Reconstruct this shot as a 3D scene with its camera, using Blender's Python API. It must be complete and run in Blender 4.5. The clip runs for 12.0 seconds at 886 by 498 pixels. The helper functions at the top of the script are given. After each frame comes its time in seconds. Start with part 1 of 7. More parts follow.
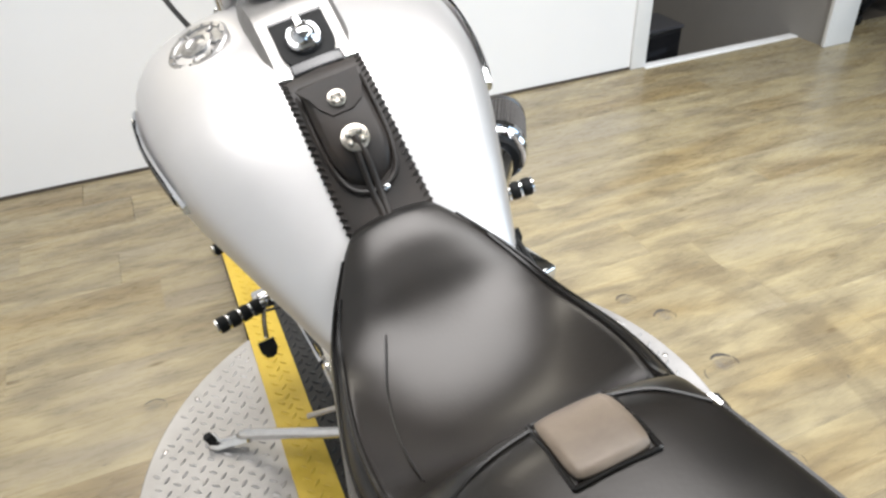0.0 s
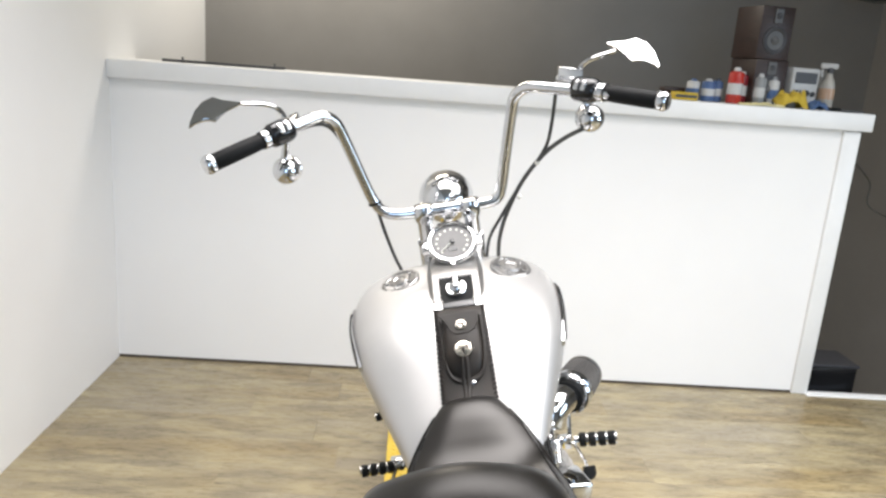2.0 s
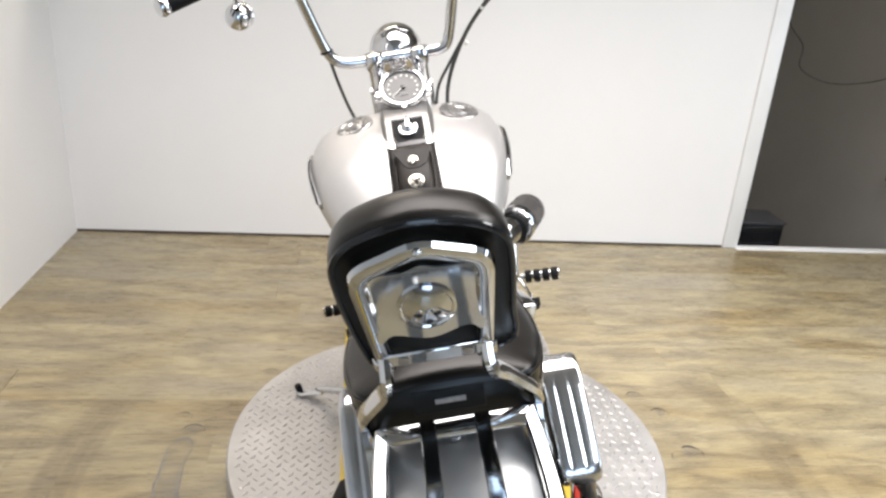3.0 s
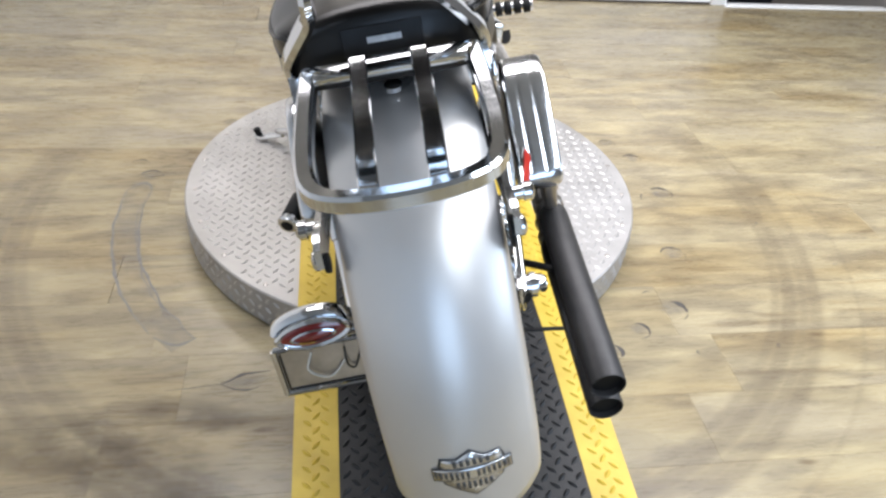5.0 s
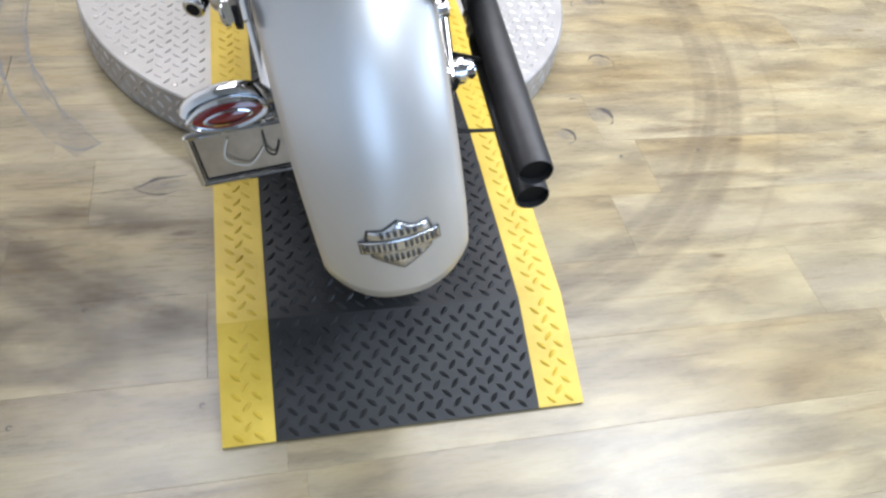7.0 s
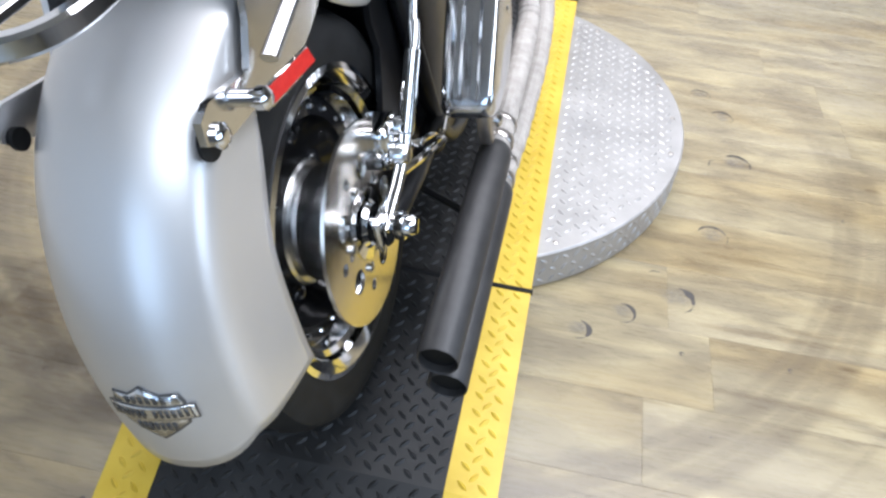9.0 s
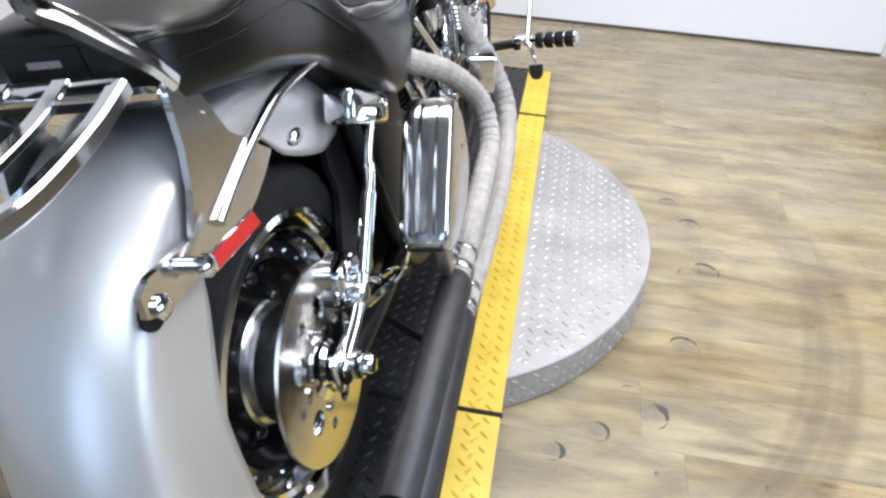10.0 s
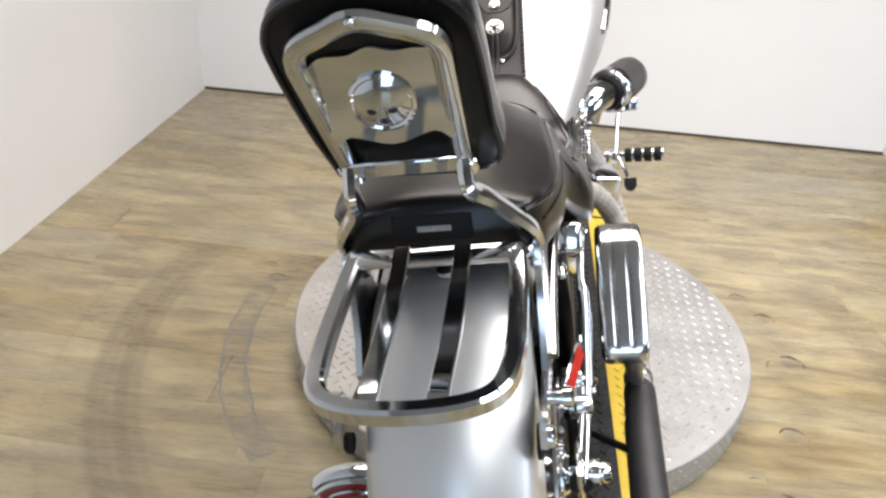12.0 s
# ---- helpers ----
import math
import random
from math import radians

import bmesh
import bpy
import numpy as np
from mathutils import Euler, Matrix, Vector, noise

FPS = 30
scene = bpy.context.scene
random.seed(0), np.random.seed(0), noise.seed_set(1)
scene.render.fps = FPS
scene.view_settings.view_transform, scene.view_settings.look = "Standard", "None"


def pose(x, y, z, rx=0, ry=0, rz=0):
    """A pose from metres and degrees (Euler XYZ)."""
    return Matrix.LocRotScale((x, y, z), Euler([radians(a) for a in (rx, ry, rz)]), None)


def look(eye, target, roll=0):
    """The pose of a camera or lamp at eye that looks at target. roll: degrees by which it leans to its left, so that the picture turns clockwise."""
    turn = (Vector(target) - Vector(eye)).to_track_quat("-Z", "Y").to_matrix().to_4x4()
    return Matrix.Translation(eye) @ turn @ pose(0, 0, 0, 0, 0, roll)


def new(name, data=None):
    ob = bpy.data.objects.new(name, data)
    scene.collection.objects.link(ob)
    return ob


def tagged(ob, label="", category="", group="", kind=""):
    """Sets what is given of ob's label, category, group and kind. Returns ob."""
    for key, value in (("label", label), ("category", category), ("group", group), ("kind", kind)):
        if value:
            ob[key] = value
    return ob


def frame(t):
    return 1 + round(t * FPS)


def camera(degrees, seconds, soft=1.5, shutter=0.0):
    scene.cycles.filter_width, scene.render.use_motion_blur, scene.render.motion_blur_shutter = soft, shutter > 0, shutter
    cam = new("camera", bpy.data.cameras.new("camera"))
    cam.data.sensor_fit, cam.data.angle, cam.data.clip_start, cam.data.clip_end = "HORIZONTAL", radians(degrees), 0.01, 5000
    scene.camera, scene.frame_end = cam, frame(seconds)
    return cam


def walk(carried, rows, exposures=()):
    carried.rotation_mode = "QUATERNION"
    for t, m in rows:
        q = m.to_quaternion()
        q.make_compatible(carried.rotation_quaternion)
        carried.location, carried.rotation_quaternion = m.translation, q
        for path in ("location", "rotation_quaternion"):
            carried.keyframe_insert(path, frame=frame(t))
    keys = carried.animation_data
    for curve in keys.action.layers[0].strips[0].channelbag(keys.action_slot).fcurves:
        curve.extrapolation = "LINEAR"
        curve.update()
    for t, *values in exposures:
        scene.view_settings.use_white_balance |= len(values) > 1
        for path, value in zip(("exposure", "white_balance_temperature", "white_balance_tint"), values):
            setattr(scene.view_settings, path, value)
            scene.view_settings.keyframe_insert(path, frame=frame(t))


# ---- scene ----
cam = camera(62.0, 12.0, soft=2.6)
PATH = [
    (0, (-0.3606, -0.9461, 1.3189), (0.0326, 0.0457, 0.5762), -2.43),
    (0.2, (-0.3637, -1.0010, 1.3268), (0.0487, 0.0413, 0.6684), 0.05),
    (0.5, (-0.3816, -1.1124, 1.3641), (0.0252, -0.0100, 0.8079), 3.07),
    (0.7, (-0.3961, -1.2120, 1.4172), (-0.0431, -0.0722, 0.9014), 3.25),
    (1, (-0.3943, -1.3084, 1.4665), (-0.1261, -0.1012, 1.0655), 3.39),
    (1.2, (-0.3491, -1.3978, 1.4856), (-0.1672, -0.1626, 1.1233), 3.14),
    (1.5, (-0.3001, -1.4614, 1.4972), (-0.2210, -0.2077, 1.1623), 4.77),
    (2, (-0.2776, -1.5908, 1.4958), (-0.2138, -0.3324, 1.1759), 4.29),
    (2.5, (-0.3002, -1.7006, 1.4388), (-0.1790, -0.4784, 1.0129), 4.63),
    (3, (-0.2823, -1.7485, 1.4052), (-0.1267, -0.5547, 0.9146), 4.17),
    (3.2, (-0.2700, -1.7485, 1.3871), (-0.0997, -0.5701, 0.8651), 3.99),
    (4.8, (-0.2240, -1.7695, 1.2260), (-0.0441, -0.7194, 0.4810), 4.48),
    (5, (-0.2163, -1.7676, 1.2025), (-0.0325, -0.7490, 0.4159), 4.91),
    (5.5, (-0.2108, -1.7669, 1.1550), (-0.0068, -0.8347, 0.2721), 5.15),
    (6, (-0.2106, -1.7699, 1.1200), (0.0314, -0.9119, 0.1738), 7.67),
    (6.5, (-0.2118, -1.7799, 1.0897), (0.0491, -0.9968, 0.0854), 8.62),
    (7, (-0.2162, -1.7958, 1.1179), (0.0859, -0.9918, 0.1420), 11.62),
    (7.2, (-0.2022, -1.7933, 1.1301), (0.0801, -0.9617, 0.1715), 11.53),
    (8.8, (0.2610, -1.6296, 1.1336), (0.1333, -0.7135, 0.2201), 6.29),
    (9, (0.2637, -1.6110, 1.1323), (0.1363, -0.6907, 0.2230), 5.13),
    (9.5, (0.2911, -1.5880, 1.1529), (0.1621, -0.6291, 0.2847), 4.08),
    (10, (0.3075, -1.5725, 1.1952), (0.1630, -0.5487, 0.4072), 3.33),
    (10.5, (0.3231, -1.5745, 1.2440), (0.1559, -0.4938, 0.5410), 2.60),
    (11, (0.3107, -1.6068, 1.2825), (0.1149, -0.4756, 0.6724), 2.68),
    (11.2, (0.2859, -1.6506, 1.2929), (0.0548, -0.5397, 0.6585), 2.12),
    (11.5, (0.1835, -1.6687, 1.2888), (-0.0184, -0.5512, 0.6560), 3.11),
    (11.8, (0.0196, -1.7043, 1.2919), (-0.1176, -0.5865, 0.6425), 3.40),
    (12, (-0.0952, -1.6941, 1.2898), (-0.1816, -0.5803, 0.6252), 4.00),
]
walk(cam, [(t, look(eye, target, roll)) for t, eye, target, roll in PATH],
     exposures=[(0, -0.08, 6000, 7), (2, -0.05, 6100, 8), (2.6, -0.17, 6250, 9), (3.2, -0.14, 6250, 10), (5, 0.01, 5850, 10), (6.5, 0.08, 5650, 10), (9, -0.03, 5600, 10), (11, -0.18, 5900, 10), (12, -0.17, 6250, 10)])

# ---- light ----
world = bpy.data.worlds.new("world")
scene.world = world
world.use_nodes = True
world.node_tree.nodes["Background"].inputs[0].default_value = (0.55, 0.6, 0.7, 1)
world.node_tree.nodes["Background"].inputs[1].default_value = 0.4


def area(name, eye, target, w, h, power, colour):
    d = bpy.data.lights.new(name, "AREA")
    d.shape, d.size, d.size_y, d.energy, d.color = "RECTANGLE", w, h, power, colour
    ob = new(name, d)
    ob.matrix_world = look(eye, target)
    return ob


CEIL = 2.9
for lx, ly, p, lw, ll, tint in ((1.2, -2.6, 46, 1.2, 1.8, (0.90, 0.95, 1.0)), (1.9, -0.75, 62, 0.9, 1.5, (1, 0.965, 0.93))):
    area("ceiling_panel_lamp", (lx, ly, CEIL - 0.03), (lx, ly + 0.001, 0), lw, ll, p, tint).data.spread = radians(142)


def cone_lamp(x, y, w, h, power, spread, tint=(1, 0.92, 0.87)):
    """An unseen ceiling lamp, its spread narrowed to keep the upper wall darker."""
    ob = area("ceiling_cone_lamp", (x, y, CEIL - 0.03), (x, y + 0.001, 0), w, h, power, tint)
    ob.data.spread = radians(spread)


# three added overhead lamps, no grid or fixture modelled
for lx, ly, p in ((-0.8, 0.28, 25), (0.4, 0.28, 27), (1.6, 0.25, 23)):
    cone_lamp(lx, ly, 1.2, 1.3, p, 106)
area("daylight_area", (0.1, -4.85, 1.6), (0.1, 0, 1.4), 1.3, 2.3, 36, (0.60, 0.78, 1.0))
# invented side light from the east, fills the right-hand side
area("daylight_area", (4.55, -1.9, 1.65), (0, -1.9, 1.2), 3.0, 1.5, 75, (0.76, 0.88, 1.0))
# added fill, no fixture known, lifts the stairwell's upper walls
area("stair_fill_lamp", (-0.7, 2.75, CEIL - 0.05), (-0.7, 2.751, 0), 1.2, 0.6, 36, (1.0, 0.88, 0.72))


# ---- materials ----
def mat_new(name):
    m = bpy.data.materials.new(name)
    m.use_nodes = True
    nt = m.node_tree
    return m, nt, nt.nodes["Principled BSDF"]


def nd(nt, kind, **inputs):
    n = nt.nodes.new(kind)
    for k, v in inputs.items():
        n.inputs[k.replace("_", " ")].default_value = v
    return n


def grain(name, c1, c2, scale=20, rough=0.5, rvar=0.1, metal=0.0, bump=0.1, stretch=(1, 1, 1), coat=0.0, coat_rough=0.05,
          fine=200.0, fine_bump=0.0, spec=0.5, space="Object", dist=0.002):
    """A surface with colour that wavers between two tones, uneven gloss and relief at two scales."""
    m, nt, b = mat_new(name)
    L = nt.links.new
    tc = nt.nodes.new("ShaderNodeTexCoord")
    mp = nt.nodes.new("ShaderNodeMapping")
    mp.inputs["Scale"].default_value = stretch
    L(tc.outputs[space], mp.inputs["Vector"])
    n1 = nd(nt, "ShaderNodeTexNoise", Scale=scale, Detail=5.0, Roughness=0.6)
    L(mp.outputs[0], n1.inputs["Vector"])
    ramp = nt.nodes.new("ShaderNodeValToRGB")
    ramp.color_ramp.elements[0].color, ramp.color_ramp.elements[1].color = (*c1, 1), (*c2, 1)
    ramp.color_ramp.elements[0].position, ramp.color_ramp.elements[1].position = 0.3, 0.7
    L(n1.outputs[0], ramp.inputs[0])
    L(ramp.outputs[0], b.inputs["Base Color"])
    n2 = nd(nt, "ShaderNodeTexNoise", Scale=fine, Detail=3.0)
    L(mp.outputs[0], n2.inputs["Vector"])
    mr = nt.nodes.new("ShaderNodeMapRange")
    mr.inputs["To Min"].default_value, mr.inputs["To Max"].default_value = max(0.0, rough - rvar), rough + rvar
    L(n1.outputs[0], mr.inputs["Value"])
    L(mr.outputs[0], b.inputs["Roughness"])
    b.inputs["Metallic"].default_value = metal
    b.inputs["Specular IOR Level"].default_value = spec
    b.inputs["Coat Weight"].default_value, b.inputs["Coat Roughness"].default_value = coat, coat_rough
    if bump or fine_bump:
        add = nt.nodes.new("ShaderNodeMath")
        add.operation = "MULTIPLY_ADD"
        L(n2.outputs[0], add.inputs[0])
        add.inputs[1].default_value = fine_bump / max(bump, 1e-3)
        L(n1.outputs[0], add.inputs[2])
        bp = nd(nt, "ShaderNodeBump", Strength=max(bump, 1e-3), Distance=dist)
        L(add.outputs[0], bp.inputs["Height"])
        L(bp.outputs[0], b.inputs["Normal"])
    return m


CHROME = grain("chrome", (0.64, 0.645, 0.66), (0.70, 0.705, 0.715), 30, 0.08, 0.03, 1.0, 0.06)
POLISHED = grain("polished_cover_chrome", (0.60, 0.60, 0.61), (0.70, 0.70, 0.71), 22, 0.15, 0.05, 1.0, 0.12)
SATIN = grain("satin_chrome", (0.27, 0.26, 0.25), (0.33, 0.32, 0.305), 40, 0.48, 0.05, 1.0, 0.03)
ALU = grain("polished_alloy", (0.62, 0.62, 0.62), (0.72, 0.72, 0.72), 60, 0.24, 0.08, 1.0, 0.05)
PEWTER = grain("pewter_relief", (0.27, 0.265, 0.26), (0.46, 0.45, 0.44), 90, 0.36, 0.08, 1.0, 0.25)
STEEL = grain("brushed_steel", (0.40, 0.375, 0.35), (0.52, 0.49, 0.46), 40, 0.30, 0.06, 1.0, 0.08, (1, 1, 1))
ROTOR = grain("polished_disc_steel", (0.54, 0.51, 0.47), (0.62, 0.585, 0.54), 40, 0.20, 0.05, 1.0, 0.05)
PAINT = grain("silver_pearl_paint", (0.55, 0.535, 0.52), (0.59, 0.575, 0.56), 6, 0.40, 0.03, 0.6, 0.0, coat=0.5, coat_rough=0.24)
LEATHER = grain("black_leather", (0.0042, 0.0038, 0.0034), (0.0085, 0.0075, 0.0065), 9, 0.29, 0.06, 0.0, 0.12, fine=260, fine_bump=0.05, spec=0.34)
WORN = grain("worn_brown_leather", (0.007, 0.0060, 0.0050), (0.024, 0.017, 0.012), 11, 0.46, 0.1, 0.0, 0.2, spec=0.32, fine=300, fine_bump=0.08)
SEATTOP = grain("sat_in_sheen_leather", (0.004, 0.0037, 0.0034), (0.0115, 0.0092, 0.0072), 6, 0.31, 0.09, 0.0, 0.14, fine=240, fine_bump=0.05, spec=0.48)
# warm tint stands in for the room's warm reflections on the worn leather
SEATTOP.node_tree.nodes["Principled BSDF"].inputs["Specular Tint"].default_value = (1.0, 0.97, 0.94, 1)
PATCH = grain("tan_leather", (0.115, 0.088, 0.062), (0.20, 0.158, 0.118), 18, 0.5, 0.08, 0.0, 0.15, fine=240, fine_bump=0.06)
RUBBER = grain("black_rubber", (0.007, 0.007, 0.007), (0.016, 0.016, 0.016), 25, 0.6, 0.1, 0.0, 0.2, spec=0.14)
BLACKMETAL = grain("satin_black_metal", (0.004, 0.004, 0.0045), (0.009, 0.009, 0.0095), 20, 0.36, 0.08, 0.0, 0.1, spec=0.25)
MUFFLER = grain("matt_black_exhaust", (0.028, 0.027, 0.027), (0.045, 0.043, 0.042), 30, 0.5, 0.08, 0.3, 0.1)
FILTER = grain("pleated_filter", (0.035, 0.033, 0.031), (0.075, 0.07, 0.066), 80, 0.7, 0.08, 0.0, 0.3)
WRAP = grain("exhaust_wrap", (0.26, 0.235, 0.21), (0.40, 0.37, 0.335), 45, 0.85, 0.08, 0.0, 0.3, fine=500, fine_bump=0.2)
GLOSSBLACK = grain("gloss_black", (0.01, 0.01, 0.011), (0.015, 0.015, 0.016), 10, 0.12, 0.04, 0.0, 0.02)
REDLENS = grain("red_lens", (0.17, 0.006, 0.005), (0.22, 0.009, 0.007), 40, 0.1, 0.03, 0.0, 0.1, coat=1.0)
REFLECTOR = grain("red_reflector", (0.36, 0.008, 0.004), (0.46, 0.014, 0.006), 220, 0.35, 0.05, 0.0, 0.3)
DIAL = grain("dial_grey", (0.07, 0.067, 0.064), (0.09, 0.087, 0.083), 30, 0.35, 0.05, 0.0, 0.0)
DIALMARK = grain("dial_mark", (0.75, 0.73, 0.66), (0.8, 0.78, 0.7), 30, 0.5, 0.05, 0.0, 0.0)
GOLD = grain("tarnished_gold", (0.52, 0.49, 0.43), (0.62, 0.585, 0.52), 80, 0.25, 0.08, 1.0, 0.1)
WHITEWALL = grain("white_wall_paint", (0.83, 0.82, 0.81), (0.86, 0.855, 0.845), 1.2, 0.55, 0.06, 0.0, 0.05, fine=160, fine_bump=0.05, space="Object")
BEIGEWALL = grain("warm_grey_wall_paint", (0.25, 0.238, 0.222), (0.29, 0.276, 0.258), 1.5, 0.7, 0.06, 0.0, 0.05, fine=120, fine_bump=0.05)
TRIMWHITE = grain("white_trim_paint", (0.78, 0.78, 0.77), (0.83, 0.83, 0.82), 5, 0.4, 0.08, 0.0, 0.04)
DIMWALL = grain("dark_showroom_wall", (0.21, 0.20, 0.19), (0.27, 0.255, 0.24), 2, 0.6, 0.08, 0.0, 0.05)
CEILWHITE = grain("ceiling_paint", (0.33, 0.325, 0.315), (0.38, 0.375, 0.365), 2, 0.8, 0.05, 0.0, 0.05)
DIAMOND = grain("diamond_plate_alloy", (0.31, 0.298, 0.285), (0.47, 0.455, 0.44), 5, 0.48, 0.08, 0.6, 0.1, fine=120, fine_bump=0.05, space="Object")
TREAD = grain("worn_bright_alloy", (0.34, 0.327, 0.313), (0.52, 0.505, 0.49), 14, 0.42, 0.1, 0.6, 0.1)
BLACKMAT = grain("black_ribbed_rubber", (0.007, 0.007, 0.007), (0.021, 0.021, 0.021), 9, 0.46, 0.1, 0.0, 0.2, fine=150, fine_bump=0.1, spec=0.35)
YELLOWMAT = grain("yellow_rubber", (0.49, 0.335, 0.022), (0.63, 0.45, 0.050), 12, 0.5, 0.08, 0.0, 0.15, fine=150, fine_bump=0.08)
WIREBLACK = grain("cable_sheath", (0.04, 0.039, 0.036), (0.07, 0.068, 0.062), 60, 0.45, 0.05, 0.0, 0.0)


# ---- mesh tools ----
def link(name, bm, material, parent=None, label="", sharp=40, solid=0.0, smooth=True, kind=""):
    bmesh.ops.remove_doubles(bm, verts=bm.verts, dist=1e-5)
    bmesh.ops.recalc_face_normals(bm, faces=bm.faces)
    me = bpy.data.meshes.new(name)
    bm.to_mesh(me)
    bm.free()
    me.materials.append(material)
    if smooth:
        me.shade_smooth()
        me.set_sharp_from_angle(angle=radians(sharp))
    ob = new(name, me)
    ob.parent = parent
    if solid:
        md = ob.modifiers.new("thickness", "SOLIDIFY")
        md.thickness, md.offset = solid, -1
    return tagged(ob, label=label, kind=kind)


def part(name, bm, material, parent, label="", sharp=40, solid=0.0):
    return link(name, bm, material, parent, label, sharp, solid)


def thing(name, label, category, m=None, group="", kind=""):
    ob = new(name)
    ob.empty_display_size = 0.1
    if m is not None:
        ob.matrix_world = m
    return tagged(ob, label, category, group, kind)


def V(*a):
    return Vector(a)


def box(bm, lo, hi, bevel=0.0, seg=2, m=None):
    r = bmesh.ops.create_cube(bm, size=1.0)
    lo, hi = Vector(lo), Vector(hi)
    for v in r["verts"]:
        v.co = Vector([lo[i] + (v.co[i] + 0.5) * (hi[i] - lo[i]) for i in range(3)])
    if bevel:
        es = {e for v in r["verts"] for e in v.link_edges}
        out = bmesh.ops.bevel(bm, geom=list(es), offset=bevel, segments=seg, affect="EDGES", profile=0.5)
        vs = {v for f in out["faces"] for v in f.verts} | {v for v in r["verts"] if v.is_valid}
    else:
        vs = r["verts"]
    if m is not None:
        for v in vs:
            v.co = m @ v.co
    return bm


def basis(d):
    d = Vector(d).normalized()
    a = Vector((0, 0, 1)) if abs(d.z) < 0.9 else Vector((1, 0, 0))
    u = d.cross(a).normalized()
    return d, u, d.cross(u).normalized()


def skin(bm, rings, close=True, cap=True):
    vs = [[bm.verts.new(p) for p in ring] for ring in rings]
    n = len(vs[0])
    for a, b in zip(vs, vs[1:]):
        for i in range(n if close else n - 1):
            j = (i + 1) % n
            bm.faces.new((a[i], a[j], b[j], b[i]))
    if cap:
        bm.faces.new(vs[0])
        bm.faces.new(vs[-1])
    return vs


def spline(pts, step=6):
    pts = [Vector(p) for p in pts]
    out = []
    for i in range(len(pts) - 1):
        p0, p1, p2, p3 = pts[max(i - 1, 0)], pts[i], pts[i + 1], pts[min(i + 2, len(pts) - 1)]
        for k in range(step):
            t = k / step
            out.append(0.5 * (2 * p1 + (p2 - p0) * t + (2 * p0 - 5 * p1 + 4 * p2 - p3) * t * t + (3 * p1 - p0 - 3 * p2 + p3) * t ** 3))
    return out + [pts[-1]]


def tube(bm, pts, r, seg=12, step=6, cap=True, flat=1.0):
    """A round bar along a smooth line; r is one radius or a function of the way along, 0 to 1."""
    line = spline(pts, step) if step > 1 else [Vector(p) for p in pts]
    rings, up = [], None
    for i, p in enumerate(line):
        d = (line[min(i + 1, len(line) - 1)] - line[max(i - 1, 0)]).normalized()
        if up is None:
            up = basis(d)[1]
        up = (up - d * up.dot(d)).normalized()
        w = d.cross(up)
        rr = r(i / (len(line) - 1)) if callable(r) else r
        rings.append([p + (up * math.cos(a) + w * math.sin(a) * flat) * rr for a in (2 * math.pi * k / seg for k in range(seg))])
    skin(bm, rings, cap=cap)
    return bm


def lathe(bm, prof, origin, axis, seg=24, cap=True):
    """Turns (radius, height) pairs round an axis."""
    d, u, w = basis(axis)
    o = Vector(origin)
    rings = [[o + d * h + (u * math.cos(a) + w * math.sin(a)) * max(r, 1e-4) for a in (2 * math.pi * k / seg for k in range(seg))] for r, h in prof]
    skin(bm, rings, cap=cap)
    return bm


def rod(bm, a, b, r, seg=14, r2=None):
    a, b = Vector(a), Vector(b)
    n = (b - a).length
    r2 = r if r2 is None else r2
    e = min(0.12 * r, 0.3 * n)
    return lathe(bm, [(r - e, 0), (r, e), (r2, n - e), (r2 - e, n)], a, b - a, seg)


def ball(bm, c, r, seg=20, squash=(1, 1, 1)):
    out = bmesh.ops.create_uvsphere(bm, u_segments=seg, v_segments=seg // 2, radius=r)
    for v in out["verts"]:
        v.co = Vector((v.co.x * squash[0], v.co.y * squash[1], v.co.z * squash[2])) + Vector(c)
    return bm


def plate(bm, outline, thick, m, holes=(), bevel=0.0):
    """A flat plate from a 2D outline with round holes (x, y, radius), thickness along the frame's z."""
    edges = []
    loops = [outline] + [[(hx + hr * math.cos(a), hy + hr * math.sin(a)) for a in (2 * math.pi * k / 12 for k in range(12))] for hx, hy, hr in holes]
    for lp in loops:
        vs = [bm.verts.new((x, y, 0)) for x, y in lp]
        edges += [bm.edges.new((vs[i], vs[(i + 1) % len(vs)])) for i in range(len(vs))]
    fill = bmesh.ops.triangle_fill(bm, edges=edges, use_beauty=True)
    faces = [f for f in fill["geom"] if isinstance(f, bmesh.types.BMFace)]
    ext = bmesh.ops.extrude_face_region(bm, geom=faces)
    top = {v for v in ext["geom"] if isinstance(v, bmesh.types.BMVert)}
    allv = {v for f in faces for v in f.verts} | top
    for v in allv:
        v.co = m @ Vector((v.co.x, v.co.y, thick if v in top else 0.0))
    return bm


def ring_pts(r, n=48, a0=0.0, a1=2 * math.pi):
    return [(r * math.cos(a0 + (a1 - a0) * k / n), r * math.sin(a0 + (a1 - a0) * k / n)) for k in range(n)]


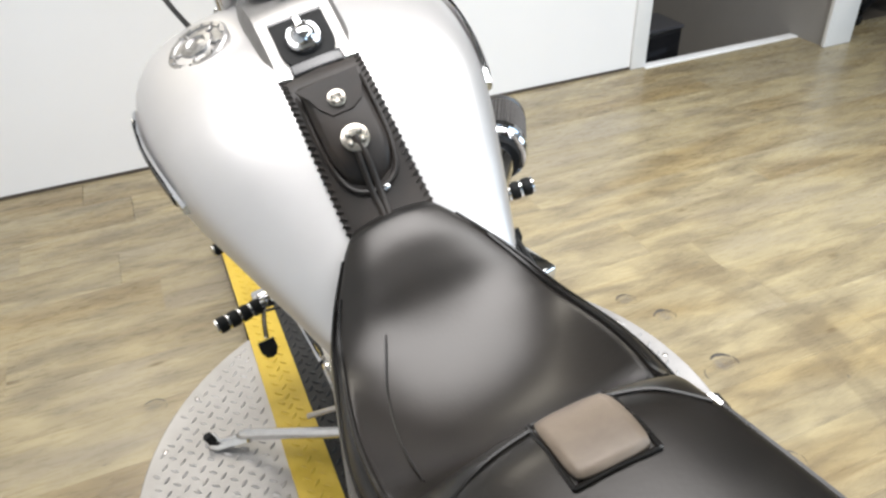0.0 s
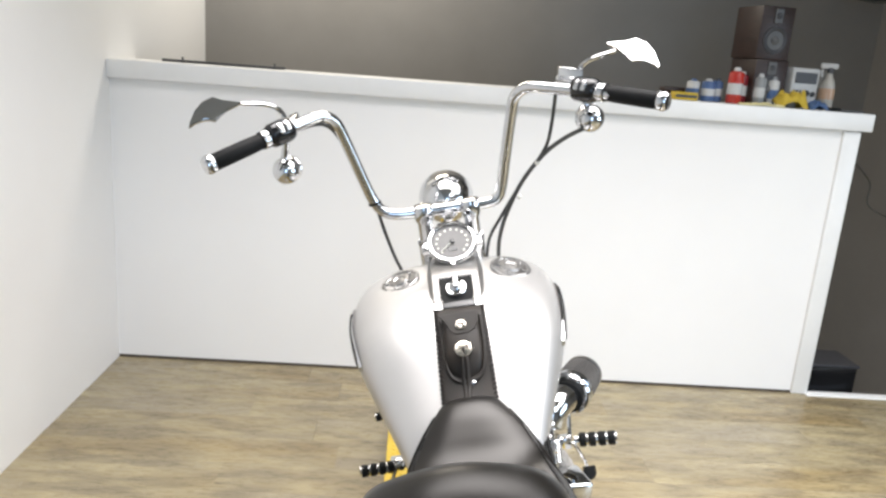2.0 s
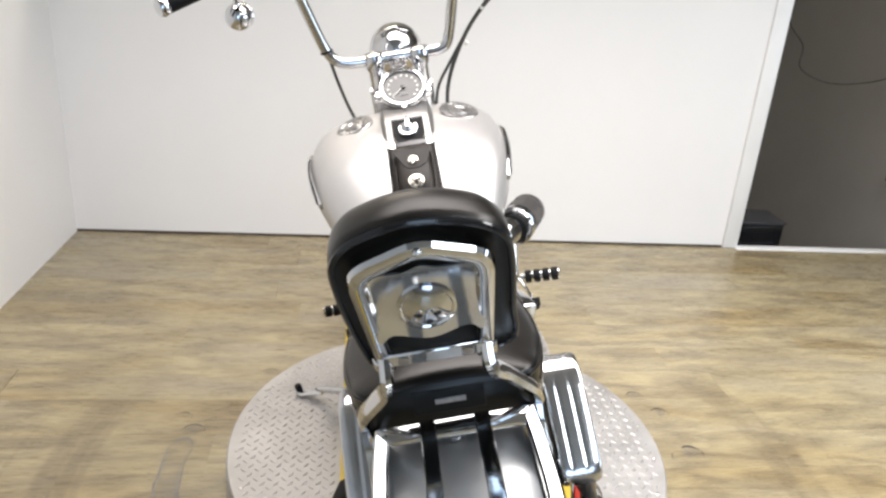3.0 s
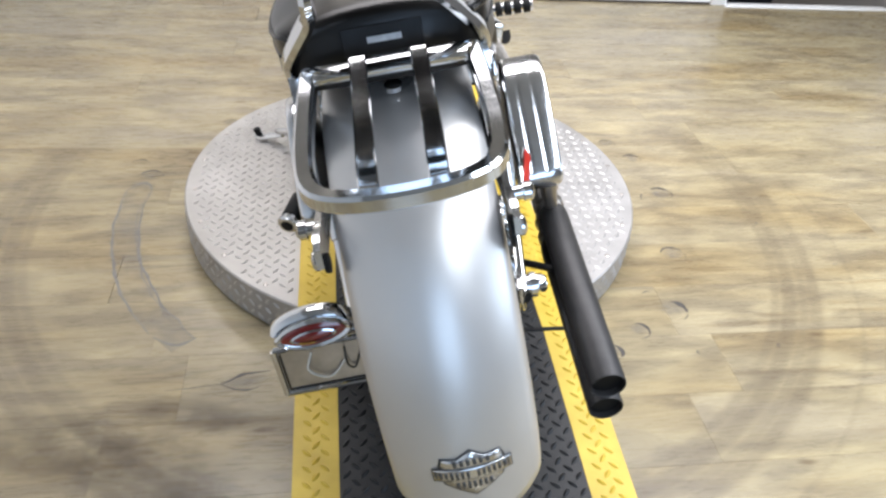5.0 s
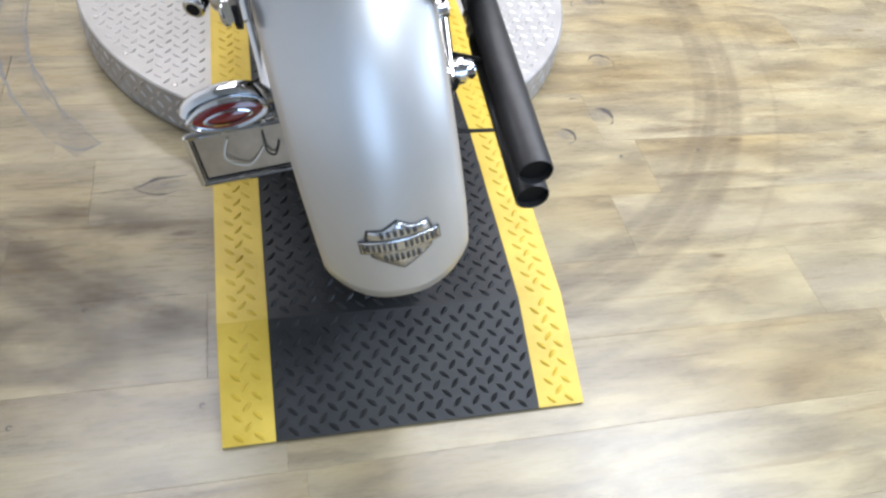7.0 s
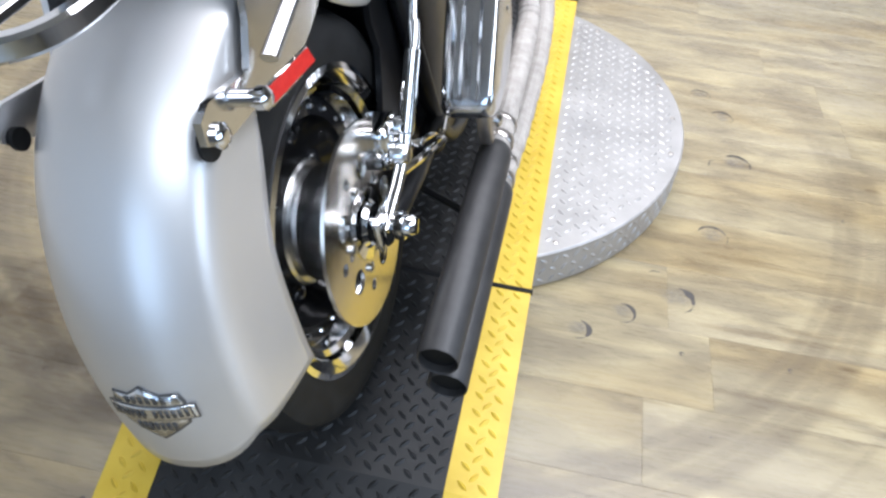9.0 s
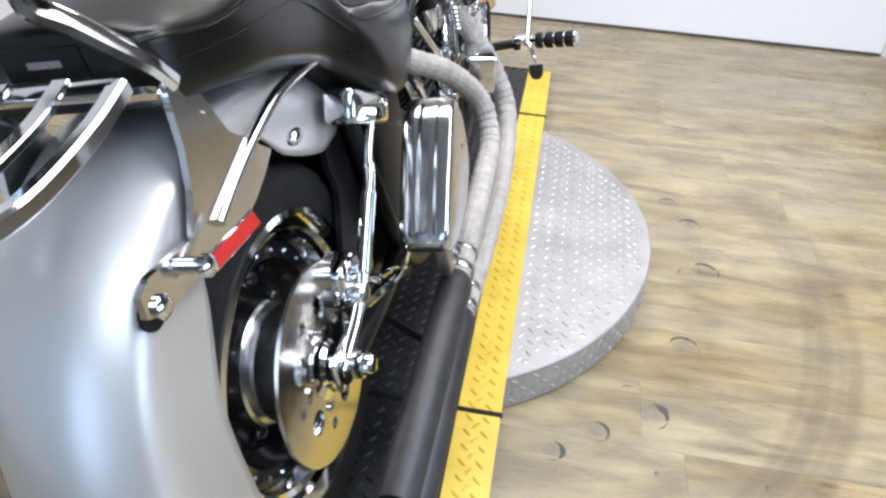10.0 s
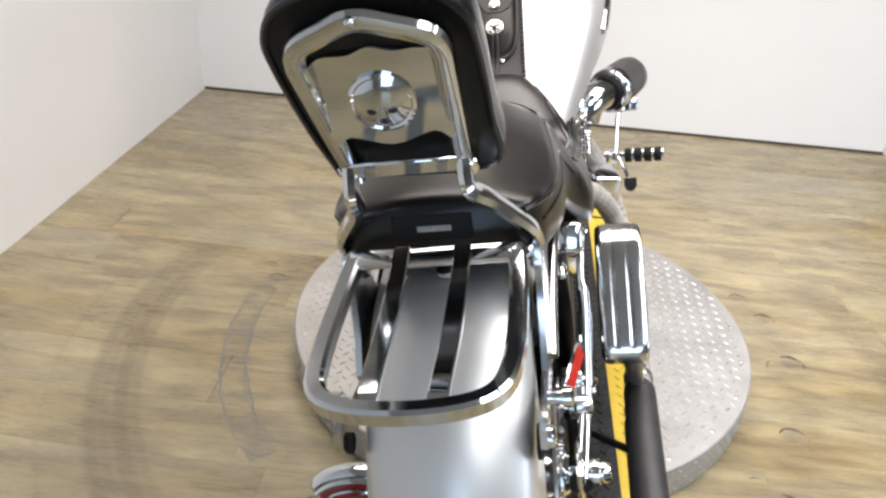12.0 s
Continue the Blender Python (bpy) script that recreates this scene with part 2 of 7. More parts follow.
def ease(table, y):
    """Smooth value from rows (y, value) in rising order."""
    ys, vs = [r[0] for r in table], [r[1] for r in table]
    if y <= ys[0]:
        return vs[0]
    if y >= ys[-1]:
        return vs[-1]
    i = max(k for k in range(len(ys)) if ys[k] <= y)
    t = (y - ys[i]) / (ys[i + 1] - ys[i])
    p1, p2 = vs[i], vs[i + 1]
    m1 = (vs[i + 1] - vs[max(i - 1, 0)]) / (ys[i + 1] - ys[max(i - 1, 0)]) * (ys[i + 1] - ys[i])
    j = min(i + 2, len(ys) - 1)
    m2 = (vs[j] - vs[i]) / (ys[j] - ys[i]) * (ys[i + 1] - ys[i])
    return (2 * t ** 3 - 3 * t * t + 1) * p1 + (t ** 3 - 2 * t * t + t) * m1 + (3 * t * t - 2 * t ** 3) * p2 + (t ** 3 - t * t) * m2


def plane(o, u, v):
    """A frame for plate(): x along u, y along v, thickness along their normal."""
    u, v = Vector(u).normalized(), Vector(v).normalized()
    n = u.cross(v).normalized()
    m = Matrix((u, v, n)).transposed().to_4x4()
    m.translation = Vector(o)
    return m


SIDE = (-1, 1)


# ---- room ----
WX0, WX1, WY = -1.635, 1.778, 1.795      # side wall, end of the guard wall, its face
STAIR_X, STAIR_Y = 2.70, 3.32           # right and far wall of the stairwell
RX, BY = 4.6, -4.9                      # far right wall, wall behind


def slab(name, lo, hi, material, label, bevel=0.0):
    return tagged(link(name, box(bmesh.new(), lo, hi, bevel), material), label=label, kind="structure")


def plank_material():
    m, nt, b = mat_new("oak_vinyl_plank")
    L = nt.links.new
    geo = nt.nodes.new("ShaderNodeNewGeometry")
    info = nt.nodes.new("ShaderNodeObjectInfo")
    off = nt.nodes.new("ShaderNodeVectorMath")
    off.operation = "MULTIPLY_ADD"
    comb = nt.nodes.new("ShaderNodeCombineXYZ")
    for k in range(3):
        L(info.outputs["Random"], comb.inputs[k])
    L(comb.outputs[0], off.inputs[0])
    off.inputs[1].default_value = (37.0, 53.0, 11.0)
    L(geo.outputs["Position"], off.inputs[2])

    def tex(scale, kind="ShaderNodeTexNoise", **inputs):
        mp = nt.nodes.new("ShaderNodeMapping")
        mp.inputs["Scale"].default_value = scale
        L(off.outputs[0], mp.inputs["Vector"])
        n = nd(nt, kind, **inputs)
        L(mp.outputs[0], n.inputs["Vector"])
        return n

    def span(value, a, b, lo=0.0, hi=1.0):
        mr = nt.nodes.new("ShaderNodeMapRange")
        for key, v in (("From Min", a), ("From Max", b), ("To Min", lo), ("To Max", hi)):
            mr.inputs[key].default_value = v
        L(value, mr.inputs["Value"])
        return mr.outputs[0]

    def blend(factor, under, over, kind="MIX"):
        m2 = nt.nodes.new("ShaderNodeMix")
        m2.data_type, m2.blend_type = "RGBA", kind
        L(factor, m2.inputs["Factor"])
        for k, v in ((6, under), (7, over)):
            if isinstance(v, tuple):
                m2.inputs[k].default_value = (*v, 1)
            else:
                L(v, m2.inputs[k])
        return m2.outputs[2]

    patch = tex((2.9, 11.0, 1.0), Scale=1.6, Detail=4.0, Roughness=0.55, Distortion=0.5)
    broad = tex((0.8, 3.2, 1.0), Scale=1.3, Detail=3.0, Roughness=0.5, Distortion=0.4)
    fine = tex((4.5, 34.0, 1.0), Scale=4.0, Detail=6.0, Roughness=0.7, Distortion=0.3)
    knot = tex((3.4, 10.5, 1.0), "ShaderNodeTexVoronoi", Scale=1.0)
    line = tex((0.9, 24.0, 1.0), Scale=2.2, Detail=2.0, Roughness=0.4, Distortion=0.9)
    col = blend(span(patch.outputs[0], 0.36, 0.66), (0.203, 0.170, 0.110), (0.345, 0.293, 0.176))
    col = blend(span(broad.outputs[0], 0.50, 0.74, 0.0, 0.75), col, (0.76, 0.65, 0.47), "MULTIPLY")
    col = blend(span(broad.outputs[0], 0.46, 0.30, 0.0, 0.55), col, (0.275, 0.240, 0.182))
    col = blend(span(fine.outputs[0], 0.42, 0.74, 0.0, 0.30), col, (0.66, 0.58, 0.46), "MULTIPLY")
    col = blend(span(line.outputs[0], 0.645, 0.69, 0.0, 0.35), col, (0.55, 0.46, 0.36), "MULTIPLY")
    col = blend(span(knot.outputs["Distance"], 0.10, 0.035, 0.0, 0.75), col, (0.42, 0.34, 0.26), "MULTIPLY")
    tone = span(info.outputs["Random"], 0.0, 1.0, 0.0, 0.13)
    warm = blend(tone, col, (0.74, 0.66, 0.52), "MULTIPLY")
    # scuffed rings that the turning stand and tyres have left round it
    flat = nt.nodes.new("ShaderNodeVectorMath")
    flat.operation = "MULTIPLY"
    flat.inputs[1].default_value = (1, 1, 0)
    L(geo.outputs["Position"], flat.inputs[0])
    ln = nt.nodes.new("ShaderNodeVectorMath")
    ln.operation = "LENGTH"
    L(flat.outputs[0], ln.inputs[0])
    wob = nd(nt, "ShaderNodeTexNoise", Scale=2.2, Detail=4.0)
    L(geo.outputs["Position"], wob.inputs["Vector"])
    total = None
    for r, w, amt in ((0.775, 0.05, 0.16), (1.015, 0.014, 0.38), (1.048, 0.024, 0.56), (1.085, 0.016, 0.44), (1.112, 0.020, 0.48), (1.225, 0.007, 0.2)):
        d = nt.nodes.new("ShaderNodeMath")
        d.operation = "SUBTRACT"
        L(ln.outputs["Value"], d.inputs[0])
        d.inputs[1].default_value = r
        a = nt.nodes.new("ShaderNodeMath")
        a.operation = "ABSOLUTE"
        L(d.outputs[0], a.inputs[0])
        mr = nt.nodes.new("ShaderNodeMapRange")
        mr.interpolation_type = "SMOOTHSTEP"
        mr.inputs["From Min"].default_value, mr.inputs["From Max"].default_value = w * 0.3, w * 1.5
        mr.inputs["To Min"].default_value, mr.inputs["To Max"].default_value = amt, 0.0
        L(a.outputs[0], mr.inputs["Value"])
        if total is None:
            total = mr.outputs[0]
        else:
            s = nt.nodes.new("ShaderNodeMath")
            s.operation = "MAXIMUM"
            L(total, s.inputs[0])
            L(mr.outputs[0], s.inputs[1])
            total = s.outputs[0]
    wr = nt.nodes.new("ShaderNodeMapRange")
    wr.inputs["From Min"].default_value, wr.inputs["From Max"].default_value = 0.24, 0.50
    L(wob.outputs[0], wr.inputs["Value"])
    mul = nt.nodes.new("ShaderNodeMath")
    mul.operation = "MULTIPLY"
    L(total, mul.inputs[0])
    # rubbed hardest on the side where the ramp swings out
    sep = nt.nodes.new("ShaderNodeSeparateXYZ")
    L(geo.outputs["Position"], sep.inputs[0])
    side = nt.nodes.new("ShaderNodeMath")
    side.operation = "MULTIPLY"
    L(span(sep.outputs["Y"], 0.55, 0.0, 0.06, 1.0), side.inputs[0])
    L(wr.outputs[0], side.inputs[1])
    L(side.outputs[0], mul.inputs[1])
    dirt = nt.nodes.new("ShaderNodeMix")
    dirt.data_type = "RGBA"
    L(mul.outputs[0], dirt.inputs["Factor"])
    L(warm, dirt.inputs[6])
    dirt.inputs[7].default_value = (0.110, 0.086, 0.056, 1)
    L(dirt.outputs[2], b.inputs["Base Color"])
    rr = nt.nodes.new("ShaderNodeMapRange")
    rr.inputs["To Min"].default_value, rr.inputs["To Max"].default_value = 0.20, 0.36
    L(fine.outputs[0], rr.inputs["Value"])
    L(rr.outputs[0], b.inputs["Roughness"])
    bp = nd(nt, "ShaderNodeBump", Strength=0.12, Distance=0.002)
    L(fine.outputs[0], bp.inputs["Height"])
    L(bp.outputs[0], b.inputs["Normal"])
    return m


PLANK = plank_material()
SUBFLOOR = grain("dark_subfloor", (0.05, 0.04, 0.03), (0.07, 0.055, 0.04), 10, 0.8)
floor = tagged(link("floor", box(bmesh.new(), (WX0 - 0.1, BY - 0.1, -0.14), (RX + 0.1, WY, -0.0035)), SUBFLOOR),
               label="light oak vinyl plank floor with grey scuffs", kind="structure")

slab("wall_west", (WX0 - 0.12, BY, -2.2), (WX0, STAIR_Y + 0.12, CEIL), WHITEWALL, "smooth white painted side wall")
slab("wall_guard", (WX0, WY, -2.2), (WX1, WY + 0.12, 1.32), WHITEWALL, "white painted half wall guarding a stairwell")
ledge = link("ledge", box(bmesh.new(), (WX0, WY - 0.028, 1.322), (1.828, WY + 0.32, 1.402), 0.004), TRIMWHITE)
tagged(ledge, label="thick white ledge capping the half wall", kind="structure")
slab("trim", (1.706, WY - 0.012, 0.0), (WX1 + 0.010, WY - 0.0005, 1.318), TRIMWHITE, "white corner board at the half wall's end", 0.003)
slab("baseboard", (WX0 + 0.002, WY - 0.004, 0.0), (1.704, WY - 0.0005, 0.012), SUBFLOOR, "thin dark joint along the wall foot")
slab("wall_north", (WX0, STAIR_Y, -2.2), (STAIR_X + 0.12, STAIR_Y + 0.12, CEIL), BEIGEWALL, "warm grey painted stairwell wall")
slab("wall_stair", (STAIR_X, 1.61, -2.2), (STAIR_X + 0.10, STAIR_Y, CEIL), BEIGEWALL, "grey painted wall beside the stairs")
slab("trim", (STAIR_X - 0.012, 1.585, 0.0), (STAIR_X + 0.16, 1.608, 2.4), TRIMWHITE, "white door casing post", 0.004)
slab("trim", (WX1, WY - 0.035, -0.03), (STAIR_X - 0.001, WY + 0.02, 0.006), TRIMWHITE, "white stair nosing strip", 0.004)
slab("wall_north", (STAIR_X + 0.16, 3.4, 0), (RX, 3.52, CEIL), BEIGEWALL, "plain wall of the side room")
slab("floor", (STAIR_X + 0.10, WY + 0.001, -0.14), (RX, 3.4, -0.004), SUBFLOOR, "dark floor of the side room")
# unseen wall; its opening is made up to let the east lamp in
for lo, hi in (((RX, BY, 0), (RX + 0.12, -3.4, CEIL)), ((RX, -0.4, 0), (RX + 0.12, 3.52, CEIL)), ((RX, -3.4, 0), (RX + 0.12, -0.4, 0.9)), ((RX, -3.4, 2.4), (RX + 0.12, -0.4, CEIL))):
    slab("wall_east", lo, hi, DIMWALL, "plain unseen wall across the room round an opening added for daylight")
# wall behind, with a tall glazed opening that lets the daylight in
OX0, OX1, OZ0, OZ1 = -0.6, 0.8, 0.4, 2.8
slab("wall_south", (WX0, BY - 0.12, 0), (OX0, BY, CEIL), DIMWALL, "dark painted wall beside the window")
slab("wall_south", (OX1, BY - 0.12, 0), (RX, BY, CEIL), DIMWALL, "dark painted wall beside the window")
slab("wall_south", (OX0, BY - 0.12, 0), (OX1, BY, OZ0), DIMWALL, "dark wall below the window")
slab("wall_south", (OX0, BY - 0.12, OZ1), (OX1, BY, CEIL), DIMWALL, "dark wall above the window")
slab("ceiling", (WX0 - 0.12, BY - 0.12, CEIL), (RX + 0.12, 3.6, CEIL + 0.1), CEILWHITE, "plain grey ceiling")
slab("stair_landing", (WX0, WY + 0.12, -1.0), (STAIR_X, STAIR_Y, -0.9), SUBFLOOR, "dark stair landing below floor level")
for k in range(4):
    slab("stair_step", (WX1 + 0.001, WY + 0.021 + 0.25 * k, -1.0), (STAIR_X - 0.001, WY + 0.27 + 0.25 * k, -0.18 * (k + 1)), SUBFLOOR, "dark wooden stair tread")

# ---- turntable with its ramps ----
DISC_Z, MAT_Z, R_DISC, HALF = 0.098, 0.107, 0.616, 0.305


def lug(bm, x, y, z, ang, ln=0.013, w=0.0042, h=0.0016, tilt=None):
    c, s = math.cos(ang), math.sin(ang)
    base = [(-ln, 0), (-ln * 0.35, -w), (ln * 0.35, -w), (ln, 0), (ln * 0.35, w), (-ln * 0.35, w)]
    f = tilt or (lambda px, py, pz: Vector((px, py, pz)))
    vs = [bm.verts.new(f(x + a * c - b * s, y + a * s + b * c, z)) for a, b in base]
    t = [bm.verts.new(f(x + a * c, y + a * s, z + h)) for a in (-ln * 0.55, ln * 0.55)]
    for fc in ((vs[0], vs[1], t[0]), (vs[1], vs[2], t[1], t[0]), (vs[2], vs[3], t[1]), (vs[3], vs[4], t[1]), (vs[4], vs[5], t[0], t[1]), (vs[5], vs[0], t[0])):
        bm.faces.new(fc)


def lug_field(x0, x1, y0, y1, pitch, keep, z, tilt=None, h=0.0016, ln=0.013):
    bm = bmesh.new()
    px, py = pitch * 1.4142, pitch * 0.7071
    nx, ny = max(1, int((x1 - x0) / px)), max(1, int((y1 - y0 - 2 * ln * 0.7) / py))
    for row in range(ny + 1):
        odd = row % 2
        for col in range(nx + (1 if odd else 0)):
            x, y = (x0 + x1) / 2 + (col - (nx - 1 + odd) / 2) * px, (y0 + y1) / 2 + (row - ny / 2) * py
            if keep(x, y) and x0 + ln * 0.7 < x < x1 - ln * 0.7:
                lug(bm, x, y, z, radians(45 if odd else -45) + radians(4), ln, 0.0040, h, tilt)
    return bm


stand = thing("turntable", "round diamond-plate display turntable with rubber-matted ramps", "turntable")
bm = bmesh.new()
lathe(bm, [(R_DISC - 0.004, 0.002), (R_DISC, 0.006), (R_DISC, DISC_Z - 0.003), (R_DISC - 0.003, DISC_Z)], (0, 0, 0), (0, 0, 1), 128)
deck = part("deck", bm, DIAMOND, stand, "scuffed aluminium diamond plate", 30)
bm = lug_field(-R_DISC, R_DISC, -R_DISC, R_DISC, 0.0255, lambda x, y: math.hypot(x, y) < R_DISC - 0.022 and abs(x) > HALF + 0.012, DISC_Z, ln=0.0112, h=0.0023)
tagged(part("tread", bm, TREAD, deck, "raised diamond lugs"), kind="stuff")


def wrap(a, h, out):
    """Lays the skirt's lugs round the disc."""
    t = a / R_DISC
    r = R_DISC + out
    return Vector((r * math.cos(t), r * math.sin(t), h))


bm = bmesh.new()
n, k = int(2 * math.pi * R_DISC / 0.0255), 0
for i in range(n):
    for j in range(3):
        lug(bm, (i + 0.5) * 2 * math.pi * R_DISC / n, 0.02 + j * 0.028, 0.0, radians(53 if (i + j) % 2 else -37), 0.0115, 0.0042, 0.0024, wrap)
tagged(part("skirt_tread", bm, TREAD, deck, "raised diamond lugs round the skirt"), kind="stuff")
for a in range(0, 360, 15):
    x, y = (R_DISC - 0.025) * math.cos(radians(a + 5)), (R_DISC - 0.025) * math.sin(radians(a + 5))
    if abs(x) > HALF + 0.02:
        part("screw", lathe(bmesh.new(), [(0.006, 0), (0.006, 0.0015), (0.003, 0.0028)], (x, y, DISC_Z), (0, 0, 1), 10), STEEL, deck)

PROFILE = [(-1.252, 0.006), (-1.06, 0.073), (-0.645, MAT_Z), (0.612, MAT_Z), (1.03, 0.073), (1.21, 0.006)]


def ramp_section(y0, z0, y1, z1, under, name, g0=0.002, g1=0.002):
    d = Vector((0, y1 - y0, z1 - z0))
    ln = d.length
    m = plane((0, y0, z0), (1, 0, 0), d)
    bm = bmesh.new()
    for x0, x1 in ((-HALF, HALF),):
        vs = [(x0, y0, z0 - 0.008), (x1, y0, z0 - 0.008), (x1, y1, z1 - 0.008), (x0, y1, z1 - 0.008), (x0, y0, under), (x1, y0, under), (x1, y1, under), (x0, y1, under)]
        q = [bm.verts.new(p) for p in vs]
        for f in ((0, 1, 2, 3), (7, 6, 5, 4), (0, 4, 5, 1), (1, 5, 6, 2), (2, 6, 7, 3), (3, 7, 4, 0)):
            bm.faces.new([q[i] for i in f])
    base = part(name, bm, BLACKMETAL, stand)
    tilt = lambda px, py, pz: m @ Vector((px, py, pz))
    for nm, x0, x1, mt, lb in (("mat", -HALF + 0.083, HALF - 0.083, BLACKMAT, "black ribbed rubber mat"), ("edge_strip", -HALF, -HALF + 0.0825, YELLOWMAT, "yellow rubber safety edge"), ("edge_strip", HALF - 0.0825, HALF, YELLOWMAT, "yellow rubber safety edge")):
        bm = box(bmesh.new(), (x0, g0, -0.008), (x1, ln - g1, 0), 0.0, 1, m)
        strip = part(nm, bm, mt, base, lb, 30)
        bm = lug_field(x0 + 0.002, x1 - 0.002, 0.004, ln - 0.004, 0.0228, lambda x, y: True, 0.0, tilt, 0.0030, 0.0118)
        tagged(part("tread", bm, mt, base), kind="stuff")


for (ya, za), (yb, zb) in zip(PROFILE, PROFILE[1:]):
    on_disc = ya > -0.7 and yb < 0.7
    ramp_section(ya, za, yb, zb, DISC_Z if on_disc else -0.003, "bridge" if on_disc else "ramp", 0.0 if ya in (-1.06, 1.03) else 0.002, 0.0 if yb in (-1.06, 1.03) else 0.002)
for y in (-0.642, 0.615):
    for x0, x1 in ((-HALF, HALF),):
        part("joint_bar", box(bmesh.new(), (x0 + 0.002, y - 0.006, MAT_Z - 0.006), (x1 + 0.003, y + 0.004, MAT_Z + 0.003), 0.001, 1), BLACKMETAL, stand, "black hinge bar between ramp and bridge")


# ---- motorcycle, in its own frame: x right, y ahead, z up from the mat ----
bike = thing("motorcycle", "silver chrome cruiser motorcycle leaning on its side stand", "motorcycle",
             pose(0.029, 0, MAT_Z, 0, 0, -1.4) @ pose(0, 0, 0, 0, -12, 0))
AY, AZ = -0.869, 0.299      # rear axle

# fuel tanks
T_W = [(-0.31, 0.10), (-0.25, 0.132), (-0.185, 0.157), (-0.1, 0.190), (0.0, 0.225), (0.1, 0.244), (0.2, 0.249), (0.27, 0.240), (0.325, 0.216), (0.36, 0.178), (0.38, 0.10)]
T_TOP = [(-0.31, 0.607), (-0.25, 0.652), (-0.2, 0.695), (-0.148, 0.740), (-0.1, 0.784), (-0.05, 0.828), (0.0, 0.859), (0.1, 0.888), (0.2, 0.902), (0.27, 0.902), (0.32, 0.890), (0.36, 0.858), (0.38, 0.81)]
T_BOT = [(-0.31, 0.50), (-0.2, 0.55), (-0.1, 0.58), (0.0, 0.60), (0.2, 0.625), (0.29, 0.655), (0.355, 0.70), (0.38, 0.74)]


def tank_point(y, a, s):
    """A point of one tank's skin: a from 90 (top) through 0 (side) to -90 (belly)."""
    w, zt, zb = ease(T_W, y) + (0.026 if s < 0 else 0.004) * min(max((y + 0.30) / 0.40, 0.1), 1.0), ease(T_TOP, y), ease(T_BOT, y)
    zc = zb + (zt - zb) * 0.52
    n = 2.9 if a > 0 else 2.0
    c, q = abs(math.cos(a)) ** (2 / n), abs(math.sin(a)) ** (2 / n)
    return Vector((s * (0.006 + (w - 0.006) * c), y, zc + (zt - zc) * q if a > 0 else zc - (zc - zb) * q))


tanks = []
for s in SIDE:
    bm = bmesh.new()
    rings = []
    for k in range(41):
        t = k / 40
        y = -0.31 + 0.69 * (1 - (1 - t) ** 1.35)
        rings.append([tank_point(y, radians(90 - 180 * j / 26), s) for j in range(27)])
    skin(bm, rings)
    tanks.append(part("fuel_tank", bm, PAINT, bike, "silver pearl painted fuel tank half", 50))


def tank_top(x, y):
    """Height of the tank's skin over (x, y)."""
    w, zt, zb = ease(T_W, y), ease(T_TOP, y), ease(T_BOT, y)
    zc = zb + (zt - zb) * 0.52
    u = min(max((abs(x) - 0.006) / (w - 0.006), 0), 1)
    return zc + (zt - zc) * (1 - u ** 2.9) ** (1 / 2.9)


for s, tk in zip(SIDE, tanks):
    c = V(s * 0.139, 0.18, tank_top(0.139, 0.18))
    n = Vector((s * 0.26, -0.2, 1)).normalized()
    cap = part("fuel_cap", lathe(bmesh.new(), [(0.050, -0.004), (0.052, 0.003), (0.049, 0.006), (0.041, 0.0065), (0.039, 0.004), (0.028, 0.004), (0.025, 0.008), (0.017, 0.009), (0.013, 0.006), (0.004, 0.008), (0.0, 0.008)], c, n, 40), PEWTER, tk, "chrome filler cap with raised medallion")
    d, u, w2 = basis(n)
    for k in range(14):
        a = 2 * math.pi * k / 14
        ball_c = c + n * 0.0065 + (u * math.cos(a) + w2 * math.sin(a)) * 0.044
        part("rim_stud", ball(bmesh.new(), ball_c, 0.0026, 8), PEWTER, cap)
    for k in range(5):
        a = 2 * math.pi * k / 5 + 0.3
        p = c + n * 0.0055 + (u * math.cos(a) + w2 * math.sin(a)) * 0.033
        part("relief", box(bmesh.new(), (-0.006, -0.003, -0.002), (0.006, 0.003, 0.0022), 0.0015, 1, plane(p, u * math.cos(a) + w2 * math.sin(a), d.cross(u * math.cos(a) + w2 * math.sin(a)))), PEWTER, cap)
    # long curved badge on the tank's side
    bm = bmesh.new()
    rings = []
    for k in range(15):
        t = k / 14
        y = -0.01 + 0.19 * t
        a = radians(4 + 16 * t)
        hw = 0.016 * math.sin(math.pi * min(max(t * 0.92 + 0.04, 0), 1)) ** 0.5 + 0.002
        p = tank_point(y, a, s)
        rings.append([p + Vector((s * o, 0, hz)) for o, hz in ((0.0, -hw), (0.006, -hw * 0.7), (0.008, 0), (0.006, hw * 0.7), (0.0, hw), (-0.003, 0))])
    skin(bm, rings)
    bd = part("tank_badge", bm, CHROME, tk, "curved chrome tank badge")
    bm = bmesh.new()
    skin(bm, [[tank_point(-0.01 + 0.19 * (k / 10), radians(4 + 16 * k / 10), s) + Vector((s * o, 0, hz)) for o, hz in ((0.0072, -0.0125), (0.0100, -0.006), (0.0100, 0.006), (0.0072, 0.0125), (0.004, 0))] for k in range(1, 10)])
    part("inlay", bm, GLOSSBLACK, bd)

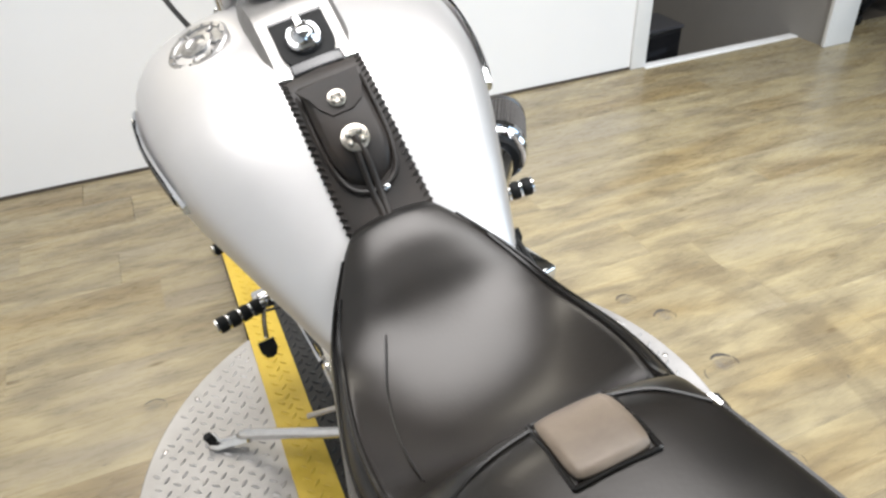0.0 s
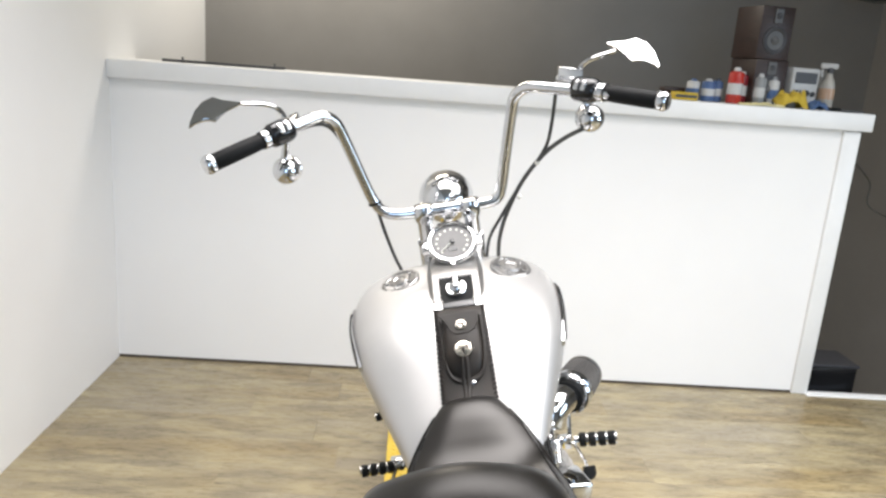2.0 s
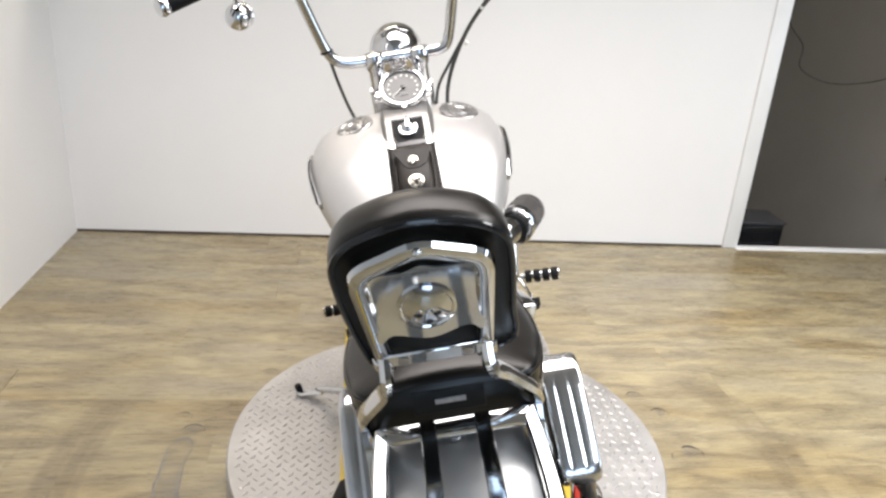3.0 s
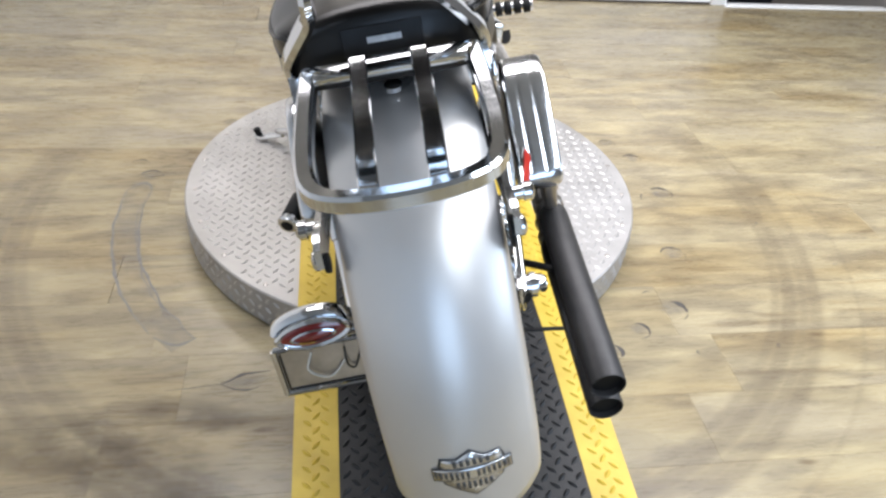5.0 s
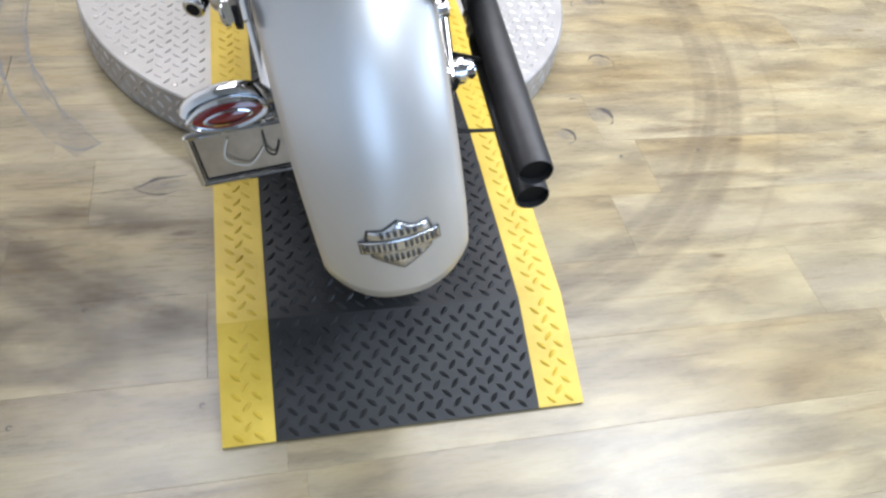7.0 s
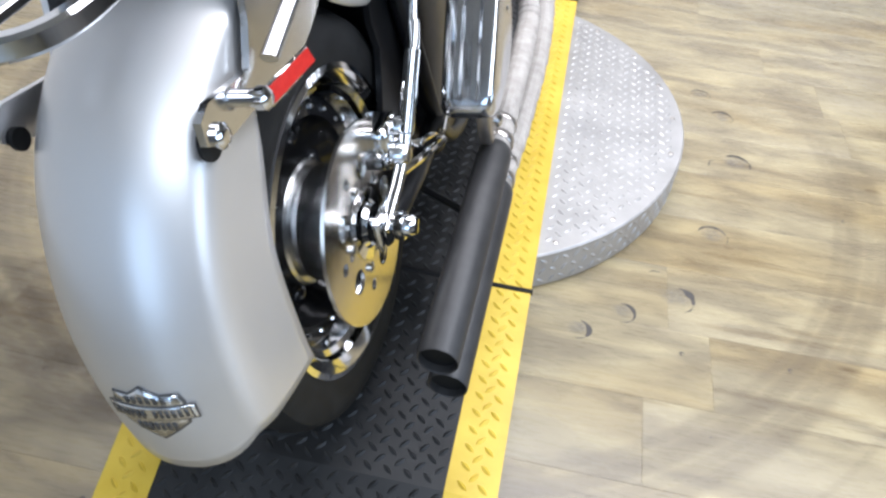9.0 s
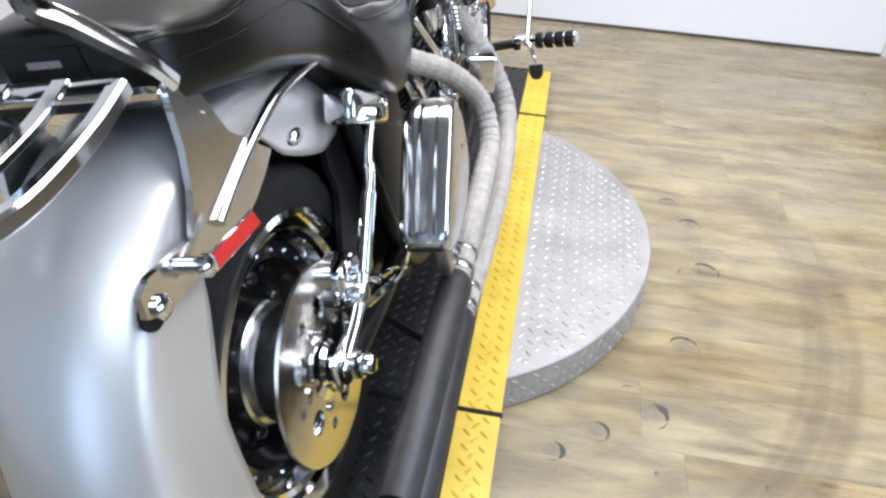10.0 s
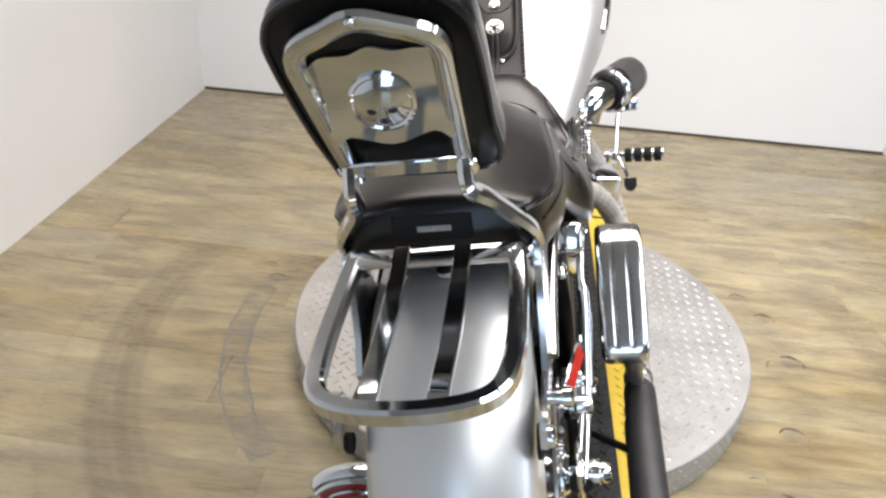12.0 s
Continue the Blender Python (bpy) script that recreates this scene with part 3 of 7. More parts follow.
# console between the tanks
C_TOP = [(-0.01, 0.842), (0.004, 0.8505), (0.03, 0.868), (0.08, 0.903), (0.115, 0.922), (0.14, 0.926), (0.2, 0.930), (0.26, 0.925)]
C_W = [(0.004, 0.062), (0.06, 0.061), (0.12, 0.062), (0.18, 0.064), (0.24, 0.058), (0.265, 0.036)]
bm = bmesh.new()
rings = []
for k in range(24):
    y = 0.005 + 0.260 * k / 23
    w, zt = ease(C_W, y), ease(C_TOP, y)
    zb = tank_top(w + 0.01, y) - 0.012
    rings.append([V(-w - 0.008, y, zb), V(-w - 0.002, y, zt - 0.012), V(-w + 0.006, y, zt - 0.002), V(0, y, zt + 0.001), V(w - 0.006, y, zt - 0.002), V(w + 0.002, y, zt - 0.012), V(w + 0.008, y, zb)])
skin(bm, rings)
console = part("dash_console", bm, SATIN, bike, "polished chrome dash console", 30)
sc, sn = V(0.003, 0.200, 0.972), Vector((0, -0.66, 0.75)).normalized()
sp = part("speedometer", lathe(bmesh.new(), [(0.045, -0.06), (0.055, -0.03), (0.062, -0.012), (0.0625, 0.004), (0.059, 0.009), (0.054, 0.008), (0.0515, 0.003), (0.0515, -0.004)], sc, sn, 48), CHROME, bike, "round speedometer with grey dial and chrome bezel")
part("dial", lathe(bmesh.new(), [(0.0515, -0.003), (0.0515, 0.0005), (0.001, 0.0005)], sc, sn, 48), DIAL, sp, "grey dial face")
d, u, w2 = basis(sn)
right = Vector((1, 0, 0))
upv = sn.cross(right).normalized()
for k in range(13):
    a = radians(225 - 270 * k / 12)
    rr = 0.039
    p = sc + sn * 0.001 + (right * math.cos(a) + upv * math.sin(a)) * rr
    part("dial_number", box(bmesh.new(), (-0.0022, -0.0026, 0), (0.0022, 0.0026, 0.0006), m=plane(p, right, upv)), DIALMARK, sp)
p0 = sc + sn * 0.003
pd = (right * math.cos(radians(222)) + upv * math.sin(radians(222)))
part("needle", rod(bmesh.new(), p0 - pd * 0.006, p0 + pd * 0.038, 0.0014, 6), DIALMARK, sp, "pale needle resting at zero")
part("hub", lathe(bmesh.new(), [(0.006, 0), (0.006, 0.004), (0.003, 0.005)], sc + sn * 0.001, sn, 12), GLOSSBLACK, sp)
part("odometer", box(bmesh.new(), (-0.010, -0.004, 0), (0.010, 0.004, 0.0006), m=plane(sc + sn * 0.001 - upv * 0.022, right, upv)), GLOSSBLACK, sp)


def on_console(y, lift=0.001):
    return V(0, y, ease(C_TOP, y) + lift)


ig_u = (on_console(0.11) - on_console(0.04)).normalized()
ig = on_console(0.058, 0.0015)
bm = bmesh.new()
outline = [(-0.040, 0.038), (0.040, 0.038)] + [(0.040 * math.cos(a), -0.008 + 0.038 * math.sin(a)) for a in (radians(-180 * k / 14) for k in range(15))]
plate(bm, outline, 0.0025, plane(ig, right, ig_u))
pan = part("switch_plate", bm, RUBBER, console, "black ignition plate")
ign = right.cross(ig_u).normalized()
part("ignition_switch", lathe(bmesh.new(), [(0.026, 0.0), (0.026, 0.006), (0.023, 0.010), (0.018, 0.011), (0.016, 0.015), (0.010, 0.020), (0.0, 0.021)], ig + ign * 0.002 + ig_u * 0.002, ign, 36), CHROME, pan, "chrome ignition knob")
part("switch_lever", box(bmesh.new(), (-0.005, 0.005, 0.012), (0.005, 0.034, 0.019), 0.002, 2, plane(ig, right, ig_u)), CHROME, pan)
part("knob", rod(bmesh.new(), on_console(0.140), on_console(0.140) + ign * 0.014, 0.006, 14), CHROME, console)
part("top_line", box(bmesh.new(), (-0.040, 0.041, 0), (0.040, 0.045, 0.0015), m=plane(ig, right, ig_u)), GLOSSBLACK, console)
part("front_window", box(bmesh.new(), (-0.036, -0.011, -0.010), (0.038, 0.010, 0.0035), 0.002, 2, plane(on_console(0.0185, 0.008), right, ig_u)), GLOSSBLACK, console, "dark lower window of the console")
for s in SIDE:
    part("corner_lug", box(bmesh.new(), (-0.010, -0.014, -0.008), (0.010, 0.012, 0.0045), 0.002, 2, plane(on_console(0.0185) + V(s * 0.049, 0, 0.007), right, ig_u)), CHROME, console)

# leather strap with a pouch between tanks
S_TOP = [(-0.23, 0.688), (-0.19, 0.714), (-0.148, 0.746), (-0.11, 0.783), (-0.063, 0.825), (-0.01, 0.860), (0.02, 0.863)]
S_N = V(0, -0.66, 0.75)
bm = bmesh.new()
rings = []
for k in range(20):
    y = -0.23 + 0.242 * k / 19
    w = 0.060 - 0.003 * (y + 0.23) / 0.225
    z = ease(S_TOP, y)
    zs = tank_top(w, y)
    rings.append([V(-w, y, zs - 0.004), V(-w, y, zs + 0.004), V(-w * 0.6, y, z + 0.001), V(0, y, z + 0.003), V(w * 0.6, y, z + 0.001), V(w, y, zs + 0.004), V(w, y, zs - 0.004)])
skin(bm, rings)
strap = part("tank_strap", bm, WORN, bike, "worn black leather tank strap with laced edges", 60)
for s in SIDE:
    for k in range(30):
        y = -0.222 + 0.226 * k / 29
        w = 0.060 - 0.003 * (y + 0.23) / 0.225
        z = tank_top(w, y) + 0.004
        part("lace", tube(bmesh.new(), [V(s * (w - 0.007), y - 0.003, z + 0.001), V(s * (w - 0.001), y, z + 0.004), V(s * (w + 0.0012), y + 0.003, z - 0.001)], 0.0014, 6, 2), WORN, strap)
# pouch body, rounded at its rear end
bm = bmesh.new()
rings = []
for k in range(14):
    t = k / 13
    y = -0.143 + 0.125 * t
    w = 0.039 * (1 - (1 - min(t / 0.35, 1)) ** 2) ** 0.5 + 0.003
    z = ease(S_TOP, y) + 0.002
    h = 0.024 * min(1, (t / 0.22)) ** 0.5 * (1 - 0.55 * t) * min(1, 4 * (1.03 - t)) + 0.001
    rings.append([V(-w, y, z - 0.002), V(-w * 0.96, y, z + h * 0.6), V(-w * 0.75, y, z + h * 0.95), V(0, y, z + h), V(w * 0.75, y, z + h * 0.95), V(w * 0.96, y, z + h * 0.6), V(w, y, z - 0.002)])
skin(bm, rings)
part("pouch", bm, WORN, strap, "moulded leather pouch", 60)
on_strap = lambda x, y, up=0.004: V(x, y, ease(S_TOP, y) + up)
part("pouch_welt", tube(bmesh.new(), [on_strap(-0.045, -0.03), on_strap(-0.045, -0.095), on_strap(-0.033, -0.137), on_strap(0, -0.150, 0.005), on_strap(0.033, -0.137), on_strap(0.045, -0.095), on_strap(0.045, -0.03)], 0.0035, 8), WORN, strap)
bm = bmesh.new()
plate(bm, [(-0.046, 0.014), (0.042, 0.018), (0.039, -0.008), (0.031, -0.026), (0.014, -0.036), (-0.014, -0.036), (-0.026, -0.022), (-0.034, -0.004)], 0.004, plane(on_strap(0, -0.048, 0.018), right, V(0, 0.75, 0.62)))
part("flap", bm, WORN, strap, "leather flap")
for y, r, lift in ((-0.063, 0.0125, 0.022), (-0.11, 0.0195, 0.026)):
    c = on_strap(0, y, lift)
    con = part("concho", lathe(bmesh.new(), [(r, -0.004), (r, 0), (r * 0.96, 0.003), (r * 0.6, 0.0045), (r * 0.3, 0.0035), (0, 0.004)], c, S_N, 28), GOLD, strap, "round metal concho")
    for a in (40, 140, 220, 320):
        part("petal", ball(bmesh.new(), c + S_N * 0.005 + V(1, 0, 0) * (r * 0.55 * math.cos(radians(a))) + V(0, 0.75, 0.66) * (r * 0.5 * math.sin(radians(a))), r * 0.22, 8), GOLD, con)
part("thong", tube(bmesh.new(), [on_strap(0, -0.11, 0.031), on_strap(0.004, -0.128, 0.028), on_strap(0.003, -0.15, 0.009), on_strap(0.001, -0.175, 0.007), on_strap(-0.006, -0.205, 0.007)], 0.0045, 8, flat=0.5), WORN, strap, "hanging leather thong")
part("thong", tube(bmesh.new(), [on_strap(-0.002, -0.11, 0.030), on_strap(-0.006, -0.13, 0.026), on_strap(-0.008, -0.152, 0.008), on_strap(-0.007, -0.178, 0.006), on_strap(-0.017, -0.205, 0.006)], 0.004, 8, flat=0.5), WORN, strap)
part("snap", lathe(bmesh.new(), [(0.005, 0), (0.005, 0.002), (0.003, 0.0035), (0, 0.004)], on_strap(0.012, -0.150, 0.004), S_N, 14), CHROME, strap)

# seat: along y, the height of its middle, the rim's half width and height, the skirt's, and the underside
SEAT = [
    (-0.165, 0.724, 0.040, 0.722, 0.046, 0.705, 0.66), (-0.185, 0.730, 0.062, 0.718, 0.070, 0.695, 0.64), (-0.22, 0.718, 0.090, 0.694, 0.102, 0.67, 0.60),
    (-0.26, 0.693, 0.118, 0.664, 0.134, 0.64, 0.58), (-0.30, 0.667, 0.131, 0.650, 0.150, 0.62, 0.56), (-0.35, 0.647, 0.140, 0.652, 0.162, 0.605, 0.55),
    (-0.42, 0.633, 0.147, 0.670, 0.174, 0.60, 0.54), (-0.48, 0.636, 0.148, 0.688, 0.181, 0.60, 0.54), (-0.53, 0.657, 0.145, 0.698, 0.180, 0.61, 0.55),
    (-0.57, 0.706, 0.138, 0.712, 0.175, 0.625, 0.575), (-0.60, 0.766, 0.129, 0.748, 0.160, 0.64, 0.60), (-0.63, 0.815, 0.114, 0.787, 0.148, 0.665, 0.625),
    (-0.66, 0.836, 0.109, 0.806, 0.140, 0.70, 0.65), (-0.70, 0.844, 0.113, 0.812, 0.138, 0.73, 0.672), (-0.80, 0.851, 0.129, 0.811, 0.141, 0.755, 0.710),
    (-0.87, 0.851, 0.136, 0.806, 0.138, 0.765, 0.729), (-0.93, 0.848, 0.126, 0.812, 0.126, 0.77, 0.742), (-0.965, 0.843, 0.117, 0.820, 0.117, 0.775, 0.748),
    (-0.985, 0.838, 0.104, 0.822, 0.104, 0.78, 0.753), (-0.994, 0.830, 0.088, 0.818, 0.088, 0.785, 0.758)]
SEAT_T = [[(row[0], row[c]) for row in reversed(SEAT)] for c in range(1, 7)]


def seat_half(y):
    """One half of the seat's section, from the middle of its top round to the underside."""
    zt, rw, rz, sw, sz, zb = [ease(t, y) for t in SEAT_T]
    out = [(rw * u, zt + (rz - zt) * u ** 2.4) for u in (0, 0.2, 0.4, 0.55, 0.7, 0.82, 0.91, 0.97)]
    out += [(rw + (sw - rw) * 0.12, rz - 0.004 - (rz - sz) * 0.03), (rw + (sw - rw) * 0.42, rz - (rz - sz) * 0.26), (rw + (sw - rw) * 0.78, rz - (rz - sz) * 0.62), (sw, sz)]
    out += [(sw, sz + (zb - sz) * 0.55), (sw * 0.97, sz + (zb - sz) * 0.9), (sw * 0.9, zb), (sw * 0.5, zb - 0.002), (0, zb - 0.002)]
    return out


def seat_top(x, y):
    zt, rw, rz = [ease(t, y) for t in SEAT_T[:3]]
    return zt + (rz - zt) * min(abs(x) / rw, 1.0) ** 2.4


bm = bmesh.new()
rings = []
for k in range(91):
    y = -0.994 + 0.829 * k / 90
    h = seat_half(y)
    rings.append([V(x, y, z) for x, z in h] + [V(-x, y, z) for x, z in h[-2:0:-1]])
skin(bm, rings)
seat = part("seat", bm, LEATHER, bike, "black leather two-up seat with rubbed tops", 70)
# the sat-on tops, rubbed smooth
seat.data.materials.append(SEATTOP)
for poly in seat.data.polygons:
    px, py, pz = poly.center
    top = poly.normal.z > 0.02 and abs(px) < seat_half(py)[7][0]
    if top and (-0.60 < py < -0.19 or -0.985 < py < -0.655):
        poly.material_index = 1


def seat_line(pts, r=0.0022):
    return tube(bmesh.new(), [V(x, y, seat_top(x, y) + 0.0005) for x, y in pts], r, 6, 5)


def seat_edge(s, ys, i, r):
    return tube(bmesh.new(), [V(s * seat_half(y)[i][0], y, seat_half(y)[i][1]) for y in ys], r, 6, 4)


part("seam", seat_line([(-0.105, -0.66), (-0.06, -0.648), (-0.02, -0.643)]), LEATHER, seat)
part("seam", seat_line([(0.105, -0.68), (0.075, -0.655), (0.04, -0.643)]), LEATHER, seat)
part("seam", seat_line([(-0.10, -0.53), (-0.105, -0.46), (-0.095, -0.38), (-0.07, -0.31)], 0.0013), LEATHER, seat)
for s in SIDE:
    part("welt", seat_edge(s, (-0.20, -0.24, -0.28, -0.33, -0.39, -0.45, -0.51, -0.55, -0.58), 9, 0.0026), LEATHER, seat)
    part("bucket_rim", seat_edge(s, (-0.24, -0.28, -0.33, -0.39, -0.45, -0.51, -0.55, -0.585), 7, 0.0034), LEATHER, seat)
    part("side_rib", seat_edge(s, (-0.60, -0.64, -0.70, -0.78, -0.86, -0.92, -0.96), 10, 0.0022), LEATHER, seat)
    part("welt", seat_edge(s, (-0.68, -0.72, -0.78, -0.84, -0.90, -0.94, -0.97, -0.987), 8, 0.0028), LEATHER, seat)
bm = bmesh.new()
rings = []
for i in range(9):
    row = []
    for j in range(9):
        cx, cy = (i - 4) / 4, (j - 4) / 4
        k = 1 - 0.10 * (abs(cx) ** 3 * abs(cy) ** 3)
        x, y = 0.012 + 0.030 * cx * k, -0.672 + 0.036 * cy * k
        row.append(V(x, y, seat_top(x, y) + 0.0055 - 0.0012 * max(abs(cx), abs(cy)) ** 6))
    rings.append(row)
skin(bm, rings, close=False, cap=False)
patch = part("patch", bm, PATCH, seat, "tan leather patch on the seat", 60, solid=0.006)
edge = [(0.012 + 0.0315 * cx, -0.672 + 0.0375 * cy) for cx, cy in ((-0.9, 1), (0, 1), (0.9, 1), (1, 0.9), (1, 0), (1, -0.9), (0.9, -1), (0, -1), (-0.9, -1), (-1, -0.9), (-1, 0), (-1, 0.9), (-0.9, 1))]
part("patch_edge", tube(bmesh.new(), [V(x, y, seat_top(x, y) + 0.001) for x, y in edge], 0.002, 6, 3), LEATHER, seat)
# maker's tag at the rear of the seat, as a plain bar
part("maker_tag", box(bmesh.new(), (-0.045, -0.016, 0), (0.045, 0.016, 0.002), 0.001, 1, plane(V(0, -0.9945, 0.806), right, V(0, 0.06, 1))), BLACKMETAL, seat)
part("tag_mark", box(bmesh.new(), (-0.019, -0.0034, 0.002), (0.019, 0.0034, 0.0028), m=plane(V(0.002, -0.9945, 0.806), right, V(0, 0.06, 1))), PEWTER, seat, "small pale lettering bar")

# rear fender: a deep shell round the wheel
F_W = 0.0955
F_RAD = [(42, 0.428), (60, 0.430), (85, 0.436), (100, 0.441), (115, 0.442), (130, 0.437), (150, 0.415), (165, 0.3995), (178, 0.390), (186, 0.388)]
F_IN = [(40, 0.36), (50, 0.305), (72, 0.30), (86, 0.35), (100, 0.372), (109, 0.37), (125, 0.296), (147, 0.257), (158, 0.240), (170, 0.229), (186, 0.224)]


def fender_point(phi, u, lift=0.0):
    """u from -1 to 1 across: the sides are |u| over 0.6."""
    au = abs(u)
    r_in = ease(F_IN, phi)
    r_out = ease(F_RAD, phi)
    drop = ease([(90, 0.026), (120, 0.036), (180, 0.036)], phi)
    shift = 0.0077 * min(max((phi - 100) / 70, 0.0), 1.0)
    if au < 0.6:
        t = au / 0.6
        x, r = F_W * 0.93 * t, r_out - drop * t ** 2.1
    else:
        t = (au - 0.6) / 0.4
        q = min(t / 0.22, 1.0)
        x = F_W * (0.93 + 0.07 * math.sin(q * math.pi / 2))
        r = (r_out - drop) + (r_in - (r_out - drop)) * t
    r += lift
    a = radians(phi)
    return Vector(((math.copysign(x, u) if u else 0.0) + shift, AY + r * math.cos(a), AZ + r * math.sin(a)))


bm = bmesh.new()
rows = []
for k in range(57):
    row = []
    for j in range(45):
        u = -1 + 2 * j / 44
        end = 183.8 - 5.0 * min(abs(u) / 0.6, 1) ** 4 + (7.0 * (abs(u) - 0.6) / 0.4 if abs(u) > 0.6 else 0)
        row.append(fender_point(42 + (end - 42) * k / 56, u))
    rows.append(row)
skin(bm, rows, close=False, cap=False)
fender = part("rear_fender", bm, PAINT, bike, "silver pearl painted rear fender", 60, solid=0.004)
part("fender_lip", tube(bmesh.new(), [fender_point(phi, -1, -0.001) + V(-0.002, 0, 0) for phi in range(122, 171, 6)], 0.0048, 8, 3), PAINT, fender)
# emblem: a plain shield and bar that follow the fender
EK = 0.89                    # size of the emblem
EMB = grain("emblem_black", (0.05, 0.05, 0.05), (0.09, 0.085, 0.08), 60, 0.35, 0.05, 0.2, 0.05)


def emblem(outline, lift, material, name, parent, cx=0.007, phi0=168.8):
    bm = bmesh.new()
    pts = outline
    lo = [V(*fender_point(phi0 - degs(y), 0.6 * (cx + EK * x) / (F_W * 0.93), lift)) for x, y in pts]
    vs = [bm.verts.new(p) for p in lo]
    rows2 = [vs]
    for f in (0.66, 0.33):
        rows2.append([bm.verts.new(fender_point(phi0 - degs(y * f), 0.6 * (cx + EK * x * f) / (F_W * 0.93), lift)) for x, y in pts])
    cv = bm.verts.new(fender_point(phi0, 0.6 * cx / (F_W * 0.93), lift))
    m2 = len(pts)
    for a, b in zip(rows2, rows2[1:]):
        for i in range(m2):
            bm.faces.new((a[i], a[(i + 1) % m2], b[(i + 1) % m2], b[i]))
    for i in range(m2):
        bm.faces.new((rows2[-1][i], rows2[-1][(i + 1) % m2], cv))
    return part(name, bm, material, parent, solid=0.0012)


def degs(y):
    return math.degrees(1.16 * EK * y / 0.396)


def dense(pts, n=4):
    out = []
    for i, p in enumerate(pts):
        q = pts[(i + 1) % len(pts)]
        out += [(p[0] + (q[0] - p[0]) * k / n, p[1] + (q[1] - p[1]) * k / n) for k in range(n)]
    return out


SHIELD = [(-0.045, 0.014), (-0.041, 0.026), (-0.020, 0.025), (0, 0.036), (0.020, 0.025), (0.041, 0.026), (0.045, 0.014), (0.041, -0.016), (0.022, -0.028), (0, -0.041), (-0.022, -0.028), (-0.041, -0.016)]
em = emblem(dense(SHIELD, 3), 0.0012, EMB, "emblem", fender)
em["label"] = "black and silver shield emblem, plain"
emblem(dense([(0.93 * x, 0.92 * y) for x, y in SHIELD], 3), 0.0020, ALU, "field", em)
emblem(dense([(-0.054, -0.0095), (0.054, -0.0095), (0.054, 0.0105), (-0.054, 0.0105)], 6), 0.0028, EMB, "bar", em)
emblem(dense([(-0.0525, -0.008), (0.0525, -0.008), (0.0525, 0.009), (-0.0525, 0.009)], 6), 0.0036, ALU, "bar_face", em)


def emblem_marks(name, xs, y0, y1, w, lift):
    bm = bmesh.new()
    for x in xs:
        q = [fender_point(168.8 - degs(y), 0.6 * (0.007 + EK * (x + o)) / (F_W * 0.93), lift) for o, y in ((-w, y0), (w, y0), (w, y1), (-w, y1))]
        bm.faces.new([bm.verts.new(p) for p in q])
    return tagged(part(name, bm, EMB, em, solid=0.0005), kind="stuff")


emblem_marks("middle_marks", [-0.043 + 0.0072 * k for k in range(13) if k != 6], -0.0045, 0.0055, 0.0021, 0.0043)
emblem_marks("end_marks", [-0.049, 0.049], -0.007, 0.008, 0.0008, 0.0043)
emblem_marks("upper_marks", [-0.022 + 0.0088 * k for k in range(6)], 0.0135, 0.0225, 0.0026, 0.0027)
emblem_marks("lower_marks", [-0.0225 + 0.0075 * k for k in range(7)], -0.0245, -0.0135, 0.0024, 0.0027)

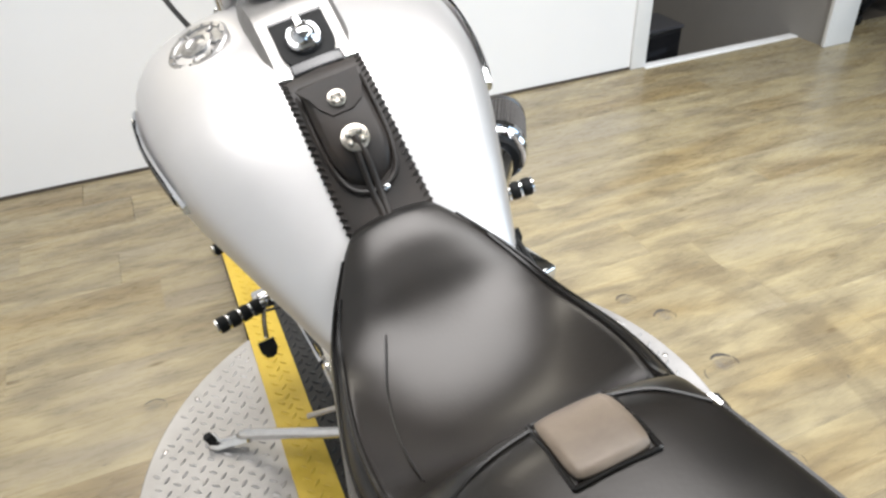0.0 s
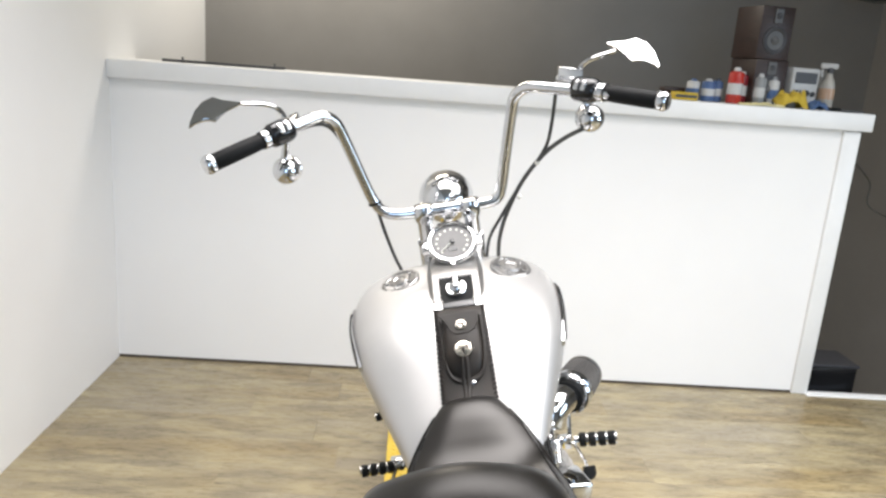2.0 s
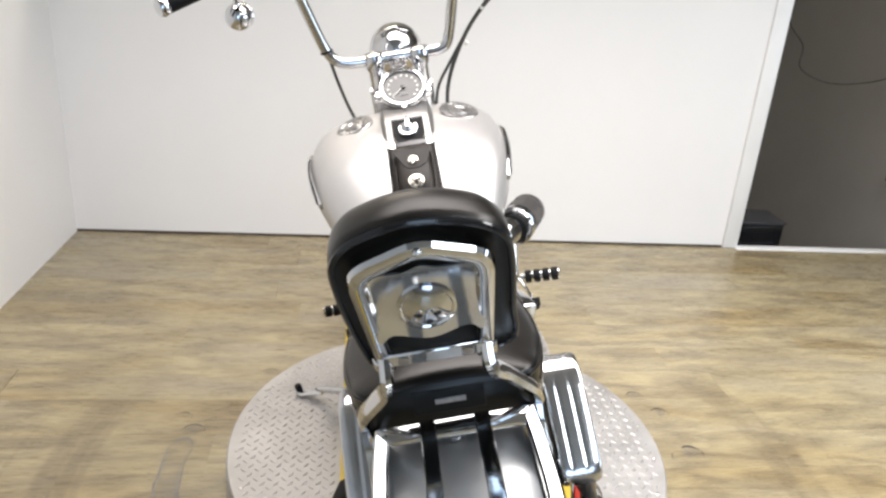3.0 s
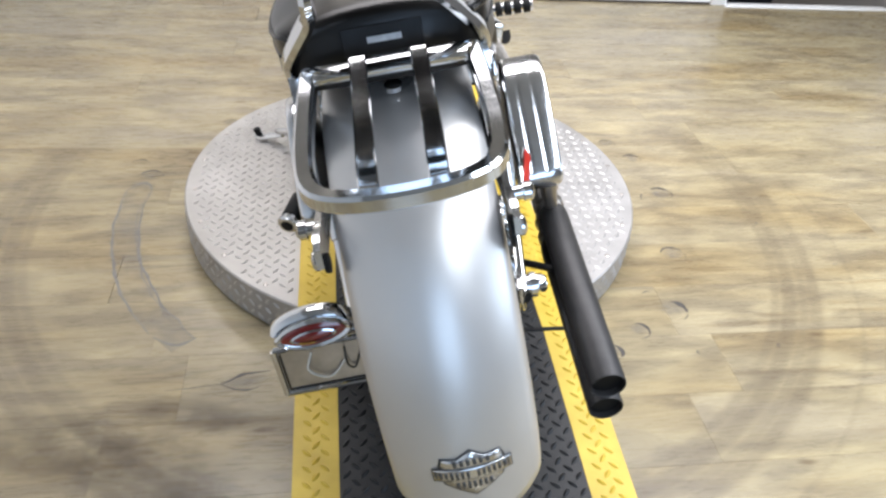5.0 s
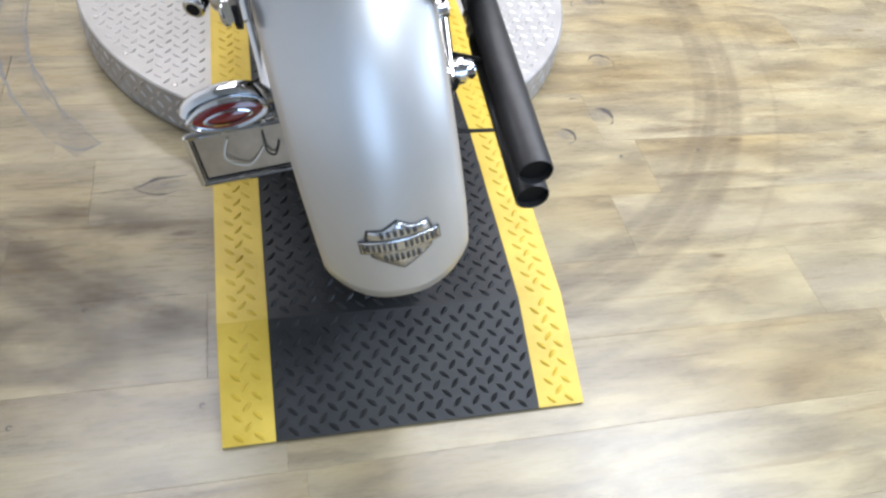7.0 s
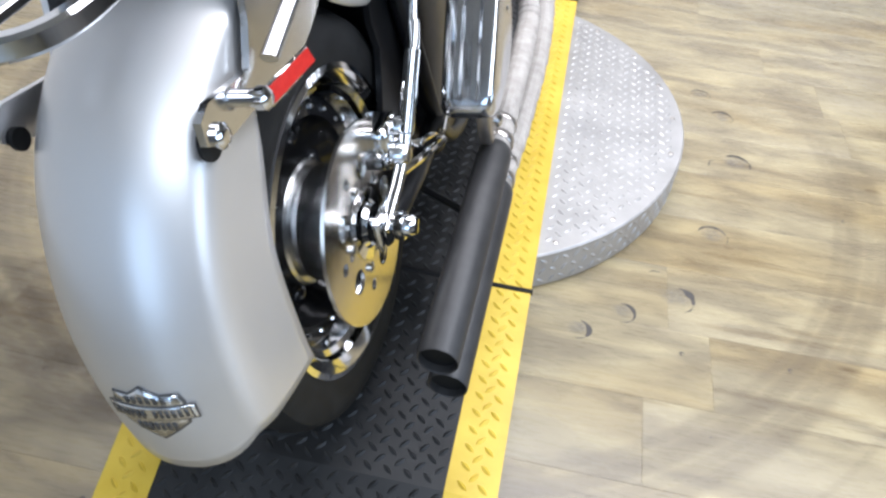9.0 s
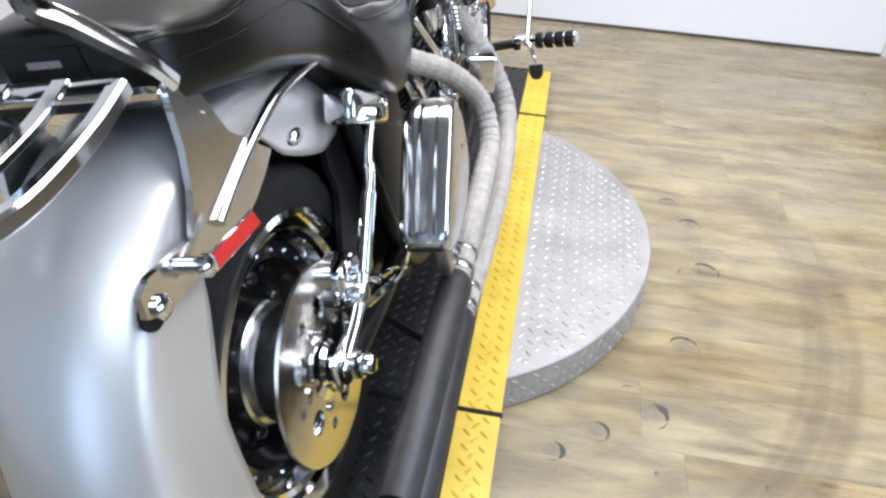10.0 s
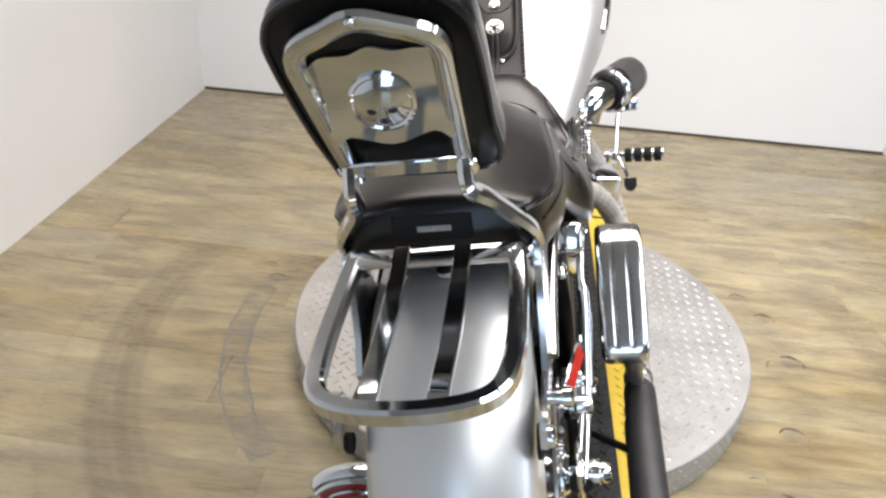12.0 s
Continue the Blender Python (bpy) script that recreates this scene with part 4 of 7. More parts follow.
# fender struts, reflectors and their bolts
for s in SIDE:
    m = plane((s * 0.106, 0, 0), (0, 1, 0), (0, 0, 1))
    out = [(-0.990, 0.770), (-0.974, 0.786), (-0.953, 0.776), (-0.937, 0.738), (-0.915, 0.69), (-0.871, 0.652), (-0.841, 0.628), (-0.87, 0.612), (-0.91, 0.598), (-0.96, 0.588), (-1.02, 0.598), (-1.115, 0.602), (-1.138, 0.616), (-1.135, 0.638), (-1.115, 0.646), (-1.035, 0.635), (-1.011, 0.672), (-0.997, 0.715)]
    bm = bmesh.new()
    plate(bm, dense(out, 2), 0.008 * s, m)
    strut = part("fender_strut", bm, POLISHED, bike, "chrome fender strut plate")
    part("support_bar", tube(bmesh.new(), [V(s * 0.1155, -0.995, 0.624), V(s * 0.1155, -0.90, 0.655), V(s * 0.119, -0.80, 0.678), V(s * 0.125, -0.70, 0.676), V(s * 0.122, -0.65, 0.655), V(s * 0.112, -0.59, 0.61)], 0.0088, 12, flat=0.75), POLISHED, strut)
    part("bolt", lathe(bmesh.new(), [(0.0125, 0), (0.0125, 0.004), (0.009, 0.007), (0.005, 0.008)], V(s * 0.114, -1.117, 0.614), (s, 0, 0), 16), CHROME, strut)
    part("grommet", lathe(bmesh.new(), [(0.019 if s > 0 else 0.012, 0), (0.019 if s > 0 else 0.012, 0.004), (0.011, 0.006)], V(s * 0.102, -1.120, 0.610), (s, 0, 0), 18), RUBBER, strut)
    for y, z in ((-1.06, 0.618),):
        b0 = V(s * 0.114, y, z)
        part("standoff", lathe(bmesh.new(), [(0.009, 0), (0.009, 0.014), (0.012, 0.015), (0.012, 0.024), (0.007, 0.028)], b0, (s, 0, 0), 12), CHROME, strut)
    if s > 0:
        bm = box(bmesh.new(), (-0.040, -0.0098, 0), (0.040, 0.0098, 0.005), 0.002, 1, plane((s * 0.137, -1.011, 0.613), (s * 0.22, 0.95, 0.08), (s * -0.34, 0.05, 0.9)))
        rf = part("reflector", bm, CHROME, strut, "chrome-framed red reflector")
        nrm = Vector((s * 0.22, 0.95, 0.08)).cross(Vector((s * -0.34, 0.05, 0.9))).normalized()
        sg = 1 if nrm.x * s > 0 else -1
        part("lens", box(bmesh.new(), (-0.037, -0.0076, 0.0055 if sg > 0 else -0.002), (0.037, 0.0076, 0.007 if sg > 0 else -0.0005), 0.0006, 1, plane((s * 0.137, -1.011, 0.613), (s * 0.22, 0.95, 0.08), (s * -0.34, 0.05, 0.9))), REFLECTOR, rf, "red reflector lens")
    # frame cover under the seat
    bm = box(bmesh.new(), (-0.078, -0.026, -0.025), (0.078, 0.026, 0.025), 0.011, 3, plane((s * 0.135, -0.60, 0.566), (0, 0.89, -0.45), (0, 0.45, 0.89)))
    cov = part("frame_cover", bm, CHROME, bike, "rounded chrome frame cover")
    part("cover_bolt", lathe(bmesh.new(), [(0.008, 0), (0.008, 0.005), (0.004, 0.008)], V(s * 0.158, -0.555, 0.553), (s, 0, 0.3), 12), CHROME, cov)
    part("oval_cap", ball(bmesh.new(), V(s * 0.127, -0.80, 0.622), 0.018, 14, (0.5, 1, 0.55)), CHROME, strut)

# backrest
BACK = lambda z: -1.028 - 0.54 * (z - 0.9)


def pad_outline(grow):
    pts = [(-0.084, 0.884), (-0.093, 0.95), (-0.096, 1.02), (-0.091, 1.055), (-0.066, 1.080), (-0.006, 1.094), (0.054, 1.080), (0.083, 1.055), (0.089, 1.02), (0.089, 0.95), (0.084, 0.884), (-0.006, 0.878)]
    c = (-0.006, 0.985)
    cl = spline([V(x, z, 0) for x, z in pts + pts[:1]], 5)[:-1]
    return [(c[0] + (p.x - c[0]) * grow, c[1] + (p.y - c[1]) * grow) for p in cl]


bm = bmesh.new()
rings = []
for off, grow in ((0.008, 0.80), (0.0075, 0.90), (0.004, 0.955), (0.008, 0.985), (0.018, 1.0), (0.032, 1.0), (0.046, 0.985), (0.058, 0.94), (0.066, 0.85), (0.071, 0.65), (0.073, 0.35)):
    rings.append([V(x, BACK(z) + off, z + 0.3 * off) for x, z in pad_outline(grow)])
skin(bm, rings)
rest = part("backrest", bm, LEATHER, bike, "padded black leather backrest with chrome frame", 60)
# upward faces get the paler, glossier leather to imitate light from above
rest.data.materials.append(SEATTOP)
for poly in rest.data.polygons:
    poly.material_index = 1 if poly.normal.z > 0.45 else 0
part("piping", tube(bmesh.new(), [V(x, BACK(z) + 0.006, z) for x, z in pad_outline(0.965)] + [V(*(lambda q: (q[0], BACK(q[1]) + 0.006, q[1]))(pad_outline(0.965)[0]))], 0.004, 8, 1), GLOSSBLACK, rest)
fp = lambda x, z, o=-0.004: V(x, BACK(z) + o, z)
BX = -0.006
loop = [fp(BX + x, z) for x, z in ((-0.058, 0.892), (-0.061, 0.95), (-0.0635, 1.005), (-0.0635, 1.026), (-0.056, 1.040), (-0.03, 1.051), (0, 1.060), (0.03, 1.051), (0.056, 1.040), (0.0635, 1.026), (0.0635, 1.005), (0.061, 0.95), (0.058, 0.892))]
part("backrest_frame", tube(bmesh.new(), loop, 0.0105, 8, 4, flat=0.75), CHROME, rest, "polished chrome backrest frame")
part("apex_bolt", ball(bmesh.new(), fp(BX, 1.061, -0.014), 0.005, 10), CHROME, rest)
bp_m = plane(V(BX, BACK(0.978) - 0.003, 0.978), (1, 0, 0), (0, -0.33, 1))
wave = [(-0.062, 0.040), (-0.045, 0.052), (-0.02, 0.052), (0, 0.058), (0.02, 0.052), (0.045, 0.052), (0.062, 0.040), (0.058, -0.042), (0.04, -0.035), (0.0, -0.047), (-0.04, -0.035), (-0.058, -0.042)]
bm = bmesh.new()
plate(bm, [(p.x, p.y) for p in spline([V(x, y, 0) for x, y in wave + wave[:1]], 4)[:-1]], 0.003, bp_m)
part("back_plate", bm, CHROME, rest, "mirror chrome back plate")
md0 = bp_m @ V(0, 0.002, 0.003)
mdn = (bp_m.to_3x3() @ V(0, 0, 1)).normalized()
part("medallion", lathe(bmesh.new(), [(0.031, 0), (0.031, 0.003), (0.028, 0.0045), (0.026, 0.003), (0.020, 0.006), (0.010, 0.009), (0, 0.010)], md0, mdn, 36), CHROME, rest, "round chrome medallion in relief")
for x, y, rx2 in ((-0.009, -0.004, 0.006), (0.009, -0.004, 0.006), (0, -0.016, 0.005)):
    part("recess", ball(bmesh.new(), bp_m @ V(x, y + 0.002, 0.0095), rx2, 12, (1, 0.7, 0.7)), GLOSSBLACK, rest)
part("cross_bar", box(bmesh.new(), (-0.06, -0.0095, -0.002), (0.06, 0.0095, 0.004), 0.002, 1, plane(fp(BX, 0.899, -0.01), (1, 0, 0), (0, -0.33, 1))), CHROME, rest, "chrome cross bar")
for x in (-0.042, 0.031):
    part("cross_bolt", lathe(bmesh.new(), [(0.0065, 0), (0.0065, 0.004), (0.003, 0.005)], fp(x, 0.899, -0.013), (0, -1, -0.33), 12), STEEL, rest)
for s in SIDE:
    arm = [V(BX + s * 0.058, BACK(0.90) - 0.004, 0.90), V(BX + s * 0.060, -1.040, 0.872), V(s * 0.070, -1.022, 0.850), V(s * 0.090, -1.005, 0.822), V(s * 0.106, -0.988, 0.797), V(s * 0.1105, -0.970, 0.772)]
    part("support_arm", tube(bmesh.new(), arm, 0.0142, 8, 4, flat=0.6), CHROME, rest, "bent chrome support arm")
    part("arm_collar", rod(bmesh.new(), V(BX + s * 0.058, BACK(0.9) - 0.004, 0.902), V(BX + s * 0.0585, BACK(0.886) - 0.004, 0.886), 0.0135, 14), CHROME, rest)

# luggage rack
def strip(bm, pts, w, h, step=4):
    """A flat bar with softened edges along a smooth line."""
    line = spline(pts, step)
    rings = []
    for i, p in enumerate(line):
        d = (line[min(i + 1, len(line) - 1)] - line[max(i - 1, 0)]).normalized()
        side = d.cross(Vector((0, 0, 1))).normalized()
        up = side.cross(d)
        c = min(w, h) * 0.35
        rings.append([p + side * a + up * b for a, b in ((-w + c, -h), (w - c, -h), (w, -h + c), (w, h - c), (w - c, h), (-w + c, h), (-w, h - c), (-w, -h + c))])
    skin(bm, rings)
    return bm


RZ = 0.764
rack_loop = [V(-0.084, -1.02, RZ + 0.024), V(-0.089, -1.075, RZ + 0.012), V(-0.090, -1.16, RZ), V(-0.081, -1.212, RZ - 0.003), V(-0.052, -1.233, RZ - 0.004), V(0, -1.240, RZ - 0.004), V(0.055, -1.233, RZ - 0.004), V(0.086, -1.212, RZ - 0.003), V(0.096, -1.16, RZ), V(0.096, -1.075, RZ + 0.012), V(0.092, -1.02, RZ + 0.024)]
bm = bmesh.new()
strip(bm, rack_loop, 0.0092, 0.0092)
rack = part("luggage_rack", bm, CHROME, bike, "chrome tubular luggage rack over the rear fender")
part("front_rail", box(bmesh.new(), (-0.092, -0.012, -0.004), (0.092, 0.012, 0.005), 0.003, 2, plane(V(0.002, -1.030, RZ + 0.026), (1, 0, 0), (0, 1, 0.35))), CHROME, rack)
for x in (-0.030, 0.036):
    part("slat", strip(bmesh.new(), [V(x, -1.022, RZ + 0.033), V(x, -1.075, RZ + 0.018), V(x, -1.15, RZ + 0.008), V(x * 0.96, -1.215, RZ + 0.004), V(x * 0.94, -1.238, RZ - 0.004)], 0.0095, 0.0042), CHROME, rack, "flat chrome slat")
for s in SIDE:
    part("rack_stay", tube(bmesh.new(), [V(s * 0.09, -1.03, RZ + 0.02), V(s * 0.1, -0.985, 0.765), V(s * 0.106, -0.945, 0.725)], 0.009, 8), CHROME, rack)
part("seat_screw", lathe(bmesh.new(), [(0.011, 0), (0.011, 0.006), (0.006, 0.009)], fender_point(103, 0, 0.004), (0, -0.2, 1), 14), CHROME, fender)

# rear wheel
bm = bmesh.new()
prof = [(0.212, -0.066), (0.232, -0.075), (0.262, -0.077), (0.284, -0.068), (0.296, -0.045), (0.300, -0.015), (0.300, 0.015), (0.296, 0.045), (0.284, 0.068), (0.262, 0.077), (0.232, 0.075), (0.212, 0.066)]
lathe(bm, prof, (0, AY, AZ), (1, 0, 0), 64, False)
wheel = part("rear_wheel", bm, RUBBER, bike, "rear wheel with wide black tyre and chrome rim", 30)
for k in range(46):
    a = 2 * math.pi * k / 46
    for sx in SIDE:
        r0, r1 = 0.296, 0.287
        p = [V(sx * (0.014 + 0.024 * q), AY + (0.3006 - 0.004 * q * q) * math.cos(a + 0.05 * q), AZ + (0.3006 - 0.004 * q * q) * math.sin(a + 0.05 * q)) for q in (0, 0.5, 1)]
        if sx > 0:
            part("tread_bar", tube(bmesh.new(), p, 0.004, 5, 2), RUBBER, wheel)
bm = bmesh.new()
for sgn in SIDE:
    lathe(bm, [(0.224, sgn * 0.066), (0.223, sgn * 0.074), (0.214, sgn * 0.076), (0.206, sgn * 0.072), (0.197, sgn * 0.066), (0.193, sgn * 0.055), (0.185, sgn * 0.05), (0.181, sgn * 0.03), (0.176, sgn * 0.02), (0.176, 0.0), (0.182, 0.0), (0.19, sgn * 0.03), (0.205, sgn * 0.06)], (0, AY, AZ), (1, 0, 0), 64, False)
rim = part("rim", bm, CHROME, wheel, "deep chrome rim", 35)
part("wheel_disc", lathe(bmesh.new(), [(0.178, 0.012), (0.178, 0.026), (0.152, 0.028), (0.146, 0.008), (0.10, -0.05), (0.07, -0.055), (0.05, -0.055), (0.05, -0.065), (0.10, -0.065), (0.178, -0.03)], (0, AY, AZ), (1, 0, 0), 48, False), GLOSSBLACK, wheel, "deep black wheel centre")
for k in range(24):
    a = 2 * math.pi * k / 24
    part("rivet", ball(bmesh.new(), V(0.0285, AY + 0.165 * math.cos(a), AZ + 0.163 * math.sin(a)), 0.0042, 8), CHROME, rim)
for k in range(9):
    a = 2 * math.pi * k / 9 + 0.2
    c, q = math.cos(a), math.sin(a)
    part("slot", ball(bmesh.new(), V(-0.018, AY + 0.121 * c, AZ + 0.121 * q), 0.021, 12, (0.62, 0.8, 0.8)), GLOSSBLACK, wheel, "black slot in the wheel")
part("hub", lathe(bmesh.new(), [(0.0, -0.06), (0.096, -0.05), (0.098, -0.044), (0.076, -0.02), (0.090, -0.012), (0.092, -0.002), (0.092, 0.022), (0.088, 0.026), (0.078, 0.028), (0.076, 0.034), (0.084, 0.038), (0.085, 0.074), (0.082, 0.078), (0.058, 0.080), (0.050, 0.097), (0.03, 0.098)], (0, AY, AZ), (1, 0, 0), 40), ALU, wheel, "chrome bell-shaped hub", 25)
bm = bmesh.new()
holes = []
for k in range(5):
    a = 2 * math.pi * k / 5
    holes.append((0.084 * math.cos(a), 0.084 * math.sin(a), 0.0185))
    holes.append((0.096 * math.cos(a + 0.63), 0.096 * math.sin(a + 0.63), 0.0095))
    holes.append((0.068 * math.cos(a + 0.63), 0.068 * math.sin(a + 0.63), 0.0085))
holes.append((0.0, 0.0, 0.032))
plate(bm, ring_pts(0.146, 72), 0.0055, plane((0.1015, AY, AZ), (0, 1, 0), (0, 0, 1)), holes)
rotor = part("brake_disc", bm, ROTOR, wheel, "drilled steel brake disc", 30)
for k in range(5):
    a = 2 * math.pi * k / 5 + 0.5
    part("disc_bolt", lathe(bmesh.new(), [(0.007, 0), (0.007, 0.004), (0.003, 0.006)], V(0.107, AY + 0.066 * math.cos(a), AZ + 0.066 * math.sin(a)), (1, 0, 0), 10), CHROME, rotor)
part("carrier", lathe(bmesh.new(), [(0.052, 0), (0.052, 0.004), (0.035, 0.006), (0.03, 0.012), (0.0, 0.012)], (0.106, AY, AZ), (1, 0, 0), 30), CHROME, rotor)
# axle, adjuster and swing arm
bm = bmesh.new()
lathe(bm, [(0.010, 0.05), (0.010, 0.132), (0.022, 0.133), (0.022, 0.142), (0.018, 0.143), (0.018, 0.152), (0.021, 0.153), (0.021, 0.163), (0.016, 0.164), (0.016, 0.174), (0.012, 0.180), (0.0, 0.182)], (0, AY, AZ), (1, 0, 0), 24)
part("axle_nut", bm, CHROME, bike, "stacked chrome axle nut")
for s in SIDE:
    arm = part("swing_arm", tube(bmesh.new(), [V(s * 0.138, AY - 0.02, AZ + 0.005), V(s * 0.146, -0.8, 0.345), V(s * 0.153, -0.72, 0.425), V(s * 0.154, -0.665, 0.485), V(s * 0.151, -0.645, 0.507), V(s * 0.153, -0.60, 0.55)], lambda t: 0.0095 if t < 0.72 else 0.0065, 12, 4, flat=0.8), CHROME, bike, "polished swing arm tube")
    part("lower_tube", tube(bmesh.new(), [V(s * 0.134, AY - 0.02, AZ - 0.005), V(s * 0.13, -0.74, 0.27), V(s * 0.12, -0.6, 0.25), V(s * 0.115, -0.48, 0.25)], 0.018, 12, 4), BLACKMETAL, arm)
    part("dropout", box(bmesh.new(), (s * 0.134 - 0.006, AY - 0.035, AZ - 0.025), (s * 0.134 + 0.006, AY + 0.05, AZ + 0.028), 0.005, 2), CHROME, arm)
    part("sleeve", rod(bmesh.new(), V(s * 0.150, -0.765, 0.380), V(s * 0.154, -0.682, 0.468), 0.0118, 16), CHROME, arm)
# caliper ahead of the axle
bm = box(bmesh.new(), (0.085, -0.80, 0.335), (0.135, -0.735, 0.405), 0.012, 3)
cal = part("brake_caliper", bm, CHROME, bike, "chrome rear brake caliper")
for y, z in ((-0.785, 0.36), (-0.752, 0.386)):
    part("piston_cap", lathe(bmesh.new(), [(0.017, 0), (0.017, 0.018), (0.013, 0.024), (0.004, 0.025)], V(0.134, y, z), (1, 0, 0), 18), ALU, cal)
part("banjo_bolt", rod(bmesh.new(), V(0.13, -0.74, 0.35), V(0.165, -0.74, 0.35), 0.007, 10), CHROME, cal)
part("brake_line", tube(bmesh.new(), [V(0.16, -0.74, 0.35), V(0.165, -0.69, 0.33), V(0.15, -0.6, 0.27), V(0.13, -0.5, 0.24)], 0.004, 8), CHROME, cal)
part("torque_arm", tube(bmesh.new(), [V(0.14, -0.79, 0.33), V(0.15, -0.7, 0.3), V(0.15, -0.6, 0.26)], 0.007, 8), CHROME, cal)

# belt guard and pulley on the other side
part("belt_guard", tube(bmesh.new(), [V(-0.115, -0.93, 0.37), V(-0.115, -0.84, 0.385), V(-0.115, -0.7, 0.36), V(-0.115, -0.55, 0.33)], 0.02, 8, 4, flat=0.35), CHROME, bike)
part("belt_pulley", lathe(bmesh.new(), [(0.105, -0.10), (0.11, -0.098), (0.11, -0.07), (0.05, -0.068), (0.03, -0.10)], (0, AY, AZ), (1, 0, 0), 40), ALU, bike, "alloy belt pulley")

# ribbed side covers over the oil tank and battery, sloping down to the rear
COVER = spline([V(y, z, 0) for y, z in ((-0.49, 0.525), (-0.535, 0.512), (-0.60, 0.452), (-0.655, 0.395), (-0.672, 0.368), (-0.665, 0.343), (-0.62, 0.328), (-0.53, 0.342), (-0.465, 0.388), (-0.455, 0.47), (-0.49, 0.525))], 5)[:-1]
for s in SIDE:
    bm = bmesh.new()
    rings = []
    for k in range(61):
        u = k / 60
        e = (1 - abs(2 * u - 1) ** 6) ** (1 / 3)
        f = 0.84 + 0.16 * e
        rib = 0.0008 * max(0.0, math.cos(u * 2 * math.pi * 3)) ** 2 if 0.14 < u < 0.86 else 0.0
        ring = []
        for i, p in enumerate(COVER):
            y, z = -0.56 + (p.x + 0.56) * f, 0.43 + (p.y - 0.43) * f
            if 3 <= i <= 17:
                y, z = y + rib * 0.45, z - rib
            ring.append(V(s * (0.178 + 0.082 * u if s > 0 else 0.128 + 0.094 * u), y, z))
        rings.append(ring)
    skin(bm, rings)
    oc = part("side_cover", bm, POLISHED, bike, "ribbed chrome oil tank cover", 60)
    if s > 0:
        part("clamp", box(bmesh.new(), (s * 0.237 - 0.012, -0.655, 0.285), (s * 0.237 + 0.012, -0.60, 0.37), 0.006, 2), STEEL, oc)
        part("clamp_bolt", lathe(bmesh.new(), [(0.012, 0), (0.012, 0.008), (0.007, 0.012)], V(s * 0.246, -0.612, 0.306), (s, 0, 0), 12), CHROME, oc)
        part("drain", rod(bmesh.new(), V(s * 0.2, -0.6, 0.35), V(s * 0.2, -0.6, 0.32), 0.012, 12), CHROME, oc)
        part("cover_bolt", lathe(bmesh.new(), [(0.009, 0), (0.009, 0.006), (0.005, 0.009)], V(s * 0.252, -0.50, 0.44), (s, 0, 0), 12), CHROME, oc)
part("battery_box", box(bmesh.new(), (-0.125, -0.545, 0.22), (0.125, -0.36, 0.60), 0.02, 2), BLACKMETAL, bike, "black battery box under the seat")
part("inner_guard", box(bmesh.new(), (-0.085, -0.60, 0.16), (0.085, -0.54, 0.55), 0.02, 2), RUBBER, bike)

for s in SIDE:
    bm = bmesh.new()
    plate(bm, [(-0.36, 0.20), (-0.36, 0.56), (-0.60, 0.585), (-0.645, 0.56), (-0.66, 0.50), (-0.65, 0.455), (-0.668, 0.41), (-0.69, 0.37), (-0.71, 0.31), (-0.70, 0.24), (-0.66, 0.20)], 0.010 * s, plane((s * 0.082, 0, 0), (0, 1, 0), (0, 0, 1)))
    part("frame_plate", bm, BLACKMETAL, bike, "black frame plate ahead of the wheel")
# frame
fr = part("frame", tube(bmesh.new(), [V(0, 0.30, 0.86), V(0, 0.15, 0.78), V(0, -0.1, 0.68), V(0, -0.35, 0.60), V(0, -0.55, 0.57)], 0.02, 12), BLACKMETAL, bike, "black tubular frame")
for s in SIDE:
    part("down_tube", tube(bmesh.new(), [V(0, 0.32, 0.84), V(s * 0.05, 0.34, 0.62), V(s * 0.085, 0.31, 0.32), V(s * 0.10, 0.24, 0.17), V(s * 0.105, 0.05, 0.135), V(s * 0.11, -0.35, 0.135), V(s * 0.115, -0.5, 0.22), V(s * 0.115, -0.56, 0.4), V(s * 0.10, -0.58, 0.57)], 0.016, 12), BLACKMETAL, fr)

